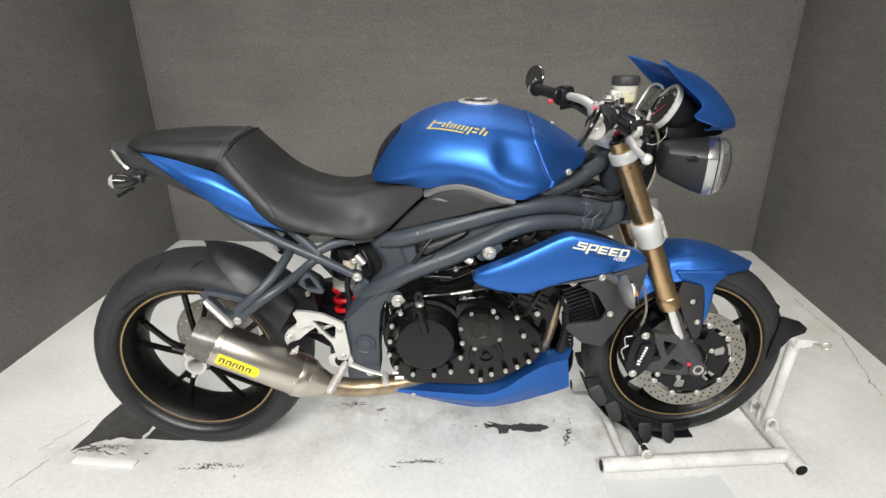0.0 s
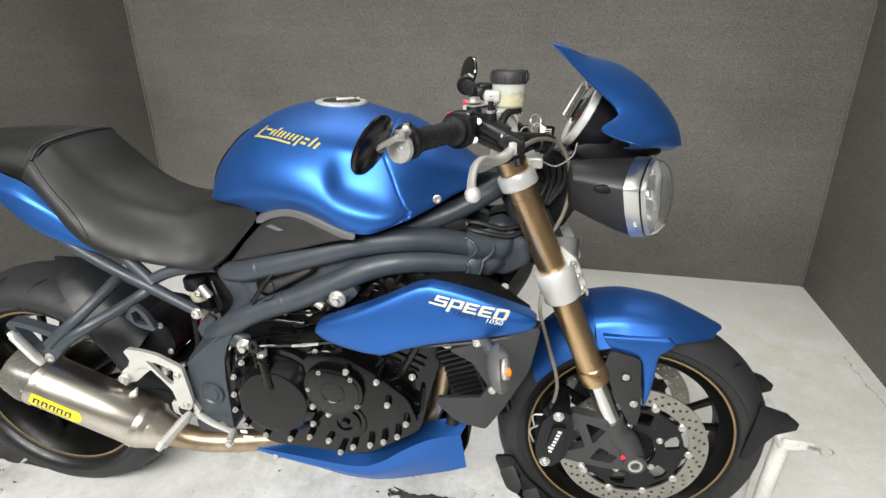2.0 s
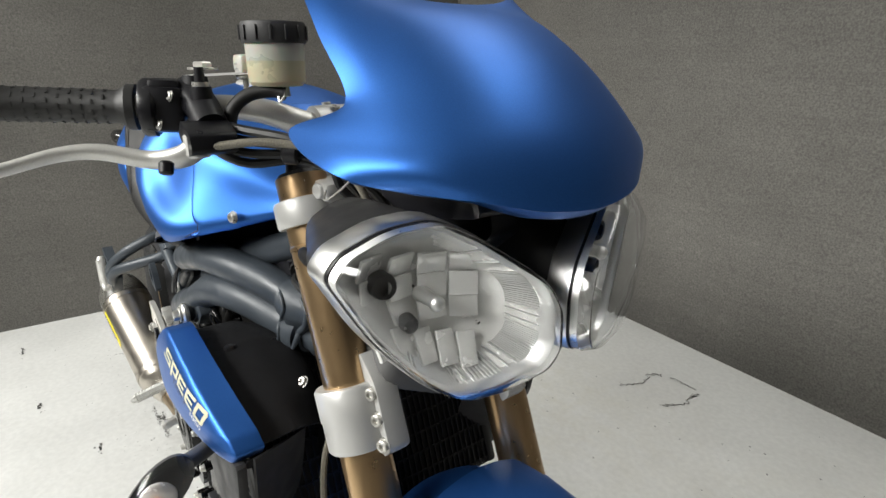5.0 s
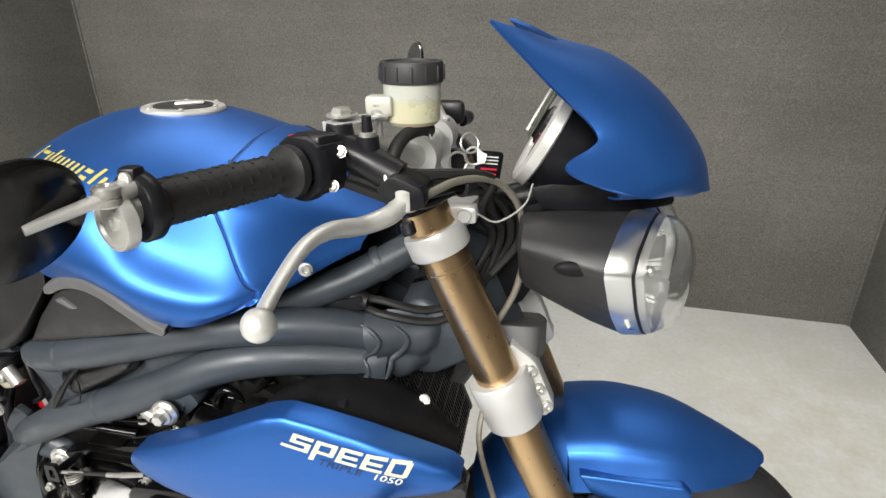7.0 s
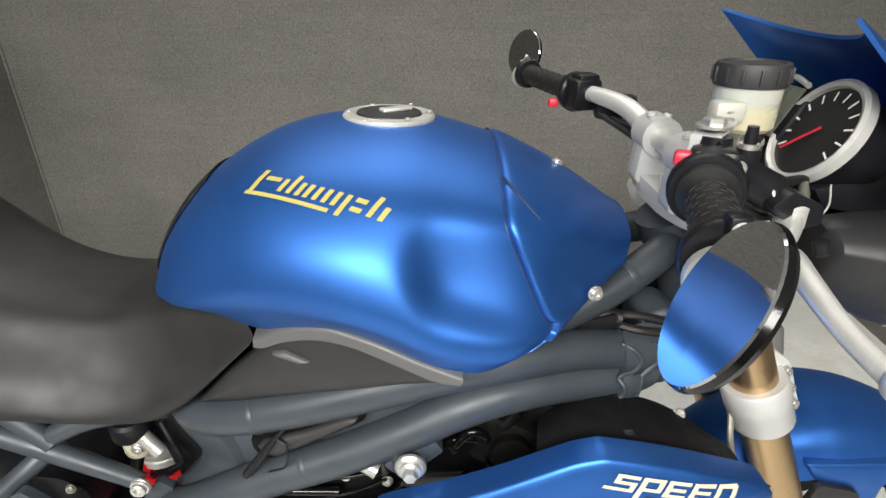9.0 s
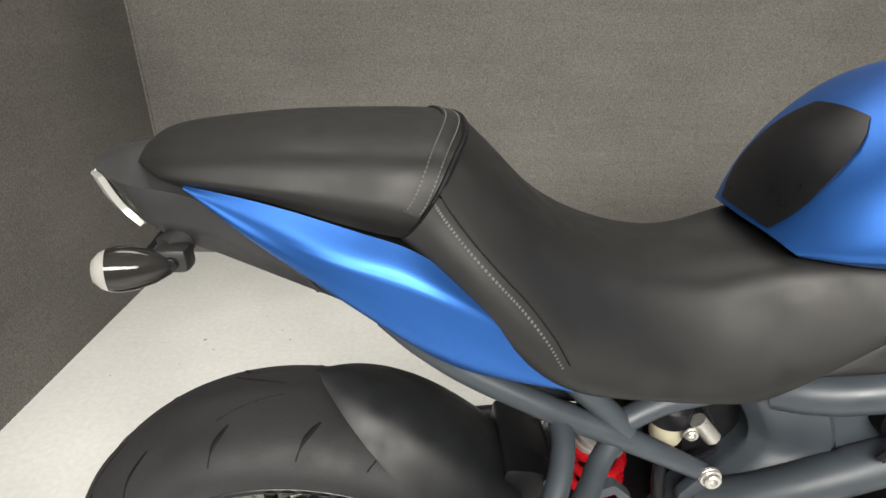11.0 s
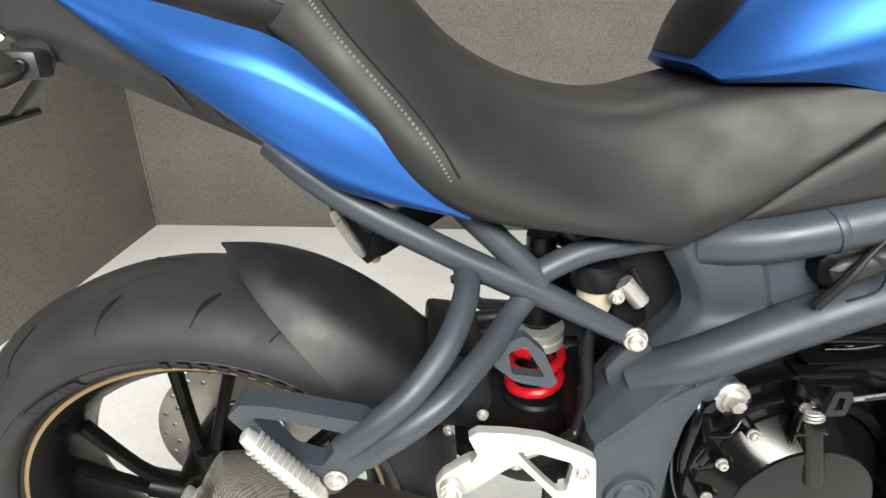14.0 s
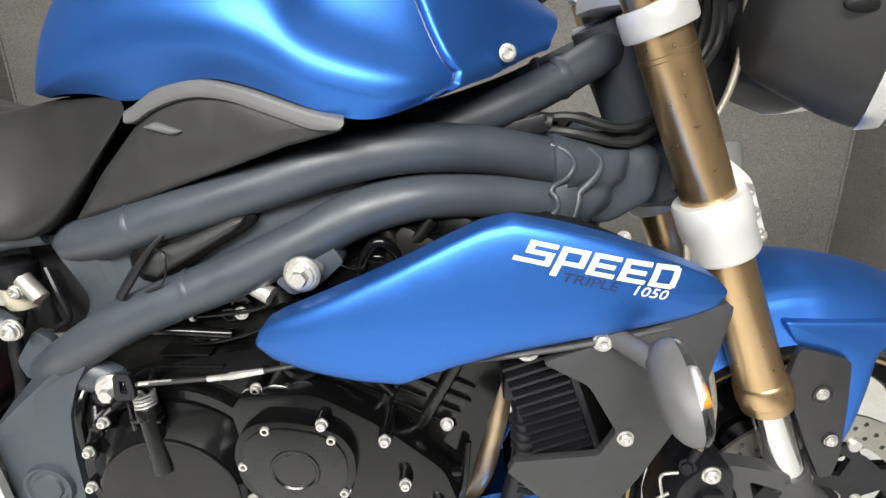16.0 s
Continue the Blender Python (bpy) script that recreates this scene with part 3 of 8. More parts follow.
def wheel(name, cx, cz, R, half, rim_r, rim_half, label):
    """Rim with five forked spokes, hub, tyre with grooves and gold lip."""
    o = (cx, 0, cz)
    prof = [(rim_r, -rim_half), (rim_r - 0.004, -rim_half + 0.004), (rim_r - 0.012, -rim_half + 0.014), (rim_r - 0.024, -rim_half * 0.55), (rim_r - 0.028, 0), (rim_r - 0.024, rim_half * 0.55),
            (rim_r - 0.012, rim_half - 0.014), (rim_r - 0.004, rim_half - 0.004), (rim_r, rim_half), (rim_r + 0.006, rim_half - 0.001), (rim_r + 0.006, rim_half - 0.008), (rim_r - 0.004, rim_half - 0.02), (rim_r - 0.012, 0), (rim_r - 0.004, -rim_half + 0.02), (rim_r + 0.006, -rim_half + 0.008), (rim_r + 0.006, -rim_half + 0.001), (rim_r, -rim_half)]
    rim = part(name, lathe(prof, o, (0, -1, 0), 96), RIM, BIKE, label)
    b = R - rim_r
    tp = [(rim_r + 0.001, -rim_half + 0.006), (rim_r + 0.008, -rim_half - 0.004), (rim_r + 0.2 * b, -half * 0.93), (rim_r + 0.42 * b, -half), (rim_r + 0.62 * b, -half * 0.93), (rim_r + 0.8 * b, -half * 0.74), (rim_r + 0.93 * b, -half * 0.42), (R, 0)]
    sp = spline(tp, 28, ())
    top = sp[sp[:, 1].argmin():][::-1]
    TYRE[cx] = (-top[:, 1], top[:, 0])
    prof = [tuple(p) for p in sp] + [(r, -h) for r, h in sp[-2::-1]]
    part("tyre", lathe(prof, o, (0, -1, 0), 120), RUBBER, rim, "black rubber tyre with slanted grooves")
    band = [(r, h) for r, h in sp if rim_r + 0.006 <= r <= rim_r + 0.031 and h < 0]
    for s in (-1, 1):
        part("sidewall_band", lathe([(band[0][0], band[0][1] * s)] + [(r, (h - 0.0012) * s) for r, h in band] + [(band[-1][0] + 0.002, (band[-1][1] + 0.001) * s)], o, (0, -1, 0), 96), SIDEWALL, rim, "glossier black band of the tyre wall")
    for s in (-1, 1):
        part("pinstripe", lathe([(rim_r + 0.0005, rim_half * s), (rim_r + 0.0035, (rim_half + 0.001) * s), (rim_r + 0.0065, rim_half * s), (rim_r + 0.0035, (rim_half - 0.002) * s), (rim_r + 0.0005, rim_half * s)], o, (0, -1, 0), 96), PIN, rim, "gold lip stripe")
    return rim


def spokes(cx, cz, r0, fork, r1, y_hub, y_rim, start, wide, count=5, split=11.0):
    """Forked spokes: a stem from the hub that parts into two arms."""
    out = []
    at = lambda r, a, y: (cx + r * math.cos(a), y, cz + r * math.sin(a))
    for k in range(count):
        a = radians(start + k * 360 / count)
        out.append(tube([at(r0, a, y_hub), at(fork, a, y_hub)], wide * 1.7, 10, 1, False, flat=0.8))
        for s in (-1, 1):
            b = a + s * radians(split)
            p = [at(fork * 0.8, a + s * radians(6), y_hub), at(fork * 1.3, a + s * radians(split * 0.75), y_hub * 0.85 + y_rim * 0.15), at(r1, b, y_rim)]
            out.append(tube(p, [wide * 1.1, wide * 0.85, wide * 0.95], 8, 4, flat=0.8))
    return join(*out)


# rear wheel
rear = wheel("rear_wheel", RX, RZ, 0.320, 0.097, 0.221, 0.072, "black five-spoke rear wheel with a wide tyre")
part("spokes", spokes(RX, RZ, 0.030, 0.085, 0.204, -0.045, -0.01, 90, 0.0115), RIM, rear)
part("hub", lathe([(0.0, -0.06), (0.062, -0.06), (0.066, -0.02), (0.058, 0.03), (0.048, 0.055), (0.030, 0.06), (0.0, 0.06)], (RX, 0, RZ), (0, -1, 0), 40), RIM, rear)
part("hub_nut", join(lathe([(0.018, 0.06), (0.034, 0.06), (0.036, 0.075), (0.032, 0.100), (0.022, 0.102), (0.018, 0.09), (0.018, 0.06)], (RX, 0, RZ), (0, -1, 0), 40),
                     *[block(-0.006, 0.006, -0.1, -0.062, 0.030, 0.046, 0.003, Matrix.Translation((RX, 0, RZ)) @ Matrix.Rotation(radians(200 + 120 * k), 4, "Y")) for k in range(3)]), ALU, rear, "machined aluminium hub nut")

# front wheel
front = wheel("front_wheel", FX, FZ, 0.300, 0.060, 0.221, 0.046, "black five-spoke front wheel between twin discs")
part("spokes", spokes(FX, FZ, 0.025, 0.07, 0.204, 0.0, 0.0, 15, 0.0105), RIM, front)
part("hub", lathe([(0.0, -0.075), (0.05, -0.075), (0.05, -0.06), (0.03, -0.04), (0.03, 0.04), (0.05, 0.06), (0.05, 0.075), (0.0, 0.075)], (FX, 0, FZ), (0, -1, 0), 36), RIM, front)

# tank
TANK = [
    [(0.533, 0, 0.866), (0.556, 0, 0.932), (0.610, 0, 0.989), (0.695, 0, 1.037), (0.790, 0, 1.053), (0.836, 0, 1.051), (0.864, 0, 1.045), (0.925, 0, 1.025), (0.965, 0, 1.005), (1.015, 0, 0.978), (1.086, 0, 0.926)],
    [(0.535, -0.045, 0.866), (0.562, -0.068, 0.920), (0.616, -0.088, 0.972), (0.695, -0.108, 1.014), (0.790, -0.134, 1.016), (0.836, -0.142, 1.009), (0.864, -0.144, 1.001), (0.925, -0.140, 0.986), (0.968, -0.128, 0.970), (1.015, -0.104, 0.950), (1.080, -0.054, 0.918)],
    [(0.538, -0.062, 0.864), (0.567, -0.092, 0.904), (0.622, -0.122, 0.947), (0.697, -0.147, 0.986), (0.788, -0.172, 0.988), (0.836, -0.176, 0.978), (0.864, -0.168, 0.966), (0.925, -0.160, 0.950), (0.968, -0.146, 0.935), (1.014, -0.117, 0.918), (1.076, -0.066, 0.908)],
    [(0.541, -0.072, 0.861), (0.572, -0.105, 0.890), (0.627, -0.138, 0.927), (0.699, -0.168, 0.959), (0.787, -0.196, 0.958), (0.836, -0.200, 0.944), (0.864, -0.181, 0.921), (0.925, -0.181, 0.899), (0.966, -0.174, 0.890), (1.012, -0.130, 0.890), (1.071, -0.077, 0.900)],
    [(0.545, -0.080, 0.858), (0.578, -0.116, 0.877), (0.631, -0.148, 0.905), (0.700, -0.180, 0.932), (0.786, -0.207, 0.929), (0.836, -0.212, 0.914), (0.864, -0.208, 0.898), (0.923, -0.205, 0.878), (0.964, -0.187, 0.872), (1.008, -0.138, 0.880), (1.066, -0.081, 0.896)],
    [(0.550, -0.082, 0.855), (0.583, -0.119, 0.866), (0.634, -0.150, 0.883), (0.700, -0.180, 0.903), (0.784, -0.208, 0.901), (0.832, -0.214, 0.886), (0.864, -0.215, 0.873), (0.921, -0.209, 0.857), (0.960, -0.190, 0.859), (1.003, -0.141, 0.872), (1.060, -0.082, 0.892)],
    [(0.556, -0.076, 0.851), (0.588, -0.106, 0.856), (0.635, -0.124, 0.857), (0.682, -0.142, 0.850), (0.756, -0.172, 0.872), (0.812, -0.188, 0.863), (0.858, -0.202, 0.848), (0.905, -0.202, 0.837), (0.950, -0.185, 0.849), (0.995, -0.146, 0.865), (1.055, -0.075, 0.887)],
]
TG = grid_points(TANK, 96, 96)
for k in range(24):  # press the panels smooth, more along the tank than round it
    if k % 2 == 0:
        TG[1:-1] += 0.25 * (TG[2:] - 2 * TG[1:-1] + TG[:-2])
    if k % 3 == 0:
        TG[1:-1, 1:-1] += 0.2 * (TG[1:-1, 2:] - 2 * TG[1:-1, 1:-1] + TG[1:-1, :-2])
for k in range(12):
    TG[1:-1, 8:-8] += 0.2 * (TG[2:, 8:-8] + TG[:-2, 8:-8] + TG[1:-1, 9:-7] + TG[1:-1, 7:-9] - 4 * TG[1:-1, 8:-8])
tank_bm = grid_bm(TG, False, True)
TANK_TREE = surface_of(tank_bm)
tank = part("fuel_tank", tank_bm, BLUE, BIKE, "satin blue fuel tank")


def on_tank(u, v, lift=0.0):
    """A point of the tank's skin: u from rear to front, v from right edge (1) over the top (0.5) to left edge (0)."""
    a, b = u * 96, v * 96
    i, j = min(int(a), 95), min(int(b), 95)
    s, t = a - i, b - j
    p = TG[i, j] * (1 - s) * (1 - t) + TG[i + 1, j] * s * (1 - t) + TG[i, j + 1] * (1 - s) * t + TG[i + 1, j + 1] * s * t
    n = np.cross(TG[i + 1, j] - TG[i, j], TG[i, j + 1] - TG[i, j])
    n = n / (np.linalg.norm(n) or 1)
    if n[2] < 0 and abs(n[2]) > abs(n[1]) or n[1] * p[1] < 0 and abs(n[1]) > abs(n[2]):
        n = -n
    return p + n * lift


def cover_start(v):
    w = abs(v - 0.5) * 2
    return float(np.interp(w, [0, 0.167, 0.25, 0.333, 0.5, 0.667, 0.80, 1.0], [0.715, 0.712, 0.715, 0.735, 0.790, 0.832, 0.836, 0.782]))


def cover_lift(v, lift):
    """The cover stands proud of the tank and dips into it at its hem."""
    e = min(max((0.5 - abs(v - 0.5) - 0.018) / 0.022, 0.0), 1.0)
    return -0.0010 * (1 - e) + (lift + 0.0015 * min(abs(v - 0.5) * 6, 1)) * e


G = np.array([[on_tank(cover_start(v) + (0.999 - cover_start(v)) * u, v, cover_lift(v, lift)) for v in np.linspace(0.018, 0.982, 105)] for u, lift in zip([0, 0.008, 0.020, 0.034] + list(np.linspace(0.06, 1, 22)), [-0.0032, 0.0014, 0.0036, 0.0046] + [0.0050] * 22)])
part("tank_cover", grid_bm(G), BLUE, BIKE, "satin blue front cover of the tank", 60)
part("tank_seam", tube([on_tank(cover_start(v) - 0.002, v, -0.0002) for v in np.linspace(0.04, 0.96, 60)], 0.0009, 6, 2), DARKTXT, BIKE, "dark seam before the tank cover")

# seats
SEAT = [
    [(0.222, 0, 0.975), (0.264, 0, 0.934), (0.312, 0, 0.884), (0.385, 0, 0.848), (0.465, 0, 0.834), (0.528, 0, 0.843), (0.556, 0, 0.856)],
    [(0.214, -0.080, 0.969), (0.258, -0.080, 0.927), (0.310, -0.080, 0.877), (0.385, -0.076, 0.842), (0.468, -0.072, 0.829), (0.540, -0.072, 0.848), (0.640, -0.112, 0.858)],
    [(0.204, -0.106, 0.952), (0.250, -0.116, 0.902), (0.307, -0.118, 0.847), (0.388, -0.102, 0.810), (0.474, -0.097, 0.799), (0.556, -0.098, 0.826), (0.665, -0.136, 0.851)],
    [(0.186, -0.132, 0.930), (0.241, -0.148, 0.872), (0.303, -0.156, 0.810), (0.391, -0.138, 0.777), (0.478, -0.121, 0.765), (0.560, -0.117, 0.780), (0.672, -0.145, 0.843)],
    [(0.170, -0.134, 0.910), (0.228, -0.152, 0.850), (0.299, -0.165, 0.776), (0.392, -0.156, 0.747), (0.480, -0.144, 0.732), (0.554, -0.128, 0.733), (0.668, -0.146, 0.836)],
    [(0.160, -0.124, 0.900), (0.220, -0.140, 0.838), (0.296, -0.152, 0.757), (0.391, -0.146, 0.736), (0.480, -0.137, 0.719), (0.547, -0.118, 0.710), (0.660, -0.140, 0.828)],
    [(0.180, -0.060, 0.895), (0.226, -0.080, 0.835), (0.296, -0.100, 0.757), (0.395, -0.110, 0.738), (0.480, -0.100, 0.721), (0.542, -0.090, 0.711), (0.630, -0.100, 0.815)],
]
SG = grid_points(SEAT, 48, 64)
for k in range(16):  # draw the vinyl taut
    SG[1:-1, 1:-1] += 0.2 * (SG[2:, 1:-1] + SG[:-2, 1:-1] - 2 * SG[1:-1, 1:-1])
    if k % 3 == 0:
        SG[1:-1, 1:-1] += 0.2 * (SG[1:-1, 2:] + SG[1:-1, :-2] - 2 * SG[1:-1, 1:-1])
SEAT_TREE = surface_of(grid_bm(SG, False, True))
part("rider_seat", grid_bm(SG, False, True), VINYL, BIKE, "black vinyl rider seat with stitched edge")
PILLION = [
    [(-0.090, 0, 0.957), (-0.06, 0, 0.972), (0.03, 0, 0.981), (0.127, 0, 0.982), (0.200, 0, 0.979), (0.222, 0, 0.971)],
    [(-0.084, -0.045, 0.950), (-0.055, -0.07, 0.960), (0.03, -0.083, 0.968), (0.12, -0.088, 0.970), (0.185, -0.093, 0.967), (0.205, -0.098, 0.960)],
    [(-0.080, -0.052, 0.946), (-0.048, -0.088, 0.948), (0.035, -0.106, 0.943), (0.115, -0.116, 0.938), (0.165, -0.12, 0.928), (0.185, -0.122, 0.920)],
    [(-0.078, -0.048, 0.940), (-0.042, -0.083, 0.938), (0.040, -0.103, 0.928), (0.10, -0.113, 0.912), (0.135, -0.115, 0.902), (0.160, -0.115, 0.896)],
]
part("pillion_seat", skin(PILLION, 36, 48, caps=True), VINYL, BIKE, "black vinyl pillion pad")

# tail
TAIL = [
    [(-0.141, 0, 0.946), (-0.09, 0, 0.955), (-0.02, 0, 0.945), (0.06, 0, 0.930), (0.14, 0, 0.900), (0.22, 0, 0.850)],
    [(-0.128, -0.045, 0.944), (-0.086, -0.078, 0.936), (-0.02, -0.092, 0.926), (0.06, -0.106, 0.890), (0.14, -0.114, 0.850), (0.22, -0.116, 0.800)],
    [(-0.092, -0.052, 0.904), (-0.070, -0.082, 0.900), (-0.022, -0.090, 0.893), (0.055, -0.100, 0.860), (0.13, -0.104, 0.818), (0.21, -0.104, 0.770)],
    [(-0.086, -0.045, 0.893), (-0.062, -0.068, 0.882), (-0.014, -0.074, 0.864), (0.060, -0.080, 0.832), (0.135, -0.084, 0.798), (0.21, -0.086, 0.760)],
    [(-0.090, 0, 0.890), (-0.062, 0, 0.878), (-0.012, 0, 0.860), (0.060, 0, 0.828), (0.135, 0, 0.794), (0.21, 0, 0.756)],
]
part("tail_unit", skin(TAIL, 36, 56, breaks=(1, 2, 3), caps=True), GREYPLASTIC, BIKE, "dark grey plastic tail unit")
TAILBLUE = [
    [(-0.029, -0.090, 0.938), (0.023, -0.104, 0.931), (0.074, -0.117, 0.921), (0.128, -0.130, 0.907), (0.174, -0.138, 0.893), (0.229, -0.140, 0.851), (0.272, -0.141, 0.809), (0.320, -0.145, 0.752)],
    [(-0.028, -0.093, 0.937), (0.023, -0.110, 0.921), (0.068, -0.126, 0.907), (0.112, -0.141, 0.895), (0.170, -0.153, 0.881), (0.228, -0.154, 0.844), (0.271, -0.151, 0.803), (0.320, -0.148, 0.752)],
    [(-0.028, -0.094, 0.936), (0.022, -0.112, 0.914), (0.065, -0.129, 0.897), (0.107, -0.146, 0.886), (0.174, -0.160, 0.868), (0.226, -0.158, 0.837), (0.270, -0.154, 0.797), (0.319, -0.149, 0.751)],
    [(-0.027, -0.094, 0.935), (0.022, -0.115, 0.906), (0.067, -0.132, 0.884), (0.111, -0.149, 0.865), (0.170, -0.163, 0.840), (0.218, -0.162, 0.812), (0.260, -0.157, 0.782), (0.318, -0.150, 0.750)],
    [(-0.027, -0.092, 0.934), (0.022, -0.110, 0.899), (0.068, -0.128, 0.873), (0.113, -0.145, 0.848), (0.166, -0.160, 0.817), (0.210, -0.159, 0.790), (0.254, -0.154, 0.770), (0.317, -0.148, 0.749)],
    [(-0.026, -0.090, 0.933), (0.022, -0.101, 0.895), (0.069, -0.112, 0.866), (0.115, -0.122, 0.836), (0.163, -0.131, 0.801), (0.204, -0.138, 0.775), (0.248, -0.140, 0.762), (0.316, -0.143, 0.748)],
]
TB = grid_points(TAILBLUE, 48, 28, False, (2,))
for k in range(5):
    TB[1:-1] += 0.25 * (TB[2:] - 2 * TB[1:-1] + TB[:-2])
both("tail_panel", lambda: grid_bm(TB, thick=0.003), BLUE, BIKE, "satin blue tail side panel")

# front mudguard
FENDER = [
    [(1.330, 0, 0.640), (1.370, 0, 0.648), (1.410, 0, 0.649), (1.485, 0, 0.637), (1.550, 0, 0.612), (1.604, 0, 0.586)],
    [(1.330, -0.035, 0.635), (1.370, -0.035, 0.643), (1.410, -0.035, 0.645), (1.485, -0.033, 0.633), (1.548, -0.028, 0.608), (1.600, -0.015, 0.585)],
    [(1.332, -0.064, 0.625), (1.370, -0.064, 0.632), (1.410, -0.064, 0.634), (1.480, -0.058, 0.625), (1.538, -0.047, 0.604), (1.592, -0.024, 0.585)],
    [(1.336, -0.078, 0.614), (1.372, -0.078, 0.620), (1.410, -0.078, 0.621), (1.475, -0.072, 0.616), (1.530, -0.059, 0.600), (1.586, -0.032, 0.584)],
    [(1.342, -0.096, 0.566), (1.375, -0.098, 0.573), (1.410, -0.100, 0.578), (1.470, -0.094, 0.586), (1.525, -0.075, 0.584), (1.580, -0.038, 0.575)],
]
part("front_mudguard", skin(FENDER, 48, 40, breaks=(3,), thick=0.003), BLUE, BIKE, "satin blue front mudguard")
FENDER_REAR = [
    [(1.205, 0, 0.508), (1.240, 0, 0.560), (1.285, 0, 0.602), (1.338, 0, 0.630)],
    [(1.208, -0.040, 0.502), (1.243, -0.042, 0.550), (1.287, -0.042, 0.592), (1.338, -0.040, 0.618)],
    [(1.216, -0.066, 0.484), (1.250, -0.068, 0.526), (1.292, -0.070, 0.560), (1.338, -0.070, 0.585)],
    [(1.226, -0.078, 0.462), (1.260, -0.080, 0.502), (1.298, -0.082, 0.534), (1.340, -0.084, 0.556)],
]
part("mudguard_tail", skin(FENDER_REAR, 24, 32, thick=0.003), BLUE, BIKE, "satin blue rear half of the front mudguard")
both("mudguard_leg", lambda: pillow([(1.350, 0.600), (1.357, 0.588), (1.368, 0.571), (1.430, 0.553), (1.440, 0.495), (1.447, 0.430), (1.456, 0.468), (1.460, 0.511), (1.461, 0.552), (1.468, 0.574), (1.492, 0.588), (1.480, 0.600)], ((1.40, 0.580), (1.452, 0.56)), -0.097, 0.005), BLUE, BIKE, "blue leg of the front mudguard")

# fly screen
SCREEN = [
    [(1.286, 0, 1.119), (1.338, 0, 1.108), (1.390, 0, 1.076), (1.431, 0, 1.033), (1.452, 0, 1.001), (1.460, 0, 0.970)],
    [(1.275, -0.056, 1.123), (1.327, -0.064, 1.105), (1.380, -0.072, 1.070), (1.418, -0.077, 1.030), (1.438, -0.073, 1.001), (1.452, -0.051, 0.974)],
    [(1.251, -0.098, 1.133), (1.302, -0.106, 1.098), (1.354, -0.113, 1.055), (1.384, -0.127, 1.020), (1.410, -0.121, 1.003), (1.432, -0.089, 0.984)],
    [(1.223, -0.121, 1.143), (1.276, -0.125, 1.092), (1.328, -0.130, 1.042), (1.299, -0.165, 1.021), (1.352, -0.162, 0.999), (1.398, -0.124, 0.990)],
]
FG = grid_points(SCREEN, 48, 48)
for k in range(8):
    FG[1:-1, 1:-1] += 0.2 * (FG[2:, 1:-1] + FG[:-2, 1:-1] + FG[1:-1, 2:] + FG[1:-1, :-2] - 4 * FG[1:-1, 1:-1])
part("fly_screen", grid_bm(FG, thick=-0.004), BLUE, BIKE, "satin blue fly screen over the dials")
SCREEN_LIP = [
    [(1.462, 0, 0.971), (1.450, 0, 0.962), (1.428, 0, 0.960)],
    [(1.452, -0.050, 0.975), (1.440, -0.048, 0.966), (1.416, -0.046, 0.964)],
    [(1.432, -0.088, 0.986), (1.420, -0.082, 0.978), (1.400, -0.076, 0.975)],
    [(1.398, -0.122, 0.992), (1.390, -0.114, 0.983), (1.375, -0.105, 0.980)],
    [(1.350, -0.153, 0.999), (1.350, -0.143, 0.988), (1.343, -0.130, 0.985)],
]
part("screen_lip", skin(SCREEN_LIP, 8, 36, thick=0.002), BLUE, BIKE)

# headlamps
LAMP = [(-0.180, 0.926), (-0.169, 0.943), (-0.136, 0.961), (-0.102, 0.966), (-0.074, 0.952), (-0.020, 0.912), (-0.009, 0.888), (-0.009, 0.850), (-0.020, 0.832), (-0.056, 0.817), (-0.091, 0.812), (-0.113, 0.828), (-0.150, 0.870)]


def lamp_ring(x, s, shift=0.0, sweep=0.40):
    """The lamp's outline, scaled by s; its outer side is swept back."""
    c = np.array([-0.095, 0.897])
    ring = rounded([c + (np.array(p) - c) * s for p in LAMP], 0.35, 3)
    return [[x + sweep * (p[0] + 0.095) - 0.033 * (p[1] - 0.9), p[0], p[1] + shift] for p in ring]


def lamp_shell(stations, caps=False):
    return grid_bm(np.array([lamp_ring(*st) for st in stations]), True, caps)


def bucket():
    return lamp_shell([(1.258, 0.01, 0.02, 0.0), (1.258, 0.2, 0.02, 0.0), (1.260, 0.50, 0.02, 0.02), (1.266, 0.60, 0.018, 0.05), (1.300, 0.75, 0.012, 0.15), (1.342, 0.90, 0.004, 0.30), (1.372, 0.985, 0.0, 0.39), (1.380, 0.985, 0.0, 0.40)])


def bezel():
    return lamp_shell([(1.3755, 0.98), (1.376, 1.012), (1.379, 1.020), (1.397, 1.006), (1.400, 0.995), (1.400, 0.965)])


def lens_seal():
    return lamp_shell([(1.399, 0.984), (1.4015, 0.990), (1.403, 0.982)])


def lamp_glass():
    return grid_bm(np.array([lamp_ring(*st) for st in [(1.403, 0.975), (1.412, 0.960), (1.423, 0.90), (1.434, 0.70), (1.440, 0.35), (1.441, 0.02)]]), True, thick=0.0025)


def inner_rim():
    return lamp_shell([(1.403, 0.965), (1.410, 0.94), (1.407, 0.905), (1.400, 0.88), (1.396, 0.87)])


def reflector():
    return lamp_shell([(1.398, 0.88), (1.388, 0.80), (1.378, 0.70), (1.370, 0.60), (1.362, 0.42), (1.358, 0.2), (1.357, 0.02)])


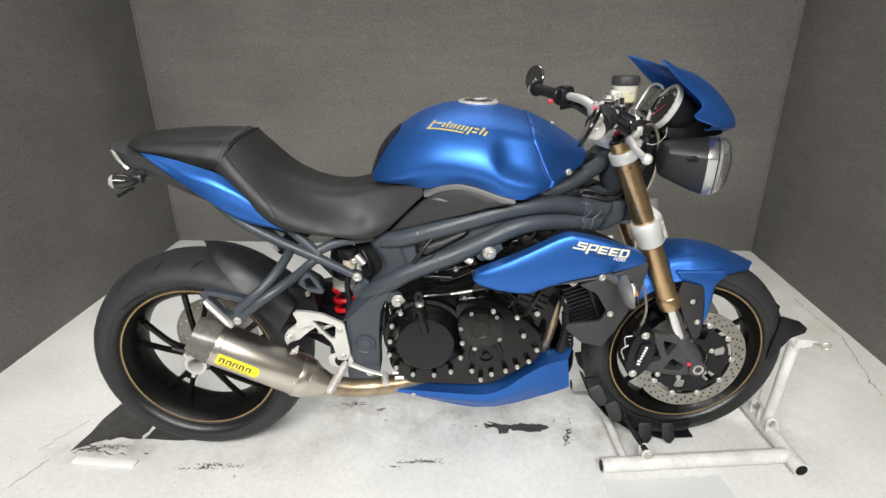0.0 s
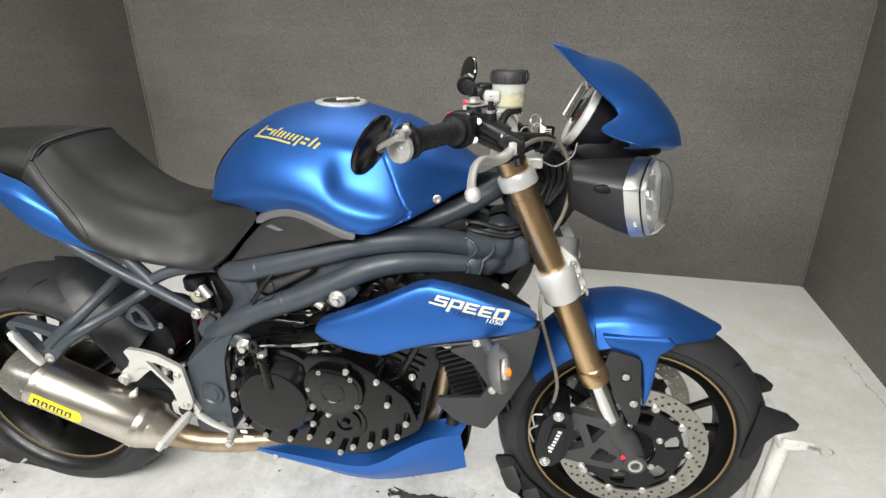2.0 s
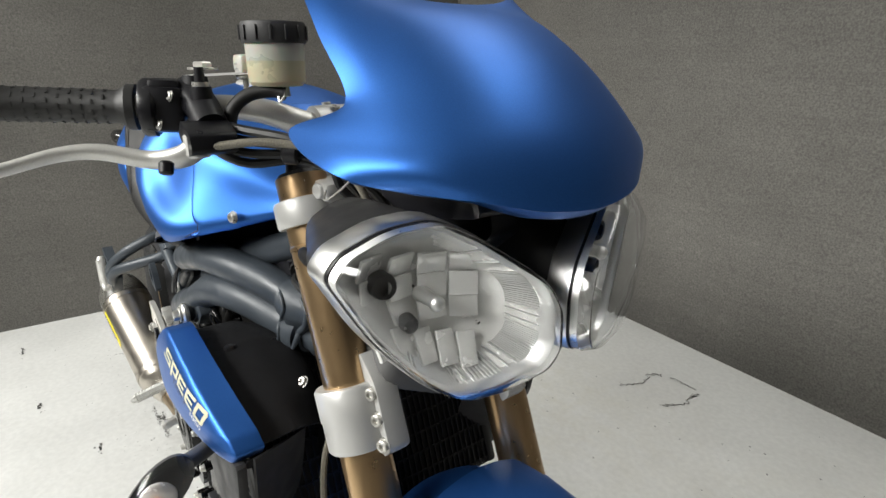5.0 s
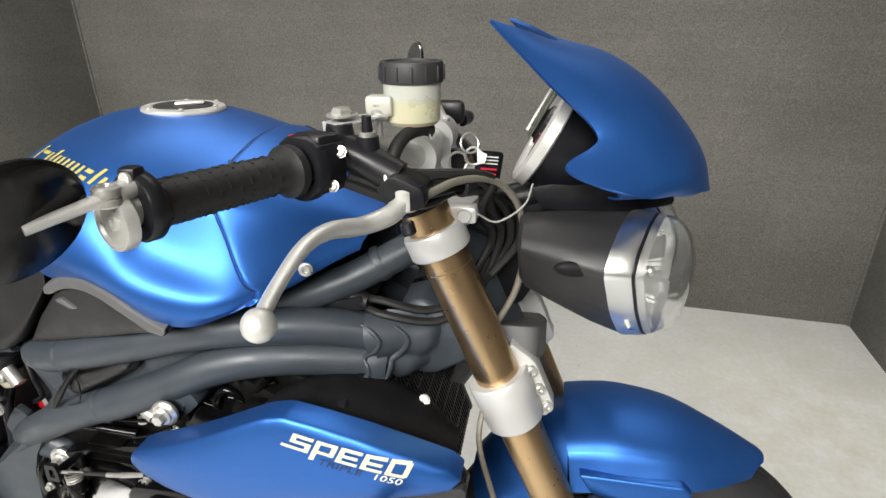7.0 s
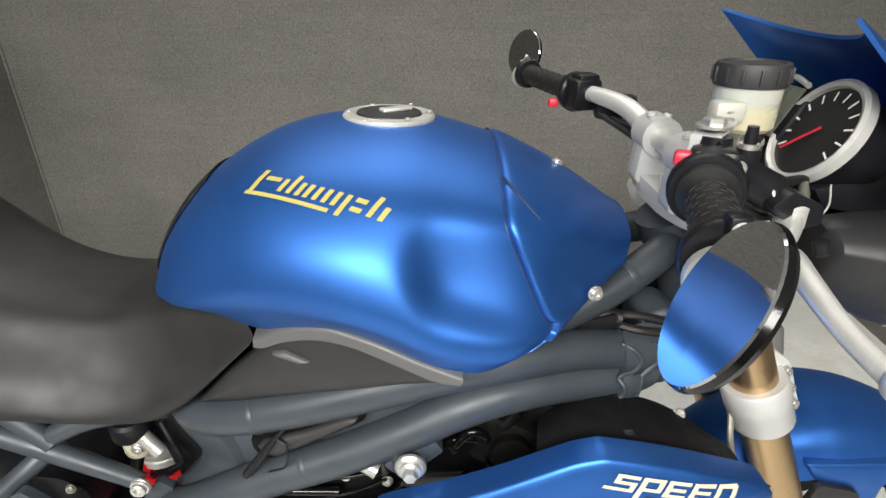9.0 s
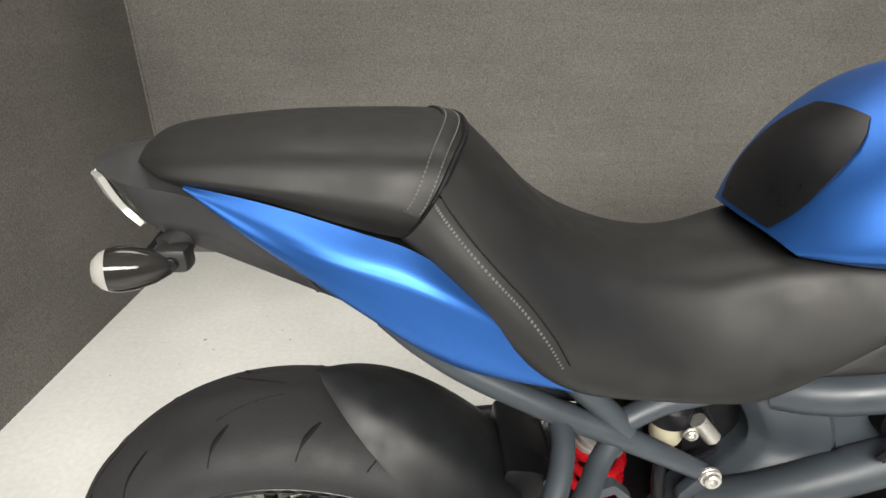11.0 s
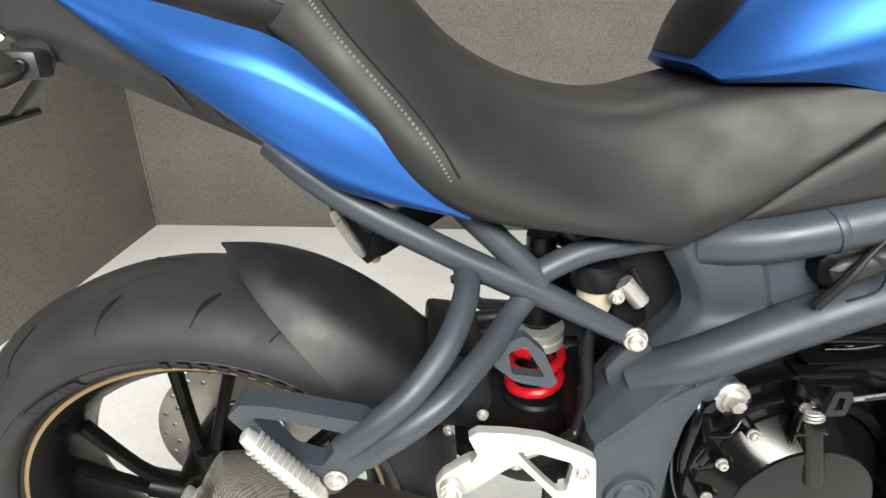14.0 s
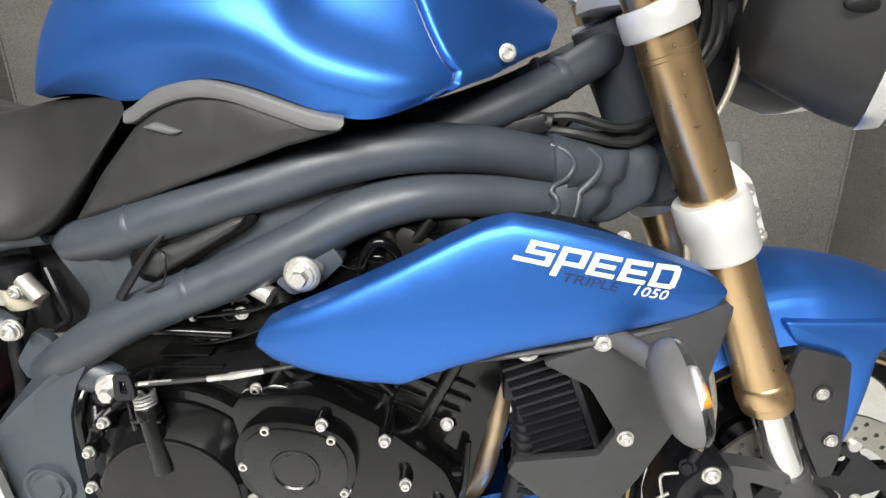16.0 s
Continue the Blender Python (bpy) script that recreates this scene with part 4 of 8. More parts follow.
def flutes():
    a, b = lamp_ring(1.4000, 0.875), lamp_ring(1.3805, 0.70)
    n = len(a)
    out = []
    for k in range(120):
        w = k / 120 * n
        i, s = int(w) % n, w % 1
        p, q = (np.array(r[i]) * (1 - s) + np.array(r[(i + 1) % n]) * s for r in (a, b))
        if q[1] > -0.075 or q[2] < 0.862:
            out.append(tube([p, q], 0.0009, 5, 1, False))
    return join(*out)


def mirror_slats():
    """Stepped facets of the bowl: upright slats below, long ones on the inner side."""
    out = []
    for k in range(5):
        y = -0.134 + 0.0165 * k
        m = Matrix.Translation((1.386 + 0.42 * (y + 0.095), y, 0.862 - 0.0035 * k)) @ Matrix.Rotation(0.35 - 0.16 * k, 4, "Z") @ Matrix.Rotation(-0.45, 4, "Y")
        out.append(block(-0.002, 0.002, -0.0078, 0.0078, -0.015, 0.015, 0.001, m))
    rnd = random.Random(8)
    for i in range(4):
        for j in range(3):
            y, z = -0.136 + 0.0235 * i, 0.884 + 0.0190 * j
            if math.hypot((y + 0.100) / 0.048, (z - 0.900) / 0.042) > 1.4:
                continue
            m = Matrix.Translation((1.372 + 0.42 * (y + 0.095) + 0.10 * abs(y + 0.10), y, z)) @ Matrix.Rotation(0.5 * (i - 1.5) / -1.5 + rnd.uniform(-0.15, 0.15), 4, "Z") @ Matrix.Rotation(0.4 * (j - 1) + rnd.uniform(-0.15, 0.15), 4, "Y")
            out.append(block(-0.0015, 0.0015, -0.0122, 0.0122, -0.0100, 0.0100, 0.0008, m))
    return join(*out)


def sockets():
    return join(*[lathe([(0.006, 0.012), (r, 0.012), (r + 0.0015, 0.009), (r + 0.0015, 0.0), (0.0, 0.0)], (x, y, z), (1, -0.2, 0), 20) for x, y, z, r in ((1.360, -0.128, 0.908, 0.010), (1.372, -0.112, 0.876, 0.006))])


def bulb():
    return join(tube([(1.372, -0.098, 0.897), (1.396, -0.100, 0.897)], [0.007, 0.005], 14, 1, False), ball((1.398, -0.100, 0.897), 0.0065))


lamps = both("headlamp", bucket, PLASTIC, BIKE, "black headlamp bucket with polished bezel")
LAMP_PARTS = (("bezel", bezel, BEZEL, "polished metal bezel"), ("lens_seal", lens_seal, MATTBLACK, ""), ("lens", lamp_glass, GLASS, "clear lens"), ("inner_rim", inner_rim, BEZEL, ""), ("reflector", reflector, REFLECTOR, "silvered reflector"), ("flutes", flutes, BEZEL, ""), ("facets", mirror_slats, REFLECTOR, ""), ("bulb_socket", sockets, MATTBLACK, ""), ("bulb", bulb, BEZEL, ""))
for lamp, flip in zip(lamps, (False, True)):
    for nm, fn, mt, lb in LAMP_PARTS:
        b = fn()
        if flip:
            b2 = mirrored(b)
            b.free()
            b = b2
        ob = part(nm, b, mt, lamp, lb)
        ob.visible_shadow = nm != "lens"
# Raised dark patch that stands for the shade in an oval dimple.
both("dimple_shade", lambda: ball((1.3146, -0.1655, 0.9240), 0.019, (1.0, 0.30, 0.42)), DEEP, BIKE, "dark raised patch for the shade in the bucket's oval dimple")

# frame
UPPER = [(1.11, -0.080, 0.775), (1.07, -0.092, 0.785), (1.02, -0.110, 0.797), (0.97, -0.130, 0.804), (0.92, -0.143, 0.804), (0.86, -0.147, 0.793), (0.80, -0.145, 0.774), (0.74, -0.141, 0.755), (0.68, -0.135, 0.736), (0.62, -0.122, 0.716), (0.585, -0.108, 0.706), (0.560, -0.090, 0.698)]
LOWER = [(1.10, -0.080, 0.738), (1.05, -0.097, 0.746), (0.99, -0.118, 0.755), (0.935, -0.136, 0.756), (0.88, -0.146, 0.742), (0.828, -0.149, 0.716), (0.746, -0.148, 0.677), (0.684, -0.146, 0.652), (0.625, -0.143, 0.625), (0.585, -0.137, 0.601), (0.545, -0.125, 0.574), (0.505, -0.105, 0.545)]
both("frame_tube", lambda: tube(UPPER, 0.0235, 24, 6), FRAME, BIKE, "dark grey frame tube")
both("frame_tube", lambda: tube(LOWER, 0.0240, 24, 6), FRAME, BIKE, "dark grey frame tube")
both("pivot_plate", lambda: slab([(0.456, 0.492), (0.505, 0.536), (0.545, 0.560), (0.580, 0.578), (0.562, 0.550), (0.548, 0.515), (0.541, 0.46), (0.538, 0.325), (0.530, 0.305), (0.45, 0.305), (0.448, 0.33), (0.452, 0.42)], -0.150, -0.085, 0.005, 0.10), FRAME, BIKE, "dark grey cast swingarm pivot plate")
# the casting's upper half slopes inwards from a crest to the rim of an opening
RIM = [(0.515, -0.080, 0.702), (0.530, -0.084, 0.678), (0.547, -0.085, 0.649), (0.553, -0.085, 0.624), (0.544, -0.086, 0.603), (0.522, -0.090, 0.580), (0.475, -0.104, 0.532), (0.452, -0.112, 0.500)]
BEVEL = [(0.532, -0.098, 0.708), (0.544, -0.102, 0.683), (0.564, -0.103, 0.645), (0.568, -0.104, 0.623), (0.548, -0.107, 0.598), (0.522, -0.113, 0.573), (0.474, -0.128, 0.524), (0.451, -0.135, 0.496)]
BAND = [(0.588, -0.124, 0.718), (0.603, -0.127, 0.686), (0.616, -0.128, 0.648), (0.610, -0.130, 0.628), (0.590, -0.136, 0.608), (0.552, -0.144, 0.577), (0.492, -0.152, 0.526), (0.456, -0.152, 0.492)]
STEP = [(0.606, -0.108, 0.716), (0.624, -0.110, 0.684), (0.640, -0.112, 0.645), (0.634, -0.116, 0.618), (0.610, -0.128, 0.592), (0.575, -0.142, 0.566), (0.520, -0.149, 0.520), (0.475, -0.149, 0.485)]
both("pivot_casting", lambda: skin([[(x + 0.006, y + 0.045, z) for x, y, z in RIM], RIM, BEVEL, BAND, STEP], 42, 24, False, (1, 2, 3)), FRAME, BIKE, "dark grey bevelled casting above the pivot")
both("casting_web", lambda: slab([(0.470, 0.560), (0.500, 0.600), (0.520, 0.585), (0.500, 0.555), (0.478, 0.535)], -0.112, -0.100, 0.002), FRAME, BIKE)

# radiator side panel
SCOOP = [(0.789, 0.634), (0.796, 0.650), (0.815, 0.662), (0.846, 0.677), (0.890, 0.698), (0.930, 0.718), (0.975, 0.742), (1.000, 0.754), (1.025, 0.760), (1.067, 0.752), (1.117, 0.738), (1.170, 0.718), (1.202, 0.704), (1.215, 0.690), (1.206, 0.676), (1.178, 0.668), (1.126, 0.659), (1.074, 0.650), (1.024, 0.640), (0.974, 0.624), (0.942, 0.610), (0.928, 0.604), (0.889, 0.605), (0.842, 0.611), (0.806, 0.621)]
scoop_bm = pillow(SCOOP, ((0.87, 0.660), (1.13, 0.700)), -0.205, 0.012, 9, back=0.028, lean=lambda x, z: -0.028 * max(0.0, 1 - ((x - 1.03) / 0.25) ** 2))
SCOOP_TREE = surface_of(scoop_bm)
part("side_scoop", mirrored(scoop_bm), BLUE, BIKE, "satin blue radiator side panel")
scoop = part("side_scoop", scoop_bm, BLUE, BIKE, "satin blue radiator side panel with lettering")

# engine
engine = part("engine", slab([(0.565, 0.545), (0.565, 0.34), (0.62, 0.285), (0.85, 0.275), (0.98, 0.36), (1.0, 0.45), (1.04, 0.60), (0.99, 0.70), (0.86, 0.69), (0.80, 0.60), (0.70, 0.585)], -0.145, 0.145, 0.012), ENGINE, BIKE, "gloss black three-cylinder engine block")
clutch = part("clutch_cover", lathe([(0.104, -0.05), (0.104, -0.008), (0.101, 0.0), (0.097, 0.005), (0.0765, 0.0275), (0.0755, 0.0285), (0.070, 0.0305), (0.045, 0.0325), (0.0, 0.033)], (0.668, -0.160, 0.437), (0, -1, 0), 96), ENGINE, BIKE, "round gloss black clutch cover with a bevelled rim", 12)
part("cover_face", lathe([(0.0762, 0.0270), (0.0758, 0.0293), (0.074, 0.0302), (0.0, 0.0345)], (0.668, -0.160, 0.437), (0, -1, 0), 72), ENGINE, clutch, "gloss black domed face", 20)
part("clutch_rim", lathe([(0.100, -0.03), (0.113, -0.03), (0.115, -0.02), (0.115, -0.008), (0.111, 0.0), (0.1005, 0.0)], (0.668, -0.160, 0.443), (0, -1, 0), 64), ENGINE, BIKE)

# belly pan
BELLY = [
    [(0.556, -0.105, 0.262), (0.674, -0.105, 0.268), (0.805, -0.105, 0.268), (0.870, -0.105, 0.282), (0.934, -0.105, 0.318), (1.005, -0.105, 0.358), (1.086, -0.10, 0.372)],
    [(0.560, -0.140, 0.262), (0.674, -0.150, 0.258), (0.819, -0.155, 0.248), (0.883, -0.157, 0.268), (0.937, -0.157, 0.308), (0.998, -0.152, 0.342), (1.066, -0.135, 0.350)],
    [(0.558, -0.136, 0.252), (0.674, -0.148, 0.238), (0.821, -0.152, 0.222), (0.890, -0.154, 0.235), (0.950, -0.152, 0.265), (1.010, -0.146, 0.292), (1.072, -0.130, 0.305)],
    [(0.560, -0.110, 0.240), (0.673, -0.118, 0.210), (0.823, -0.120, 0.180), (0.900, -0.120, 0.186), (0.975, -0.122, 0.210), (1.035, -0.125, 0.232), (1.078, -0.128, 0.252)],
]
both("belly_pan", lambda: skin(BELLY, 48, 24, False, breaks=(1,), thick=0.003), BLUE, BIKE, "satin blue belly pan half")

# exhaust
part("muffler", tube([(0.346, -0.163, 0.316), (0.332, -0.165, 0.323), (0.115, -0.198, 0.459), (0.105, -0.199, 0.465)], [0.050, 0.0575, 0.0575, 0.056], 36, 4, False), TITAN, BIKE, "brushed titanium silencer with yellow label")
part("end_cap", join(tube([(0.118, -0.1975, 0.457), (0.105, -0.199, 0.465), (0.082, -0.202, 0.480), (0.066, -0.204, 0.490)], [0.0590, 0.0592, 0.0530, 0.0460], 28, 3, False), lathe([(0.0460, 0.0), (0.0440, 0.002), (0.0300, -0.006), (0.0270, -0.040)], (0.066, -0.204, 0.490), (-0.85, -0.13, 0.53), 28)), CARBON, BIKE, "carbon fibre silencer end cap")
part("link_pipe", tube([(0.345, -0.163, 0.318), (0.39, -0.155, 0.292), (0.47, -0.14, 0.268), (0.60, -0.11, 0.262), (0.75, -0.06, 0.26)], [0.042, 0.030, 0.027, 0.027, 0.027], 20, 6), HEAT, BIKE, "heat-tinted steel link pipe")

# forks
FA, FB = np.array([1.153, -0.101, 0.956]), np.array([1.335, -0.101, 0.520])
FD = (FB - FA) / np.linalg.norm(FB - FA)
fork_at = lambda d: tuple(FA + FD * d)
both("fork_outer", lambda: tube([fork_at(0.0), fork_at(0.50)], 0.0275, 32, 1, False), GOLD, BIKE, "gold anodised fork tube")
both("fork_slider", lambda: tube([fork_at(0.47), fork_at(0.62)], 0.0215, 28, 1, False), CHROME, BIKE, "polished fork slider")

# hugger
HUG = [
    [(0.045, 0.0, 0.668), (0.100, 0, 0.662), (0.170, 0, 0.630), (0.240, 0, 0.577), (0.300, 0, 0.512)],
    [(0.052, -0.010, 0.664), (0.098, -0.035, 0.652), (0.165, -0.055, 0.618), (0.235, -0.068, 0.560), (0.298, -0.075, 0.495)],
    [(0.055, -0.016, 0.660), (0.090, -0.060, 0.632), (0.140, -0.092, 0.580), (0.195, -0.108, 0.515), (0.260, -0.112, 0.435)],
]
HG = grid_points(HUG, 32, 32)
for k in range(20):
    HG[1:-1] += 0.25 * (HG[2:] - 2 * HG[1:-1] + HG[:-2])
part("rear_hugger", grid_bm(HG, thick=0.003), SATINBLACK, BIKE, "matt black rear hugger mudguard")

# ---- the motorcycle: fittings ----
circle = lambda cx, cz, r, n=24, a0=0.0: [np.array((cx + r * math.cos(a0 + 2 * math.pi * k / n), cz + r * math.sin(a0 + 2 * math.pi * k / n))) for k in range(n)]


def brake_disc(cx, cz, y, R, r, rows, n, thick=0.005):
    holes = [circle(cx, cz, r, 48)]
    for q, rr, off in rows:
        holes += [circle(cx + rr * math.cos(2 * math.pi * (k + off) / n), cz + rr * math.sin(2 * math.pi * (k + off) / n), q, 7) for k in range(n)]
    return plate_holes(circle(cx, cz, R, 80), holes, y - thick / 2, y + thick / 2, 0)


for s in (-1, 1):
    d = part("brake_disc", brake_disc(FX, FZ, 0.078 * s, 0.160, 0.121, [(0.0034, 0.151, 0.0), (0.0034, 0.142, 0.33), (0.0034, 0.132, 0.66)], 30), DISC, front, "drilled steel brake disc")
    wins = [circle(FX, FZ, 0.052, 32)] + [[(FX + r * math.cos(w), FZ + r * math.sin(w)) for r, w in ((0.072, a - 0.2), (0.100, a - 0.17), (0.103, a), (0.100, a + 0.17), (0.072, a + 0.2))] for a in np.arange(6) * math.pi / 3 + 0.3]
    part("disc_carrier", plate_holes([p for k in range(10) for p in [(FX + rr * math.cos(0.628 * k + w), FZ + rr * math.sin(0.628 * k + w)) for rr, w in ((0.110, -0.3), (0.110, -0.14), (0.120, -0.07), (0.120, 0.07), (0.110, 0.14))]], wins, 0.074 * s, 0.082 * s, 0.1), MATTBLACK, front)
    part("disc_bobbin", pieces(*[disc((FX + 0.120 * math.cos(0.628 * k), 0.074 * s, FZ + 0.120 * math.sin(0.628 * k)), (0, s, 0), 0.0088, 0.012, n=14) for k in range(10)]), BOLT, front, "steel bobbins of the brake disc")
    part("carrier_bolt", pieces(*[bolt((FX + 0.064 * math.cos(1.257 * k + 0.5), 0.082 * s, FZ + 0.064 * math.sin(1.257 * k + 0.5)), (0, s, 0), 0.006, 0.005) for k in range(5)]), BOLT, front)
part("brake_disc", brake_disc(RX, RZ, 0.075, 0.128, 0.060, [(0.0042, 0.118, 0.0), (0.0042, 0.104, 0.5)], 20), DISC, rear, "drilled steel rear brake disc")
part("speed_ring", plate_holes(circle(RX, RZ, 0.058, 48), [circle(RX, RZ, 0.044, 40)] + [[(RX + r * math.cos(w), RZ + r * math.sin(w)) for r, w in ((0.047, a - 0.02), (0.055, a - 0.02), (0.055, a + 0.02), (0.047, a + 0.02))] for a in np.arange(40) * math.pi / 20], 0.066, 0.069, 0), ALU, rear, "toothed steel speed sensor ring")


def groove(cx, cz, R, half, a0, h0, a1, h1, wide=0.0025):
    """A shallow dark tread cut across the tyre's shoulder."""
    def at(a, h, lift):
        r = float(np.interp(abs(h), *TYRE[cx])) + lift
        return [cx + r * math.cos(a), h, cz + r * math.sin(a)]
    n = 10
    rows = []
    for i in range(n + 1):
        u = i / n
        a, h = a0 + (a1 - a0) * (u + 0.12 * math.sin(u * math.pi)), h0 + (h1 - h0) * u
        w = wide * (0.3 + 0.7 * math.sin(math.pi * min(u * 1.3 + 0.05, 1))) / R
        rows.append([at(a - w, h, 0.0004), at(a - w * 0.5, h, 0.0010), at(a + w * 0.5, h, 0.0010), at(a + w, h, 0.0004)])
    return grid_bm(np.array(rows))


for (cx, cz, R, half, rimob, cnt) in ((RX, RZ, 0.320, 0.097, rear, 18), (FX, FZ, 0.300, 0.060, front, 16)):
    cuts = []
    for k in range(cnt):
        a = 2 * math.pi * k / cnt
        for s in (-1, 1):
            L = 0.13 if k % 3 == 0 else 0.07
            cuts.append(groove(cx, cz, R, half, a, s * half * 0.50, a + L, s * half * 0.90, 0.0042))
            if k % 2 == 0:
                cuts.append(groove(cx, cz, R, half, a + 0.16, s * half * 0.10, a + 0.40, s * half * 0.42, 0.0032))
    part("tread_groove", cuts, DEEP, rimob, "dark tread groove")
    # raised sidewall marks, unlettered
    marks = []
    rnd = random.Random(7)
    for a in [0.9 + 0.085 * i for i in range(9)] + [2.0 + 0.05 * i for i in range(7)]:
        w = rnd.uniform(0.020, 0.032)
        rows = [[[cx + r * math.cos(q), -half * hh, cz + r * math.sin(q)] for q in (a - w, a - w / 3, a + w / 3, a + w)] for r, hh in ((0.236, 0.90), (0.241, 0.955), (0.248, 1.0))]
        marks.append(grid_bm(np.array(rows), thick=0.001))
    part("sidewall_mark", marks, RUBBER, rimob, "raised mark on the tyre wall")

# fuel cap
CAP = Vector((0.812, 0, 1.0405))
CAPN = Vector((0.035, 0, 1)).normalized()
cap = part("fuel_cap", lathe([(0.0, -0.01), (0.0515, -0.01), (0.052, 0.001), (0.050, 0.0035), (0.040, 0.0045), (0.038, 0.003), (0.0, 0.003)], CAP, CAPN, 56), ALU, BIKE, "silver ring fuel cap with a black flap")
part("cap_flap", lathe([(0.0, 0.003), (0.037, 0.003), (0.036, 0.005), (0.0, 0.006)], CAP, CAPN, 48), PLASTIC, cap)
part("cap_latch", block(-0.010, 0.026, -0.008, 0.008, 0.005, 0.009, 0.002, Matrix.Translation(CAP) @ Matrix.Rotation(0.5, 4, "Z")), ALU, cap)
part("cap_bolt", pieces(*[bolt(CAP + Vector((0.0455 * math.cos(w), 0.0455 * math.sin(w), 0.004)), CAPN, 0.0028, 0.002) for w in np.arange(6) * math.pi / 3]), BOLT, cap)

# tank mark: a row of plain slanted bars over an underline
ex = Vector((0.155, -0.050, -0.036)).normalized()
ey = Vector((0.10, 0.72, 0.62))
ey = (ey - ex * ey.dot(ex)).normalized()
ez = ex.cross(ey)
MARK = Matrix.Translation((0.684, -0.130, 0.9985)) @ Matrix(((ex.x, ey.x, ez.x, 0), (ex.y, ey.y, ez.y, 0), (ex.z, ey.z, ez.z, 0), (0, 0, 0, 1)))
strokes = [(0.002, 0.008, 0.002, 0.030), (0.012, 0.030, 0.018, 0.023), (0.034, 0.039, 0.008, 0.023), (0.044, 0.049, 0.008, 0.030), (0.054, 0.059, 0.008, 0.023), (0.063, 0.068, 0.008, 0.023), (0.073, 0.078, 0.008, 0.023), (0.083, 0.088, 0.008, 0.023), (0.093, 0.098, 0.008, 0.023), (0.103, 0.108, 0.0, 0.023), (0.113, 0.124, 0.008, 0.013), (0.113, 0.124, 0.018, 0.023), (0.130, 0.135, 0.008, 0.031), (0.141, 0.146, 0.008, 0.023), (0.0, 0.096, 0.0, 0.004)]
shear = Matrix(((1, 0.25, 0, 0), (0, 1, 0, 0), (0, 0, 1, 0), (0, 0, 0, 1)))
logo = pieces(*[bar(x0 * 0.97 - 0.004, x1 * 0.97 - 0.004, y0, y1, MARK @ shear) for x0, x1, y0, y1 in strokes])
part("mark_stroke", [drape(b, TANK_TREE, -ez, 0.0009) for b in logo], GOLDTXT, tank, "gold strokes of the maker's mark")
G = np.array([[on_tank(u, v, 0.0012) for v in np.linspace(0.5 - w, 0.5 + w, 13)] for u, w in zip(np.linspace(0.009, 0.198, 12), [0.085, 0.095, 0.10, 0.10, 0.098, 0.092, 0.086, 0.080, 0.072, 0.064, 0.052, 0.036])])
part("tank_pad", grid_bm(G, thick=-0.002), MATTBLACK, tank, "black rubber tank pad")
both("tank_bolt", lambda: bolt((1.025, -0.140, 0.889), (0.25, -0.95, 0.1), 0.0065, 0.006), BOLT, BIKE)
part("tank_bolt", bolt((1.006, 0, 0.9845), (0.45, 0, 0.9), 0.006, 0.004), BOLT, BIKE)
# Dark strips stand for the shade in the cover's two folds.
for s in (-1, 1):
    part("fold_shade", tube([on_tank(0.712 + 0.075 * u, 0.5 + s * (0.062 + 0.042 * u), cover_lift(0.6, 0.0046)) for u in np.linspace(0, 1, 8)], [0.0016, 0.0018, 0.0018, 0.0016, 0.0014, 0.0012, 0.0010, 0.0006], 8, 2), DARKTXT, BIKE, "dark strip for the shade in a fold of the tank cover")

# side panels below the tank
SIDE = [(0.688, 0.838), (0.704, 0.850), (0.730, 0.860), (0.757, 0.863), (0.784, 0.860), (0.835, 0.846), (0.885, 0.836), (0.880, 0.828), (0.830, 0.814), (0.770, 0.792), (0.706, 0.770), (0.640, 0.745), (0.577, 0.727), (0.625, 0.780)]
side_y = lambda x, z: -0.30 * (x - 0.68)
both("side_panel", lambda: pillow(SIDE, ((0.68, 0.80), (0.80, 0.825)), -0.141, 0.008, 5, soft=0.1, lean=side_y), PLASTIC, BIKE, "black plastic side panel")
TRIM_UP = [(0.672, 0.842), (0.681, 0.846), (0.706, 0.860), (0.733, 0.868), (0.757, 0.871), (0.784, 0.867), (0.810, 0.861), (0.835, 0.853), (0.860, 0.846), (0.888, 0.840)]
TRIM_LOW = [(0.672, 0.832), (0.684, 0.834), (0.706, 0.845), (0.735, 0.854), (0.760, 0.856), (0.785, 0.853), (0.810, 0.846), (0.836, 0.838), (0.860, 0.831), (0.884, 0.831)]
both("panel_trim", lambda: skin([[(x, -0.132 - 0.30 * (x - 0.68), z + 0.004) for x, z in TRIM_UP], [(x, -0.148 - 0.30 * (x - 0.68), z) for x, z in TRIM_UP], [(x, -0.1510 - 0.30 * (x - 0.68), (z + w) / 2) for (x, z), (_, w) in zip(TRIM_UP, TRIM_LOW)], [(x, -0.151 - 0.30 * (x - 0.68), z) for x, z in TRIM_LOW], [(x, -0.140 - 0.30 * (x - 0.68), z - 0.002) for x, z in TRIM_LOW]], 40, 12, False, thick=0.002), TRIMGREY, BIKE, "satin light grey edge trim")
# Fold in the panel, with its highlight put into a paler grey.
both("fold_highlight", lambda: pillow([(0.690, 0.828), (0.706, 0.834), (0.735, 0.826), (0.722, 0.822)], ((0.700, 0.829), (0.720, 0.826)), -0.150, 0.004, 3, lean=side_y), TRIMGREY, BIKE)

# head stock and front frame
part("head_tube", tube([(1.148, 0, 0.925), (1.236, 0, 0.735)], 0.042, 24, 1, False), FRAME, BIKE)
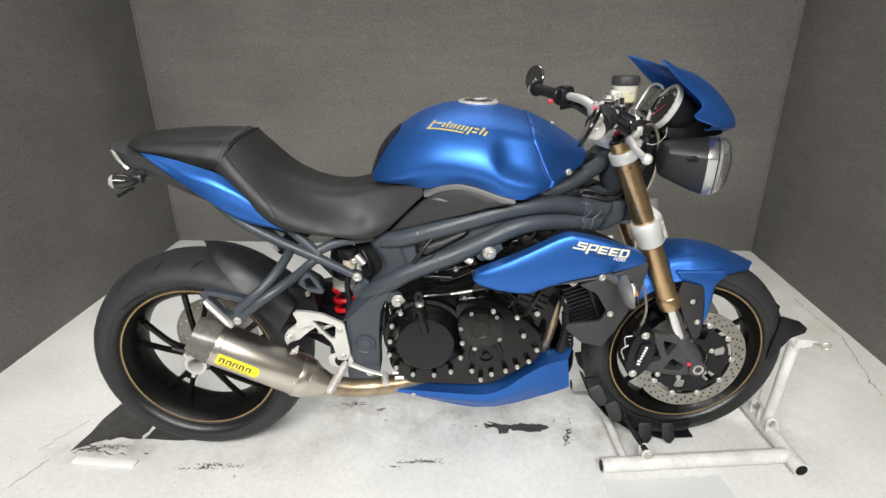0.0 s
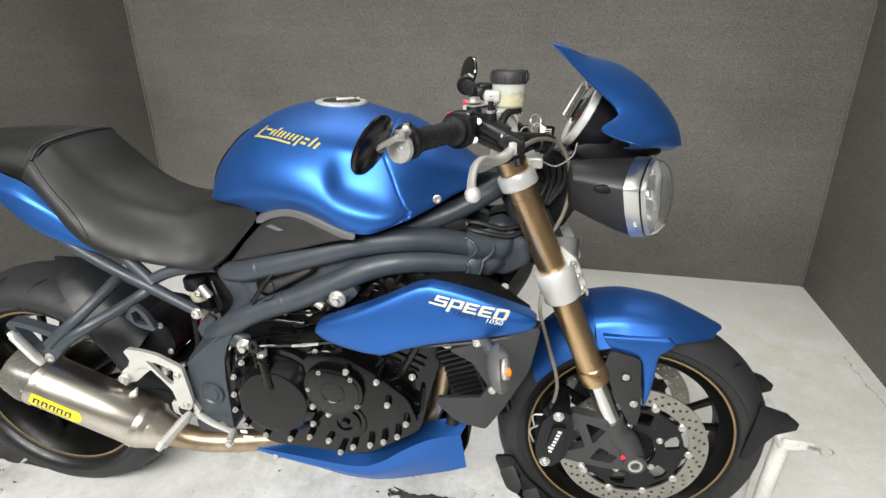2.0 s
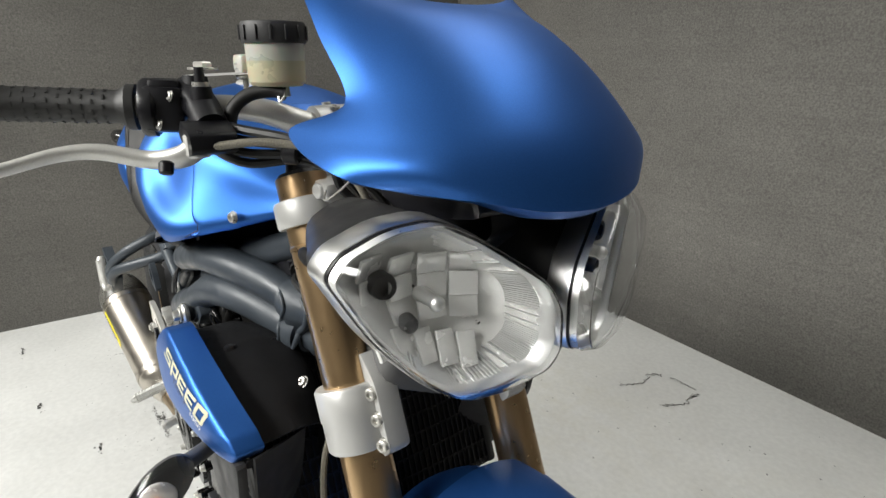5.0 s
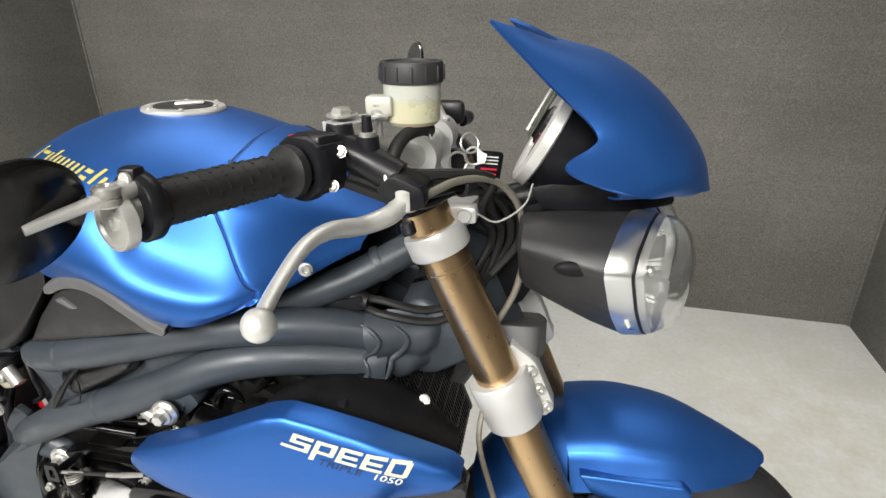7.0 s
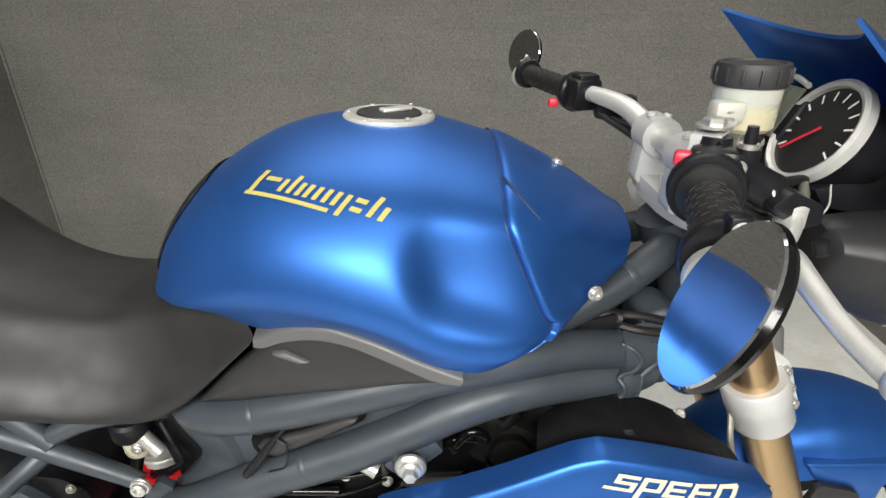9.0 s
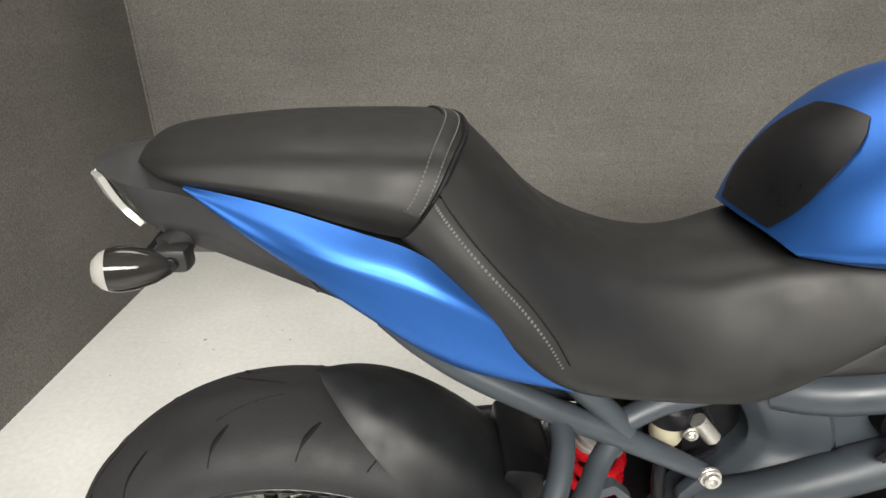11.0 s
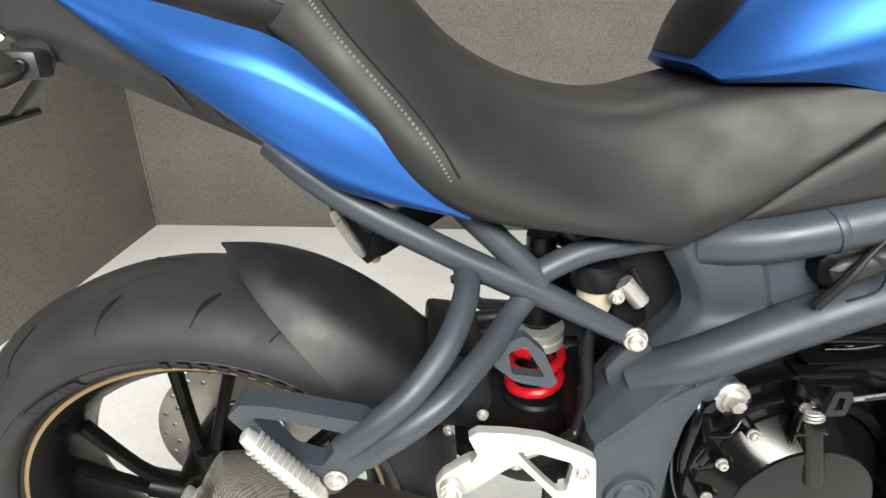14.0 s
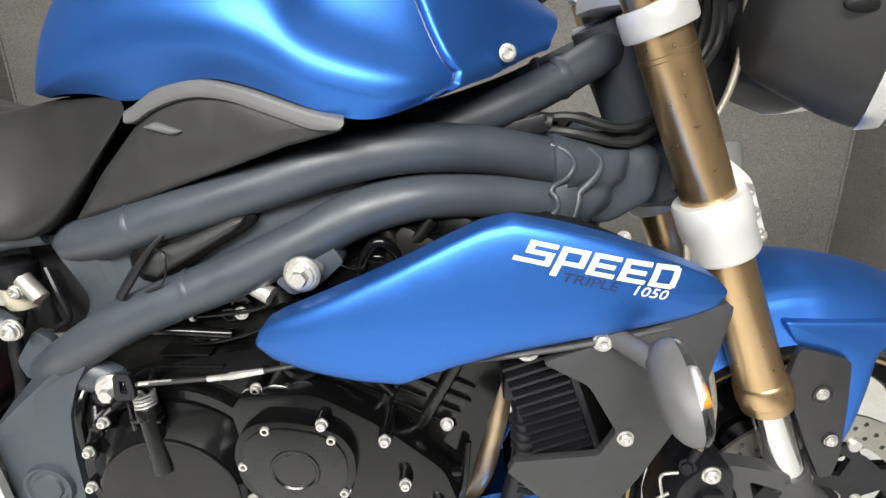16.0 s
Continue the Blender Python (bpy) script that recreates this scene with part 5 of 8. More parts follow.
both("frame_tube", lambda: tube([(0.94, -0.10, 0.812), (0.979, -0.095, 0.822), (1.052, -0.075, 0.848), (1.122, -0.045, 0.882), (1.150, -0.02, 0.895)], 0.0205, 18, 5), FRAME, BIKE, "dark grey frame tube")


def head_casting():
    """The cast lug that swallows both tubes: its skin rises over each tube and steps down towards the steering head."""
    rows = []
    for x, grow, yc in ((1.078, 0.0, 0.090), (1.081, 0.006, 0.089), (1.092, 0.0075, 0.086), (1.104, 0.0070, 0.081), (1.112, 0.0020, 0.077), (1.130, 0.0015, 0.070), (1.142, 0.0060, 0.064), (1.152, 0.0060, 0.058), (1.160, 0.0, 0.050), (1.190, -0.006, 0.040)):
        ring = []
        tz = (0.781 - 0.25 * (x - 1.09), 0.741 - 0.10 * (x - 1.09))
        for z in np.linspace(0.812, 0.706, 29):
            r = 0.0240 + grow
            f = [math.sqrt(max(r * r - (z - c) ** 2, 0)) for c in tz]
            soft = 0.012 * math.exp(-((z - sum(tz) / 2) / 0.012) ** 2)
            ring.append([x - 0.10 * abs(z - 0.764) + 0.5 * (z - 0.764) * (x > 1.11), -(yc + max(max(f), soft)), z])
        rows.append(ring)
    return grid_bm(np.array(rows), thick=0.004)


both("frame_lug", head_casting, FRAME, BIKE, "dark grey cast lug at the steering head")
both("lug_ridge", lambda: tube([(1.0736, -0.1070, 0.8024), (1.0890, -0.1125, 0.7957), (1.0968, -0.1140, 0.7834), (1.0905, -0.1150, 0.7707), (1.0805, -0.1115, 0.7628), (1.0755, -0.1120, 0.7562), (1.0804, -0.1172, 0.7498), (1.0812, -0.1178, 0.7381), (1.070, -0.1165, 0.7270)], 0.0032, 10, 6), FRAME, BIKE, "raised edge of the cast lug")
both("lug_ridge", lambda: tube([(1.1125, -0.0970, 0.7980), (1.1255, -0.0972, 0.7865), (1.1268, -0.0975, 0.7745), (1.1170, -0.0968, 0.7606), (1.1065, -0.0995, 0.7511), (1.1058, -0.1030, 0.7436), (1.1005, -0.1080, 0.7278)], [0.0025, 0.0034, 0.0042, 0.0048, 0.0046, 0.0042, 0.0035], 10, 6), FRAME, BIKE, "broad ridge of the cast lug")
both("tube_collar", lambda: lathe([(0.0200, -0.006), (0.0225, -0.005), (0.0235, 0.0), (0.0225, 0.005), (0.0200, 0.006)], (1.086, -0.0595, 0.8645), (0.86, 0.34, 0.41), 24), FRAME, BIKE)
both("frame_gusset", lambda: pillow([(1.110, 0.812), (1.140, 0.822), (1.205, 0.785), (1.200, 0.735), (1.15, 0.705), (1.095, 0.715)], ((1.12, 0.766), (1.165, 0.766)), -0.058, 0.014, 6, back=0.05), FRAME, BIKE)
both("weld_bead", lambda: pieces(lathe([(0.0235, -0.004), (0.0245, 0), (0.0235, 0.004)], (0.655, -0.1315, 0.728), (0.94, 0, 0.31), 24), lathe([(0.024, -0.004), (0.0250, 0), (0.024, 0.004)], (0.712, -0.147, 0.664), (0.91, 0, 0.41), 24)), FRAME, BIKE, "weld bead round a frame tube")
both("frame_web", lambda: skin([[(0.600, -0.118, 0.700), (0.70, -0.128, 0.742), (0.80, -0.134, 0.774), (0.90, -0.134, 0.798)], [(0.618, -0.120, 0.668), (0.70, -0.132, 0.700), (0.80, -0.140, 0.736), (0.90, -0.138, 0.775)], [(0.630, -0.126, 0.628), (0.70, -0.134, 0.660), (0.80, -0.138, 0.703), (0.90, -0.136, 0.748)]], 20, 10, False, thick=0.006), FRAME, BIKE)
SLOT = [(0.646, 0.699), (0.652, 0.706), (0.713, 0.728), (0.766, 0.751), (0.780, 0.750), (0.785, 0.742), (0.780, 0.733), (0.770, 0.726), (0.672, 0.670), (0.655, 0.673), (0.647, 0.684)]
# Black backing stands for the shadow gap round the insert.
both("slot_shade", lambda: pillow(SLOT, ((0.672, 0.690), (0.768, 0.739)), -0.1425, 0.004, 3, back=0.02, lean=lambda x, z: -0.06 * (x - 0.66)), SHADEBLACK, BIKE, "black backing that stands for the shadow gap round the frame insert")
both("frame_insert", lambda: pillow([(0.654, 0.692), (0.662, 0.702), (0.713, 0.720), (0.764, 0.743), (0.776, 0.744), (0.774, 0.738), (0.764, 0.729), (0.676, 0.678), (0.660, 0.681)], ((0.690, 0.697), (0.772, 0.740)), -0.1465, 0.008, 3, 0.1, back=0.012, lean=lambda x, z: -0.06 * (x - 0.66)), PLASTIC, BIKE, "black ridged insert between the frame tubes")
part("cable_tie", join(tube([(0.640, -0.160, 0.661), (0.660, -0.160, 0.688), (0.68, -0.156, 0.714), (0.705, -0.150, 0.737)], [0.005, 0.005, 0.003, 0.0015], 8, 4), tube([(0.682, -0.156, 0.712), (0.694, -0.162, 0.705), (0.690, -0.165, 0.680), (0.668, -0.162, 0.668)], 0.0012, 6, 5)), MATTBLACK, BIKE, "black cable tie")
both("pivot_cap", lambda: lathe([(0, 0.006), (0.016, 0.006), (0.018, 0.003), (0.022, 0.003), (0.025, 0.006), (0.028, 0.006), (0.030, 0.0)], (0.502, -0.150, 0.417), (0, -1, 0), 36), FRAME, BIKE)
both("engine_mount", lambda: join(tube([(0.825, -0.145, 0.688), (0.832, -0.170, 0.697)], [0.024, 0.018], 16, 1, False), slab([(0.80, 0.68), (0.86, 0.715), (0.87, 0.70), (0.84, 0.672), (0.815, 0.665)], -0.165, -0.14, 0.003)), FRAME, BIKE)
both("mount_bolt", lambda: join(disc((0.833, -0.176, 0.694), (0, -1, 0), 0.0175, 0.010, 0.3, 28), bolt((0.833, -0.186, 0.694), (0, -1, 0), 0.0085, 0.012, True)), BOLT, BIKE, "large zinc engine mount bolt")
both("mount_bolt", lambda: join(disc((0.597, -0.138, 0.542), (0, -1, 0), 0.0195, 0.008, 0.3, 28), bolt((0.597, -0.146, 0.542), (0, -1, 0), 0.009, 0.012, True)), BOLT, BIKE, "large zinc engine mount bolt")
both("frame_boss", lambda: join(tube([(0.55, -0.12, 0.56), (0.597, -0.122, 0.542)], [0.03, 0.02], 14, 1, False), tube([(0.597, -0.11, 0.542), (0.597, -0.139, 0.542)], 0.018, 14, 1, False)), FRAME, BIKE)
part("plate_bolt", bolt((0.51, -0.150, 0.325), (0, -1, 0), 0.008, 0.006, True), BOLT, BIKE)


# rear frame
RAIL = [(0.14, -0.092, 0.803), (0.175, -0.104, 0.778), (0.222, -0.112, 0.747), (0.283, -0.117, 0.714), (0.323, -0.118, 0.693), (0.396, -0.119, 0.657), (0.487, -0.119, 0.607)]
both("subframe_rail", lambda: tube(RAIL, [0.012, 0.0135, 0.0135, 0.0135, 0.0135, 0.0135, 0.011], 16, 5), FRAME, BIKE, "dark grey subframe tube")
both("subframe_strut", lambda: tube([(0.300, -0.100, 0.758), (0.334, -0.109, 0.727), (0.377, -0.114, 0.685), (0.392, -0.116, 0.668)], 0.0135, 14, 4), FRAME, BIKE)
both("subframe_strut", lambda: tube([(0.378, -0.116, 0.668), (0.394, -0.112, 0.680), (0.435, -0.106, 0.697), (0.478, -0.103, 0.705), (0.535, -0.100, 0.712)], 0.013, 14, 4), FRAME, BIKE)
both("subframe_bolt", lambda: join(disc((0.490, -0.126, 0.609), (0, -1, 0), 0.0125, 0.004, n=24), bolt((0.490, -0.130, 0.609), (0, -1, 0), 0.0095, 0.008)), BOLT, BIKE)
part("peg_hanger", tube([(0.318, -0.112, 0.688), (0.316, -0.148, 0.676), (0.298, -0.190, 0.652), (0.268, -0.217, 0.622), (0.236, -0.226, 0.596), (0.205, -0.226, 0.570)], 0.0122, 16, 6), FRAME, BIKE, "dark grey bent hanger tube")
part("peg_hanger", tube([(0.386, -0.112, 0.660), (0.362, -0.134, 0.644), (0.338, -0.168, 0.631), (0.298, -0.210, 0.612), (0.264, -0.226, 0.592), (0.225, -0.226, 0.562)], 0.0122, 16, 6), FRAME, BIKE, "dark grey bent hanger tube")
part("peg_hanger", join(slab([(0.200, 0.598), (0.230, 0.620), (0.277, 0.654), (0.318, 0.669), (0.366, 0.674), (0.350, 0.640), (0.305, 0.611), (0.262, 0.581), (0.214, 0.549), (0.190, 0.545)], 0.212, 0.240, 0.009), tube([(0.345, 0.110, 0.690), (0.338, 0.170, 0.678), (0.325, 0.226, 0.652)], 0.0150, 16, 5)), MATTBLACK, BIKE, "black cast pillion peg hanger")
part("peg_bracket", plate_holes([(0.114, 0.610), (0.126, 0.622), (0.152, 0.619), (0.226, 0.600), (0.252, 0.574), (0.212, 0.535), (0.196, 0.520), (0.172, 0.518), (0.152, 0.556)], [[(0.133, 0.609), (0.160, 0.604), (0.212, 0.588), (0.186, 0.552), (0.162, 0.562)]], -0.228, -0.206, 0.2), FRAME, BIKE, "dark grey pillion peg bracket")
part("peg_bracket", plate_holes([(0.129, 0.636), (0.138, 0.644), (0.231, 0.616), (0.252, 0.600), (0.226, 0.565), (0.186, 0.529), (0.169, 0.548)], [[(0.152, 0.625), (0.208, 0.607), (0.192, 0.578)]], 0.222, 0.246, 0.15), MATTBLACK, BIKE, "black pillion peg bracket")
part("heel_loop", plate_holes([(0.340, 0.606), (0.352, 0.628), (0.370, 0.637), (0.390, 0.618), (0.406, 0.582), (0.398, 0.576), (0.365, 0.584)], [[(0.356, 0.618), (0.372, 0.625), (0.394, 0.588), (0.360, 0.594)]], -0.160, -0.148, 0.2), FRAME, BIKE)
part("heel_loop", plate_holes([(0.318, 0.520), (0.330, 0.528), (0.366, 0.527), (0.462, 0.478), (0.455, 0.455), (0.440, 0.453), (0.362, 0.466)], [[(0.345, 0.515), (0.372, 0.512), (0.430, 0.482), (0.42, 0.475), (0.368, 0.480)]], 0.175, 0.190, 0.2), FRAME, BIKE)


def ridged_peg(p0, p1, w, t, n):
    p0, p1 = Vector(p0), Vector(p1)
    d = p1 - p0
    out = [tube([list(p0), list(p0 + d * 0.15), list(p0 + d * 0.9), list(p1)], [w * 0.7, w, w * 0.9, w * 0.4], 10, 3, flat=t)]
    for k in range(n):
        c = p0 + d * (0.15 + 0.75 * k / n)
        out.append(tube([list(c), list(c + d * (0.45 / n))], w * 1.18, 8, 1, False, flat=t))
    return out


part("pillion_peg", ridged_peg((0.188, -0.240, 0.528), (0.128, -0.236, 0.600), 0.0105, 0.7, 12), ALU, BIKE, "ribbed aluminium pillion foot peg")
part("pillion_peg", ridged_peg((0.180, 0.222, 0.545), (0.136, 0.222, 0.622), 0.0115, 0.7, 10), ALU, BIKE, "ribbed aluminium pillion foot peg")
both("peg_pin", lambda: bolt((0.197, -0.229, 0.538), (0, -1, 0), 0.0085, 0.005), BOLT, BIKE)

# hugger, swingarm and shock
part("hugger_front", slab([(0.280, 0.545), (0.318, 0.540), (0.350, 0.518), (0.360, 0.47), (0.34, 0.43), (0.27, 0.44)], -0.052, 0.080, 0.016), MATTBLACK, BIKE, "matt black inner mudguard")
part("hugger_bolt", pieces(bolt((0.335, -0.057, 0.525), (0, -1, 0.2), 0.006, 0.005), bolt((0.347, -0.057, 0.455), (0, -1, 0.1), 0.006, 0.005), bolt((0.305, -0.06, 0.435), (0, -1, 0.1), 0.006, 0.005)), BOLT, BIKE)
part("swingarm", join(grid_bm(np.array([[[x + 0.0 * w, y + hw * math.cos(w), z + hh * math.sin(w)] for w in np.linspace(0, 2 * math.pi, 20, endpoint=False)] for x, y, z, hw, hh in ((0.50, 0.10, 0.42, 0.05, 0.055), (0.40, 0.125, 0.43, 0.042, 0.065), (0.25, 0.150, 0.41, 0.032, 0.055), (0.10, 0.155, 0.36, 0.030, 0.048), (0.0, 0.150, 0.322, 0.030, 0.058), (-0.05, 0.150, 0.318, 0.02, 0.03))]), True, True),
     tube([(0.50, -0.12, 0.42), (0.50, 0.12, 0.42)], 0.045, 20, 1, False), slab([(0.30, 0.41), (0.50, 0.42), (0.49, 0.36), (0.40, 0.35)], -0.07, 0.11, 0.015)), MATTBLACK, BIKE, "black single-sided swingarm")
part("rear_caliper", join(block(0.095, 0.165, 0.055, 0.105, 0.215, 0.285, 0.012), tube([(0.15, 0.085, 0.285), (0.19, 0.085, 0.35), (0.25, 0.09, 0.40)], 0.006, 8, 4)), MATTBLACK, BIKE)
part("drive_chain", join(tube([(-0.06, 0.128, 0.40), (0.0, 0.128, 0.415), (0.25, 0.128, 0.455), (0.45, 0.125, 0.47)], 0.009, 8, 5, flat=0.7), tube([(-0.055, 0.128, 0.25), (0.0, 0.128, 0.232), (0.25, 0.128, 0.33), (0.45, 0.125, 0.37)], 0.009, 8, 5, flat=0.7), lathe([(0.062, -0.004), (0.088, -0.004), (0.088, 0.004), (0.062, 0.004)], (0, 0.128, RZ), (0, 1, 0), 40)), MATTBLACK, BIKE, "black drive chain and sprocket")
shock = part("shock_absorber", join(tube([(0.430, 0.03, 0.36), (0.424, 0.03, 0.66)], 0.019, 18, 1, False), lathe([(0.0, 0), (0.020, 0.0), (0.034, 0.012), (0.038, 0.045), (0.034, 0.075), (0.028, 0.10), (0.0, 0.10)], (0.426, 0.03, 0.535), (-0.02, 0, 1), 20)), MATTBLACK, BIKE, "rear shock with red spring and black boot")
part("spring", spring((0.430, 0.03, 0.390), (0.427, 0.03, 0.505), 0.035, 0.0075, 3.6), RED, shock, "red coil spring")
part("spring_seat", lathe([(0.0, 0.0), (0.040, 0.0), (0.046, 0.006), (0.046, 0.066), (0.042, 0.070), (0.020, 0.068)], (0.431, 0.03, 0.355), (-0.02, 0, 1), 28), MATTBLACK, shock, "black lower spring seat")
part("preload_ring", join(lathe([(0.020, 0), (0.036, 0), (0.036, 0.010), (0.033, 0.012), (0.036, 0.016), (0.036, 0.026), (0.020, 0.028)], (0.427, 0.03, 0.505), (-0.02, 0, 1), 28)), ALU, shock, "grey preload ring")
pot = part("rear_reservoir", lathe([(0, 0), (0.017, 0), (0.019, 0.006), (0.019, 0.034), (0, 0.034)], (0.463, -0.070, 0.612), (0, 0, 1), 24), CREAM, BIKE, "cream brake fluid pot with black lid")
part("pot_lid", lathe([(0, 0.030), (0.024, 0.030), (0.026, 0.034), (0.026, 0.054), (0.022, 0.058), (0, 0.058)], (0.461, -0.070, 0.612), (0, 0, 1), 24), MATTBLACK, pot)
part("pot_bolt", bolt((0.478, -0.095, 0.640), (0, -1, 0), 0.007, 0.006), BOLT, pot)
part("rear_hose", pieces(tube([(0.50, -0.07, 0.66), (0.515, -0.08, 0.63), (0.52, -0.08, 0.60), (0.50, -0.08, 0.585)], 0.004, 8, 5), tube([(0.463, -0.075, 0.615), (0.455, -0.09, 0.57), (0.458, -0.10, 0.52), (0.448, -0.11, 0.475), (0.43, -0.12, 0.468)], 0.008, 10, 5)), MATTBLACK, BIKE, "black rubber hoses")
part("hose_union", pieces(tube([(0.38, -0.125, 0.452), (0.43, -0.122, 0.470)], 0.0055, 10, 1, False), disc((0.378, -0.125, 0.44), (0, 0, 1), 0.0095, 0.024, 0.2, 16), tube([(0.485, -0.09, 0.655), (0.505, -0.095, 0.632)], 0.010, 10, 1, False)), BOLT, BIKE)

# rider foot rest
part("heel_plate", plate_holes([(0.319, 0.523), (0.329, 0.530), (0.362, 0.527), (0.396, 0.520), (0.440, 0.497), (0.452, 0.489), (0.462, 0.400), (0.450, 0.376), (0.426, 0.380), (0.417, 0.429), (0.393, 0.460), (0.371, 0.486), (0.352, 0.484), (0.334, 0.475), (0.322, 0.487), (0.329, 0.500)], [[(0.368, 0.503), (0.392, 0.499), (0.430, 0.484), (0.425, 0.446), (0.415, 0.446), (0.401, 0.461), (0.384, 0.482)]], -0.168, -0.158, 0.2), ALU, BIKE, "brushed aluminium heel plate")
part("rest_hanger", join(slab([(0.325, 0.486), (0.294, 0.463), (0.286, 0.448), (0.290, 0.420), (0.304, 0.432), (0.326, 0.438), (0.350, 0.460), (0.376, 0.478)], -0.158, -0.146, 0.003), disc((0.302, -0.158, 0.449), (0, -1, 0), 0.012, 0.012, 0.2, 18), slab([(0.40, 0.39), (0.455, 0.40), (0.47, 0.365), (0.43, 0.345), (0.40, 0.36)], -0.160, -0.13, 0.004)), ALU, BIKE)
part("heel_bolt", pieces(bolt((0.439, -0.168, 0.472), (0, -1, 0), 0.007, 0.006), bolt((0.444, -0.168, 0.392), (0, -1, 0), 0.007, 0.006), bolt((0.302, -0.170, 0.449), (0, -1, 0), 0.008, 0.006, True)), BOLT, BIKE)
part("rider_peg", ridged_peg((0.448, -0.165, 0.368), (0.412, -0.250, 0.330), 0.0125, 0.8, 10), ALU, BIKE, "ribbed aluminium rider foot peg")
part("brake_pedal", pieces(tube([(0.448, -0.150, 0.358), (0.50, -0.168, 0.346), (0.552, -0.178, 0.336)], [0.010, 0.008, 0.007], 10, 5, flat=0.7), *ridged_peg((0.552, -0.170, 0.336), (0.560, -0.215, 0.330), 0.0095, 0.8, 6)), ALU, BIKE, "aluminium brake pedal")
part("pedal_pivot", join(disc((0.435, -0.145, 0.372), (0, -1, 0), 0.018, 0.022, 0.2, 18), tube([(0.415, -0.14, 0.44), (0.412, -0.15, 0.39)], 0.008, 10, 1, False)), MATTBLACK, BIKE)

# silencer details
MUF0, MUF1 = Vector((0.335, -0.1645, 0.321)), Vector((0.105, -0.199, 0.465))
MD = (MUF1 - MUF0).normalized()
for d, w in ((0.022, 0.007), (0.248, 0.006)):
    part("silencer_band", lathe([(0.0575, -w), (0.0590, -w), (0.0596, 0), (0.0590, w), (0.0575, w)], MUF0 + MD * d, MD, 40), TITAN, BIKE, "riveted band")
    part("band_rivet", pieces(*[bolt(MUF0 + MD * d + Vector((0, -math.cos(a), math.sin(a))) * 0.0592, (0, -math.cos(a), math.sin(a)), 0.0028, 0.002) for a in (-0.5, 0.2, 0.9, 1.5)]), BOLT, BIKE)
part("inlet_cone", tube([(0.338, -0.164, 0.320), (0.356, -0.162, 0.309), (0.385, -0.157, 0.296)], [0.056, 0.046, 0.033], 28, 3), TITAN, BIKE)
part("silencer_bracket", join(slab([(0.262, 0.400), (0.30, 0.405), (0.325, 0.425), (0.31, 0.37), (0.28, 0.375)], -0.165, -0.158, 0.002)), ALU, BIKE)
lx = -MD
ly = Vector((0, -0.35, 0.94))
ly = (ly - lx * ly.dot(lx)).normalized()
lz = lx.cross(ly)
LAB = Matrix.Translation(Vector((0.180, -0.2480, 0.414))) @ Matrix(((lx.x, ly.x, lz.x, 0), (lx.y, ly.y, lz.y, 0), (lx.z, ly.z, lz.z, 0), (0, 0, 0, 1)))
muf_tree = surface_of(tube([list(MUF0 + MD * 0.01), list(MUF1)], 0.0575, 40, 1, False))
plate = bmesh.new()
cols = 24
ring = []
for i in range(cols + 1):
    x = -0.062 + 0.124 * i / cols
    e = abs(x) - 0.048
    h = 0.0155 if e <= 0 else math.sqrt(max(0.0155**2 - e**2, 1e-8))
    ring.append([plate.verts.new(LAB @ Vector((x, h * k, 0))) for k in (-1, -0.5, 0, 0.5, 1)])
for i in range(cols):
    for k in range(4):
        plate.faces.new((ring[i][k], ring[i + 1][k], ring[i + 1][k + 1], ring[i][k + 1]))
lab = part("silencer_label", drape(plate, muf_tree, -lz, 0.0012), YELLOW, BIKE, "yellow oval maker's label with dark strokes")
darks = []
for x0 in (-0.044, -0.026, -0.009, 0.008, 0.026):
    darks += [bar(x0, x0 + 0.0036, -0.0055, 0.0085, LAB, 3), bar(x0 + 0.0095, x0 + 0.0131, -0.0055, 0.0085, LAB, 3), bar(x0, x0 + 0.0131, 0.0055, 0.0085, LAB, 3)]
darks.append(bar(-0.040, 0.038, -0.0115, -0.0098, LAB, 10))
part("label_strokes", drape(join(*darks), muf_tree, -lz, 0.0022), DARKTXT, lab)

# side lettering on the scoop
def on_scoop(x, z, wide):
    """Where a word starts on the panel; wide stretches its letters."""
    return Matrix.Translation((x, -0.30, z)) @ Matrix.Rotation(radians(12.5), 4, "Y") @ Matrix.Rotation(radians(90), 4, "X") @ Matrix.Diagonal((wide, 1, 1, 1))


SPEED = [
    (0, [(0, 1, 0.80, 1), (0, 1, 0.42, 0.62), (-0.30, 1, 0, 0.20), (0, 0.24, 0.42, 1), (0.76, 1, 0, 0.62)]),
    (1.14, [(0, 0.24, -0.35, 1), (0, 1, 0.80, 1), (0, 1, 0.20, 0.40), (0.76, 1, 0.20, 1)]),
    (2.28, [(0, 0.24, 0, 1), (0, 1, 0.80, 1), (0, 0.9, 0.40, 0.60), (0, 1, 0, 0.20)]),
    (3.42, [(0, 0.24, 0, 1), (0, 1, 0.80, 1), (0, 0.9, 0.40, 0.60), (0, 1, 0, 0.20)]),
    (4.56, [(0, 0.24, 0, 1), (0, 0.9, 0.80, 1), (0, 0.9, 0, 0.20), (0.76, 1, 0.08, 0.92)]),
]
WORD = on_scoop(1.030, 0.7290, 1.0) @ shear
letters = [join(*[bar((x + a) * 0.0236, (x + b) * 0.0236, c * 0.0185, d * 0.0185, WORD, 5) for a, b, c, d in bars]) for x, bars in SPEED]
part("letter", [drape(b, SCOOP_TREE, (0, 1, 0), 0.0009) for b in letters], PALETXT, scoop, "pale angular letter of the word SPEED")
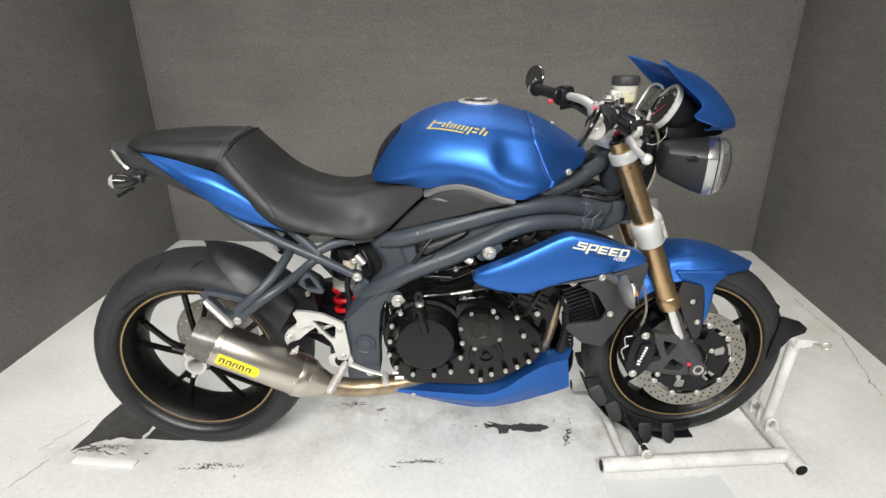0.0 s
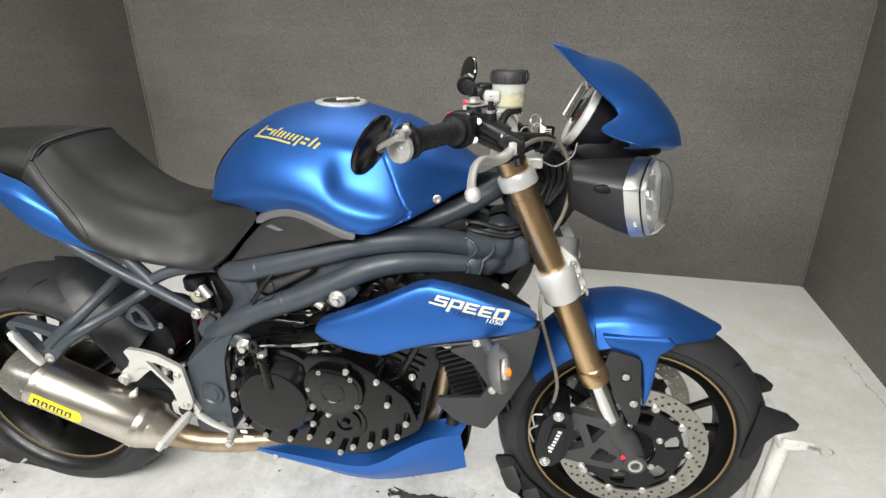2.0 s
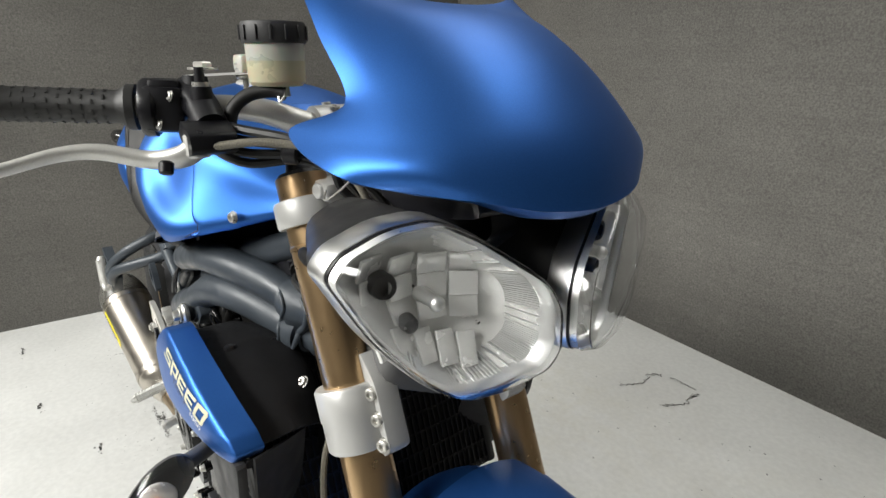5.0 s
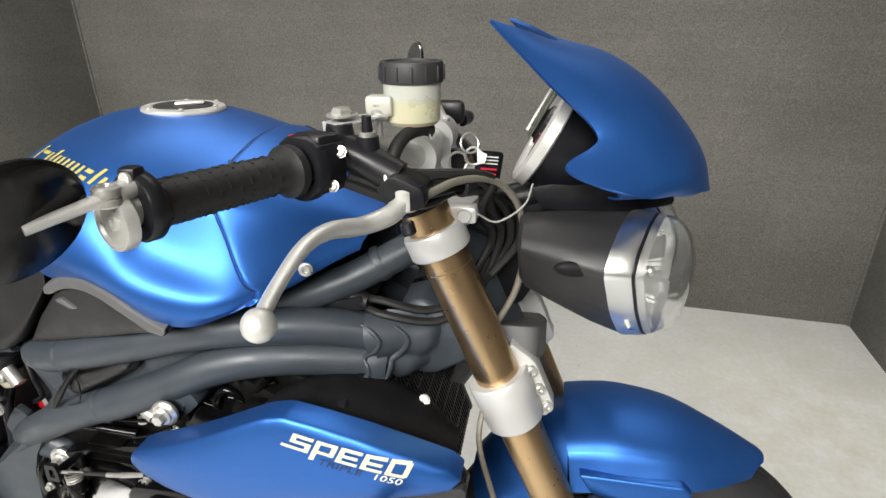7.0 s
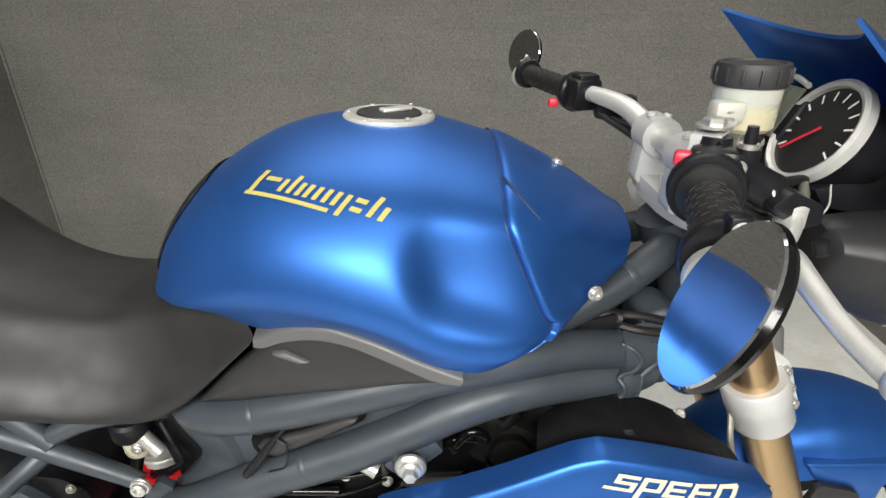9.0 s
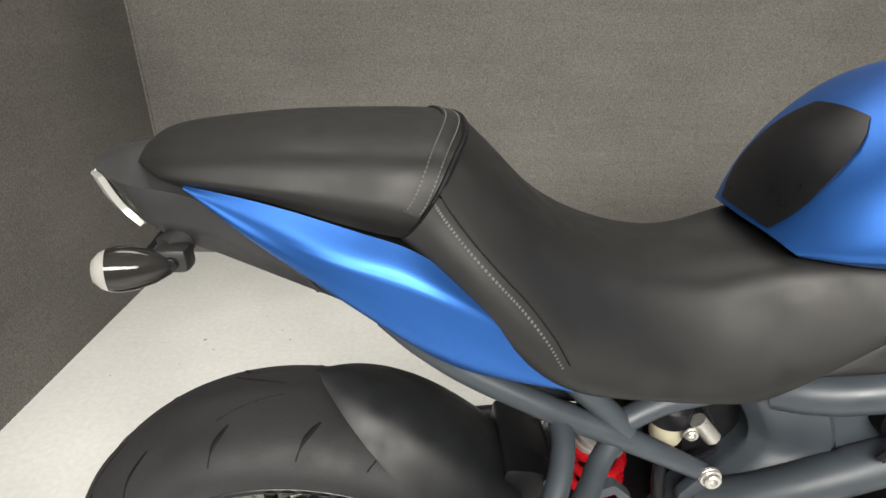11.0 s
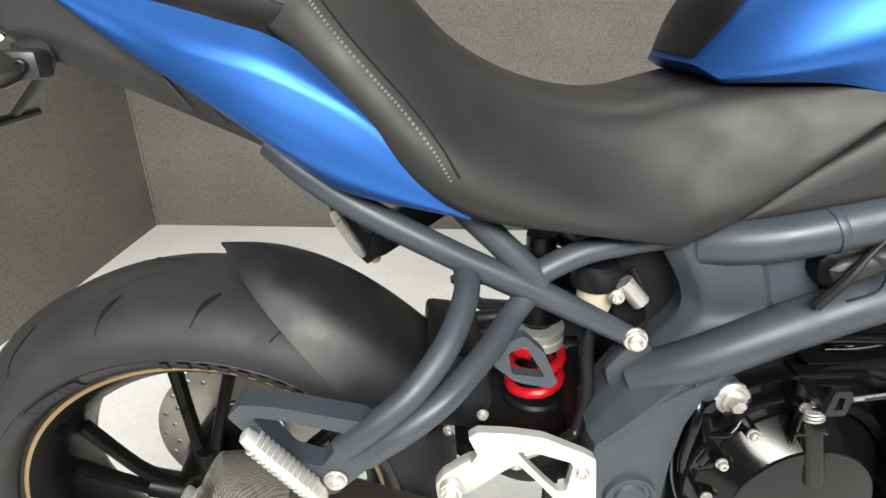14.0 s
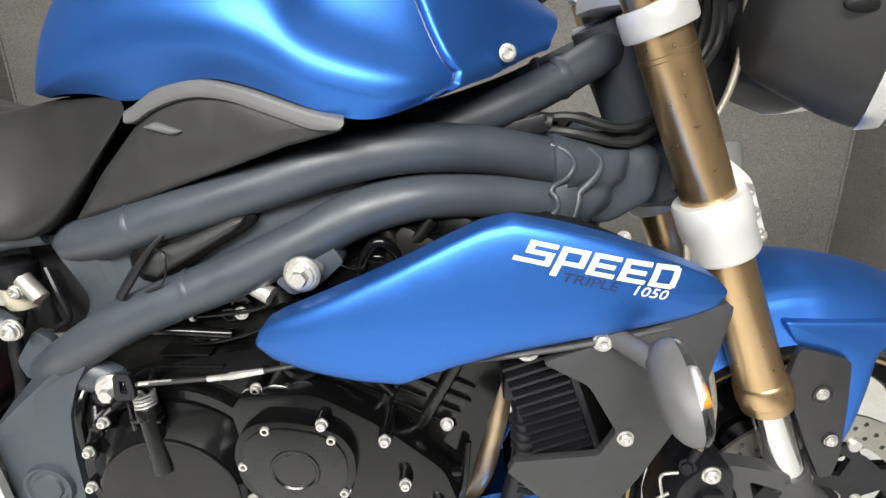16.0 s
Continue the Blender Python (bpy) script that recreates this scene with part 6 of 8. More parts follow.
part("scoop_lettering", drape(lettering("TRIPLE", 0.0115, on_scoop(1.062, 0.7120, 1.45), 0.2), SCOOP_TREE, (0, 1, 0), 0.0009), DARKTXT, scoop, "dark TRIPLE lettering")
part("scoop_lettering", drape(lettering("1050", 0.0120, on_scoop(1.121, 0.6990, 1.35), 0.2), SCOOP_TREE, (0, 1, 0), 0.0009), WHITETXT, scoop, "white 1050 lettering")


# ---- forks, brakes and yokes ----


def along_fork(prof, d, n=32, y=-0.101):
    """Turns (radius, offset) round the fork leg at a distance d below its top."""
    return lathe(prof, Vector((FA[0], y, FA[2])) + Vector(FD) * d, FD, n)


both("fork_cap", lambda: join(along_fork([(0, -0.016), (0.013, -0.016), (0.015, -0.006), (0.024, -0.004), (0.0265, 0.0)], 0.0, 24)), MATTBLACK, BIKE)
both("fork_adjuster", lambda: along_fork([(0, -0.024), (0.006, -0.024), (0.007, -0.016)], 0.0, 12), REDTAG, BIKE, "red fork adjuster")
both("yoke_clamp", lambda: join(along_fork([(0.0275, -0.015), (0.034, -0.015), (0.0355, -0.012), (0.0355, 0.010), (0.034, 0.013), (0.0275, 0.013)], 0.040), block(1.180, 1.212, -0.100, -0.078, 0.938, 0.958, 0.005), disc((1.198, -0.100, 0.949), (0.2, -1, 0), 0.008, 0.005, 0.2, 14)), SILVER, BIKE, "silver upper yoke clamp")
part("upper_yoke", join(slab([(1.135, -0.09), (1.20, -0.09), (1.21, -0.05), (1.19, 0.0), (1.21, 0.05), (1.20, 0.09), (1.135, 0.09), (1.12, 0.04), (1.12, -0.04)], -0.012, 0.012, 0.004, 0.3, Matrix.Translation((0, 0, 0.944)) @ Matrix.Rotation(radians(90), 4, "X")), disc((1.15, 0, 0.955), (0, 0, 1), 0.018, 0.016, 0.2, 6)), SILVER, BIKE, "silver upper yoke")
both("lower_clamp", lambda: join(along_fork([(0.0275, -0.034), (0.036, -0.034), (0.0382, -0.031), (0.0382, 0.000), (0.0370, 0.002), (0.0370, 0.031), (0.035, 0.034), (0.0275, 0.034)], 0.260, 36), slab([(1.252, 0.790), (1.285, 0.765), (1.312, 0.700), (1.300, 0.685), (1.262, 0.740)], -0.095, -0.070, 0.004)), SILVER, BIKE, "silver lower yoke clamp")
both("clamp_bolt", lambda: pieces(*[bolt((1.271 + 0.398 * k * 0.027 + 0.010, -0.0955, 0.752 - 0.917 * k * 0.027), (0.35, -0.9, 0.1), 0.0068, 0.006) for k in range(3)]), BOLT, BIKE, "three clamp bolts")
part("lower_yoke", slab([(1.225, -0.09), (1.285, -0.09), (1.30, 0.0), (1.285, 0.09), (1.225, 0.09)], -0.022, 0.022, 0.008, 0.3, Matrix.Translation((0, 0, 0.745)) @ Matrix.Rotation(radians(90 - 23), 4, "X")), CLOTHGREY, BIKE)
both("dust_ring", lambda: along_fork([(0.0275, -0.022), (0.0305, -0.018), (0.0312, 0.004), (0.0295, 0.006), (0.0295, 0.016), (0.027, 0.018), (0.0215, 0.018)], 0.482), GOLD, BIKE, "gold dust seal ring")
both("fork_ring", lambda: along_fork([(0.0274, -0.003), (0.0285, -0.002), (0.0285, 0.002), (0.0274, 0.003)], 0.075), GOLD, BIKE)
both("axle_casting", lambda: join(tube([fork_at(0.600), fork_at(0.640), (1.422, -0.104, 0.345), (1.440, -0.106, 0.305)], [0.0255, 0.027, 0.027, 0.025], 20, 4), tube([(1.440, -0.078, 0.307), (1.440, -0.130, 0.307)], 0.024, 20, 1, False),
     plate_holes([(1.262, 0.305), (1.30, 0.425), (1.385, 0.408), (1.42, 0.335), (1.44, 0.285), (1.38, 0.283)], [[(1.290, 0.320), (1.312, 0.395), (1.335, 0.335)], [(1.330, 0.400), (1.375, 0.385), (1.35, 0.345)], [(1.345, 0.305), (1.365, 0.34), (1.405, 0.315), (1.39, 0.298)]], -0.122, -0.098, 0.15)), CASTGREY, BIKE, "dark grey cast axle clamp and caliper bracket")
both("axle_end", lambda: lathe([(0.009, 0.0), (0.0155, 0.0), (0.0155, 0.004), (0.010, 0.004), (0.009, -0.006), (0, -0.006)], (1.440, -0.130, 0.307), (0, -1, 0), 24), BOLT, BIKE)
both("axle_mark", lambda: disc((1.415, -0.122, 0.322), (0, -1, 0), 0.0065, 0.006, 0.2, 14), REDTAG, BIKE, "red marked pinch bolt")
both("front_caliper", lambda: join(slab([(1.228, 0.335), (1.240, 0.410), (1.268, 0.440), (1.298, 0.432), (1.306, 0.370), (1.290, 0.315), (1.262, 0.288), (1.236, 0.300)], -0.140, -0.060, 0.010), slab([(1.250, 0.35), (1.262, 0.405), (1.290, 0.405), (1.285, 0.34), (1.268, 0.32)], -0.150, -0.138, 0.004)), MATTBLACK, BIKE, "black radial brake caliper")
both("caliper_bolt", lambda: pieces(bolt((1.272, -0.141, 0.427), (0, -1, 0), 0.009, 0.007), bolt((1.250, -0.141, 0.305), (0, -1, 0), 0.009, 0.007), bolt((1.330, -0.123, 0.288), (0, -1, 0), 0.006, 0.005), tube([(1.225, -0.13, 0.345), (1.215, -0.13, 0.375), (1.232, -0.13, 0.39)], 0.002, 6, 4), tube([(1.225, -0.13, 0.385), (1.22, -0.13, 0.415), (1.24, -0.13, 0.42)], 0.002, 6, 4)), BOLT, BIKE)
CM = Matrix.Translation((1.262, -0.1507, 0.338)) @ Matrix.Rotation(radians(-72), 4, "Y") @ Matrix.Rotation(radians(90), 4, "X")
part("caliper_mark", join(*[bar(0.009 * k, 0.009 * k + 0.0055, 0.0, 0.008 if k != 1 else 0.011, CM, 2) for k in range(7)]), WHITETXT, BIKE, "white strokes of the brake maker's mark")
both("guard_bracket", lambda: join(slab([(1.365, 0.574), (1.415, 0.561), (1.426, 0.554), (1.433, 0.505), (1.438, 0.455), (1.440, 0.425), (1.436, 0.398), (1.422, 0.394), (1.400, 0.435), (1.371, 0.497), (1.358, 0.536)], -0.109, -0.100, 0.003), lathe([(0.0125, -0.002), (0.0125, 0.002), (0.0105, 0.0025), (0.0085, -0.001)], (1.402, -0.109, 0.513), (0, -1, 0), 20), lathe([(0.0105, -0.002), (0.0105, 0.002), (0.009, 0.0025), (0.0075, -0.001)], (1.424, -0.109, 0.450), (0, -1, 0), 20)), PLASTIC, BIKE, "black mudguard bracket")
both("bracket_bolt", lambda: pieces(bolt((1.402, -0.1085, 0.513), (0, -1, 0), 0.006, 0.003), bolt((1.424, -0.1085, 0.450), (0, -1, 0), 0.007, 0.005)), BOLT, BIKE)
part("brake_hose", tube([(1.252, -0.125, 0.430), (1.262, -0.135, 0.470), (1.262, -0.140, 0.520), (1.240, -0.140, 0.600), (1.222, -0.125, 0.660), (1.225, -0.10, 0.70)], 0.0038, 8, 6), BRAID, BIKE, "braided brake hose")
part("hose_fitting", join(tube([(1.252, -0.125, 0.425), (1.258, -0.132, 0.455)], 0.006, 10, 1, False), bolt((1.250, -0.13, 0.428), (-0.5, -0.8, 0.3), 0.007, 0.007, True)), MATTBLACK, BIKE)

# ---- handlebar and controls ----
BAR = [(1.016, -0.372, 1.036), (1.066, -0.239, 1.029), (1.095, -0.180, 1.030), (1.120, -0.125, 1.024), (1.136, -0.080, 1.008), (1.138, -0.040, 1.004)]
part("handlebar", tube(BAR + [(x, -y, z) for x, y, z in reversed(BAR)], [0.011, 0.011, 0.0115, 0.013, 0.0145, 0.0145, 0.0145, 0.0145, 0.013, 0.0115, 0.011, 0.011], 20, 6), ALU, BIKE, "champagne aluminium handlebar")
both("bar_clamp", lambda: join(tube([(1.139, -0.076, 1.004), (1.139, -0.032, 1.004)], 0.0245, 24, 1, False), slab([(1.114, 0.945), (1.118, 0.990), (1.124, 1.022), (1.140, 1.030), (1.156, 1.018), (1.162, 0.985), (1.168, 0.945)], -0.070, -0.038, 0.009), bolt((1.130, -0.055, 1.027), (-0.2, 0, 1), 0.005, 0.004), bolt((1.150, -0.055, 1.025), (0.3, 0, 1), 0.005, 0.004)), SILVER, BIKE, "silver handlebar clamp")
GO, GI = Vector((1.022, -0.360, 1.0355)), Vector((1.070, -0.232, 1.029))
GD = (GI - GO).normalized()


def grip():
    out = [lathe([(0.0, 0), (0.017, 0), (0.0178, 0.004), (0.0165, 0.010), (0.0162, 0.118), (0.019, 0.124), (0.0225, 0.128), (0.0225, 0.136), (0.012, 0.136)], GO, GD, 28)]
    t, a, b = basis(GD)
    for k in range(11):
        for j in range(10):
            w = j * 0.628 + (k % 2) * 0.314
            o = GO + GD * (0.014 + k * 0.0095)
            q = o + (a * math.cos(w) + b * math.sin(w)) * 0.0160
            out.append(block(-0.0009, 0.0009, -0.0026, 0.0026, -0.001, 0.0009, 0, Matrix.Translation(q) @ Matrix(((GD.x, (t.cross(a * math.cos(w) + b * math.sin(w))).x, (a * math.cos(w) + b * math.sin(w)).x, 0), (GD.y, (t.cross(a * math.cos(w) + b * math.sin(w))).y, (a * math.cos(w) + b * math.sin(w)).y, 0), (GD.z, (t.cross(a * math.cos(w) + b * math.sin(w))).z, (a * math.cos(w) + b * math.sin(w)).z, 0), (0, 0, 0, 1)))))
    return join(*out)


both("hand_grip", grip, GRIP, BIKE, "black ribbed rubber grip")
both("bar_end", lambda: join(lathe([(0, -0.006), (0.015, -0.007), (0.0165, -0.009), (0.0188, -0.009), (0.0195, -0.006), (0.0195, -0.001), (0.012, 0.001)], (1.0165, -0.3672, 1.030), GD, 28), bolt((1.0145, -0.3725, 1.030), -GD, 0.005, 0.003)), ALU, BIKE, "aluminium bar end")
both("mirror_clamp", lambda: join(lathe([(0.012, -0.001), (0.0225, -0.001), (0.0240, 0.001), (0.0240, 0.009), (0.0225, 0.011), (0.012, 0.011)], (1.0205, -0.3615, 1.0365), GD, 32), block(-0.007, 0.006, -0.006, 0.006, -0.008, 0.006, 0.003, Matrix.Translation((1.0235, -0.3595, 1.058)))), MATTBLACK, BIKE, "black split clamp ring")
both("mirror_stub", lambda: join(tube([(1.0240, -0.362, 1.0515), (1.0205, -0.374, 1.0500)], 0.0068, 14, 1, False), disc((1.0235, -0.3640, 1.0560), (-0.3, -0.9, 0.1), 0.0052, 0.004, 0.2, 14)), ALU, BIKE, "silver stub of the mirror arm")
JOINT = Vector((1.0185, -0.3780, 1.0430))


def mirror(c, back, side):
    """A round bar-end mirror: dark back, glass towards the rider, jointed arm."""
    c, back = Vector(c), Vector(back).normalized()
    flip = lambda v: Vector((v[0], v[1] * -side, v[2]))
    j = flip(JOINT)
    tip = c + back * 0.008
    way = tip - (j + Vector((0, 0, 0.006)))
    arm = part("mirror_arm", tube([tuple(j + Vector((0, 0, 0.006))), tuple(j + Vector((0, 0, 0.006)) + way * 0.35), tuple(tip)], [0.0072, 0.0058, 0.0050], 14, 4, flat=0.72), ALU, BIKE, "tapered aluminium mirror arm")
    part("arm_joint", lathe([(0, 0), (0.0070, 0), (0.0082, 0.0015), (0.0082, 0.0050), (0.0074, 0.0055), (0.0074, 0.0062), (0.0086, 0.0068), (0.0086, 0.0120), (0.0072, 0.0135), (0.0052, 0.0135), (0.0045, 0.0115), (0, 0.0115)], j, (0, 0, 1), 24), BOLT, arm, "bolted swivel joint")
    shell = part("mirror_shell", lathe([(0.0412, -0.001), (0.042, 0.002), (0.040, 0.005), (0.027, 0.008), (0.0, 0.009)], c, back, 48), ENGINE, BIKE, "round black bar-end mirror")
    part("mirror_glass", lathe([(0, 0), (0.0400, 0.0), (0.0412, -0.001), (0.0404, -0.002), (0, -0.0012)], c, back, 48), MIRRORGLASS, shell)


mirror((0.989, -0.417, 1.0445), (0.80, -0.206, -0.389), -1)
mirror((1.022, 0.412, 1.063), (0.8, 0.5, -0.2), 1)

SW = Matrix.Translation((1.081, -0.208, 1.031)) @ (GD.to_track_quat("X", "Z").to_matrix().to_4x4())
both("switch_housing", lambda: join(block(-0.022, 0.020, -0.022, 0.024, -0.026, 0.020, 0.008, SW), block(-0.014, 0.016, -0.018, 0.016, 0.010, 0.026, 0.005, SW), lathe([(0.012, 0), (0.027, 0), (0.029, 0.003), (0.029, 0.012), (0.026, 0.015), (0.012, 0.015)], GI + GD * 0.004, GD, 28)), MATTBLACK, BIKE, "black throttle and switch housing")
both("housing_screw", lambda: pieces(bolt(SW @ Vector((0.008, -0.022, 0.010)), (0.1, -0.9, 0.3), 0.0045, 0.003), bolt(SW @ Vector((-0.004, -0.022, -0.018)), (0.1, -0.9, 0.3), 0.0045, 0.003)), BOLT, BIKE)
part("kill_switch", block(-0.007, 0.007, 0.014, 0.028, 0.010, 0.022, 0.003, SW), REDTAG, BIKE, "red kill switch")
part("indicator_switch", join(block(-0.030, -0.016, -0.010, 0.004, -0.012, 0.0, 0.003, Matrix.Translation((1.062, 0.215, 1.020)))), REDTAG, BIKE)
part("brake_cylinder", join(tube([(1.083, -0.185, 1.042), (1.112, -0.182, 1.030), (1.150, -0.184, 1.012)], [0.020, 0.017, 0.016], 18, 4), tube([(1.095, -0.181, 1.030), (1.095, -0.181, 1.060)], [0.016, 0.012], 14, 1, False), slab([(1.135, 1.008), (1.150, 1.022), (1.178, 1.010), (1.180, 0.994), (1.160, 0.988)], -0.212, -0.170, 0.006), tube([(1.122, -0.183, 1.030), (1.122, -0.183, 1.050)], [0.011, 0.010], 14, 1, False)), MATTBLACK, BIKE, "dark grey radial brake master cylinder")
part("cylinder_mark", lathe([(0.0035, 0), (0.0035, 0.0006), (0.006, 0.0006), (0.006, 0)], (1.146, -0.1985, 1.016), (0.3, -0.85, 0.45), 20), WHITETXT, BIKE, "white ring mark")
part("bleed_nipple", join(lathe([(0, 0), (0.008, 0), (0.008, 0.006), (0, 0.006)], (1.122, -0.183, 1.048), (0, 0, 1), 14)), BOLT, BIKE)
part("bleed_cap", tube([(1.122, -0.183, 1.050), (1.122, -0.183, 1.068)], [0.0055, 0.0045], 12, 1, False), MATTBLACK, BIKE)
LEV = [(1.160, -0.198, 1.000), (1.150, -0.215, 0.988), (1.131, -0.240, 0.985), (1.117, -0.278, 0.994), (1.110, -0.310, 0.993), (1.109, -0.350, 0.984), (1.113, -0.388, 0.977)]
part("brake_lever", join(tube(LEV, [0.012, 0.0125, 0.0110, 0.0095, 0.0082, 0.0072, 0.0075], 14, 6, flat=0.72), ball((1.115, -0.392, 0.976), 0.0112), disc((1.160, -0.202, 0.988), (0, 0, 1), 0.012, 0.022, 0.2, 18)), ALU, BIKE, "satin silver brake lever")
part("lever_adjuster", pieces(disc((1.168, -0.232, 0.988), (0.3, -0.2, -0.9), 0.0065, 0.012, 0.25, 12), disc((1.148, -0.190, 1.004), (0.2, -0.9, 0.1), 0.009, 0.012, 0.2, 14), bolt((1.160, -0.202, 1.010), (0, 0, 1), 0.005, 0.003)), MATTBLACK, BIKE)
part("clutch_lever", join(tube([(1.150, 0.20, 0.998), (1.155, 0.25, 0.995), (1.135, 0.33, 0.985), (1.112, 0.395, 0.970)], [0.010, 0.009, 0.007, 0.0075], 12, 6, flat=0.75), block(1.095, 1.155, 0.172, 0.198, 0.995, 1.030, 0.008)), MATTBLACK, BIKE, "black clutch lever and perch")

RES = Vector((1.148, -0.115, 1.050))
res = part("fluid_reservoir", join(lathe([(0, 0.024), (0.0281, 0.024), (0.0285, 0.042), (0, 0.042)], RES, (0, 0, 1), 36), block(1.108, 1.135, -0.146, -0.126, 1.062, 1.080, 0.004), tube([(1.162, -0.116, 1.052), (1.164, -0.115, 1.040)], 0.006, 10, 1, False)), FLUID, BIKE, "milky brake fluid reservoir with black lid")
part("fluid", lathe([(0, 0), (0.024, 0), (0.0275, 0.004), (0.0281, 0.024), (0, 0.024)], RES, (0, 0, 1), 36), BRAKEFLUID, res, "yellowed brake fluid showing through")
lid = part("reservoir_lid", lathe([(0, 0.040), (0.0305, 0.040), (0.0315, 0.043), (0.0315, 0.056), (0.030, 0.0595), (0.026, 0.060), (0.025, 0.058), (0, 0.058)], RES, (0, 0, 1), 40), GREYPLASTIC, res, "ribbed dark grey lid")
part("lid_rib", pieces(*[block(0.0305, 0.0332, -0.0012, 0.0012, 0.043, 0.056, 0.0005, Matrix.Translation(RES) @ Matrix.Rotation(k * 2 * math.pi / 14, 4, "Z")) for k in range(14)]), GREYPLASTIC, res)

STRAP = Matrix.Translation((1.108, -0.154, 1.061)) @ Matrix.Rotation(math.atan2(0.044, 0.036), 4, "Z") @ Matrix.Rotation(radians(-3), 4, "Y")
part("reservoir_strap", join(plate_holes([(-0.034, -0.012), (0.020, -0.010), (0.036, -0.014), (0.036, 0.014), (0.020, 0.008), (-0.034, 0.012)], [[(0.000, -0.005), (0.014, -0.004), (0.014, 0.004), (0.000, 0.005)]], -0.0012, 0.0012, 0.25), block(-0.036, -0.0335, -0.0012, 0.018, -0.012, 0.012, 0.0005)), SILVER, BIKE, "bent aluminium reservoir strap").data.transform(STRAP @ Matrix.Rotation(radians(-90), 4, "X"))
part("strap_bolt", pieces(bolt((1.095, -0.172, 1.065), (0, 0, 1), 0.010, 0.008, True), disc((1.120, -0.138, 1.056), (0, 0, 1), 0.0095, 0.012, 0.2, 18), bolt((1.120, -0.138, 1.070), (0, 0, 1), 0.006, 0.007, True), tube([(1.120, -0.138, 1.058), (1.120, -0.138, 1.040)], 0.003, 8, 1, False)), BOLT, BIKE)
part("reservoir_hose", tube([(1.166, -0.115, 1.043), (1.158, -0.125, 1.046), (1.146, -0.145, 1.042), (1.139, -0.160, 1.028), (1.138, -0.166, 1.006)], 0.0068, 12, 6), GRIP, BIKE, "black rubber reservoir hose")
part("hose_clip", tube([(1.164, -0.120, 1.048), (1.168, -0.123, 1.036), (1.171, -0.119, 1.040), (1.168, -0.116, 1.047)], 0.001, 6, 5), BOLT, BIKE)

# cables and looms
part("brake_line", tube([(1.172, -0.198, 0.998), (1.200, -0.150, 1.002), (1.232, -0.105, 0.990), (1.256, -0.082, 0.955), (1.264, -0.075, 0.900), (1.256, -0.078, 0.850), (1.235, -0.082, 0.805)], 0.0040, 10, 7), BRAID, BIKE, "braided steel brake line")
for off, end in ((0.0, (1.215, -0.04, 0.84)), (0.012, (1.200, -0.05, 0.80)), (-0.010, (1.225, -0.06, 0.86)), (0.022, (1.19, -0.06, 0.83))):
    part("cable", tube([(1.105 + off, -0.195 + off, 1.015), (1.160, -0.165, 0.990 + off), (1.205 + off, -0.110, 0.985 + off * 0.5), (1.236 - off, -0.060 - off, 0.950), (1.246 - off, -0.040, 0.900), end], 0.0048, 8, 6), GRIP, BIKE, "black control cable")
part("cable_clip", lathe([(0.010, -0.008), (0.0125, -0.006), (0.0125, 0.006), (0.010, 0.008)], (1.203, -0.128, 0.992), (0.6, 0.7, -0.1), 18), MATTBLACK, BIKE)
part("control_cable", pieces(*[tube([(1.10, 0.19 - o, 1.005), (1.16, 0.14, 0.98 - o), (1.22, 0.08, 0.93), (1.23, 0.05 + o, 0.85), (1.20, 0.05, 0.80)], 0.0048, 8, 6) for o in (0.0, 0.012)]), GRIP, BIKE, "black control cables")
part("wire_loom", pieces(tube([(1.065, -0.075, 0.823), (1.095, -0.088, 0.828), (1.15, -0.080, 0.815), (1.20, -0.055, 0.83), (1.22, -0.03, 0.87)], 0.005, 8, 6), tube([(1.065, -0.080, 0.815), (1.10, -0.095, 0.812), (1.16, -0.080, 0.800), (1.21, -0.050, 0.82)], 0.005, 8, 6), tube([(1.050, -0.078, 0.824), (1.078, -0.084, 0.822)], 0.010, 10, 1, False), tube([(1.20, -0.03, 0.92), (1.235, 0.0, 0.88), (1.24, 0.02, 0.82), (1.22, 0.03, 0.78)], 0.011, 10, 6)), GRIP, BIKE, "black wiring loom")
part("loom_tray", slab([(0.99, 0.812), (1.07, 0.832), (1.075, 0.815), (1.03, 0.803)], -0.092, -0.07, 0.003), MATTBLACK, BIKE)
part("seal_wire", tube([(1.212, -0.100, 0.952), (1.235, -0.112, 0.948), (1.262, -0.105, 0.965), (1.270, -0.09, 0.985)], 0.0011, 6, 6), BOLT, BIKE)

# key and tag
key = part("ignition_key", join(lathe([(0, 0), (0.014, 0), (0.014, 0.018), (0.010, 0.022), (0, 0.022)], (1.176, -0.010, 0.952), (0, 0, 1), 20), block(1.168, 1.184, -0.013, -0.007, 0.972, 1.002, 0.002)), MATTBLACK, BIKE, "ignition key with ring and tag")
part("key_ring", lathe([(0.0115, -0.0007), (0.013, 0), (0.0115, 0.0007), (0.010, 0)], (1.180, -0.030, 0.990), (0.3, -1, 0.2), 24), BOLT, key)
TAG = Matrix.Translation((1.215, -0.030, 0.978)) @ Matrix.Rotation(radians(25), 4, "Z") @ Matrix.Rotation(radians(8), 4, "Y")
tag = part("key_tag", block(-0.016, 0.016, -0.002, 0.002, -0.026, 0.026, 0.004, TAG), MATTBLACK, key, "black key tag with small print")
TM = TAG @ Matrix.Translation((0, -0.0025, 0)) @ Matrix.Rotation(radians(90), 4, "X")
part("tag_print", join(*[bar(-0.010, 0.010, 0.004 - 0.006 * k, 0.0065 - 0.006 * k, TM, 2) for k in range(2)]), REDTAG, key)
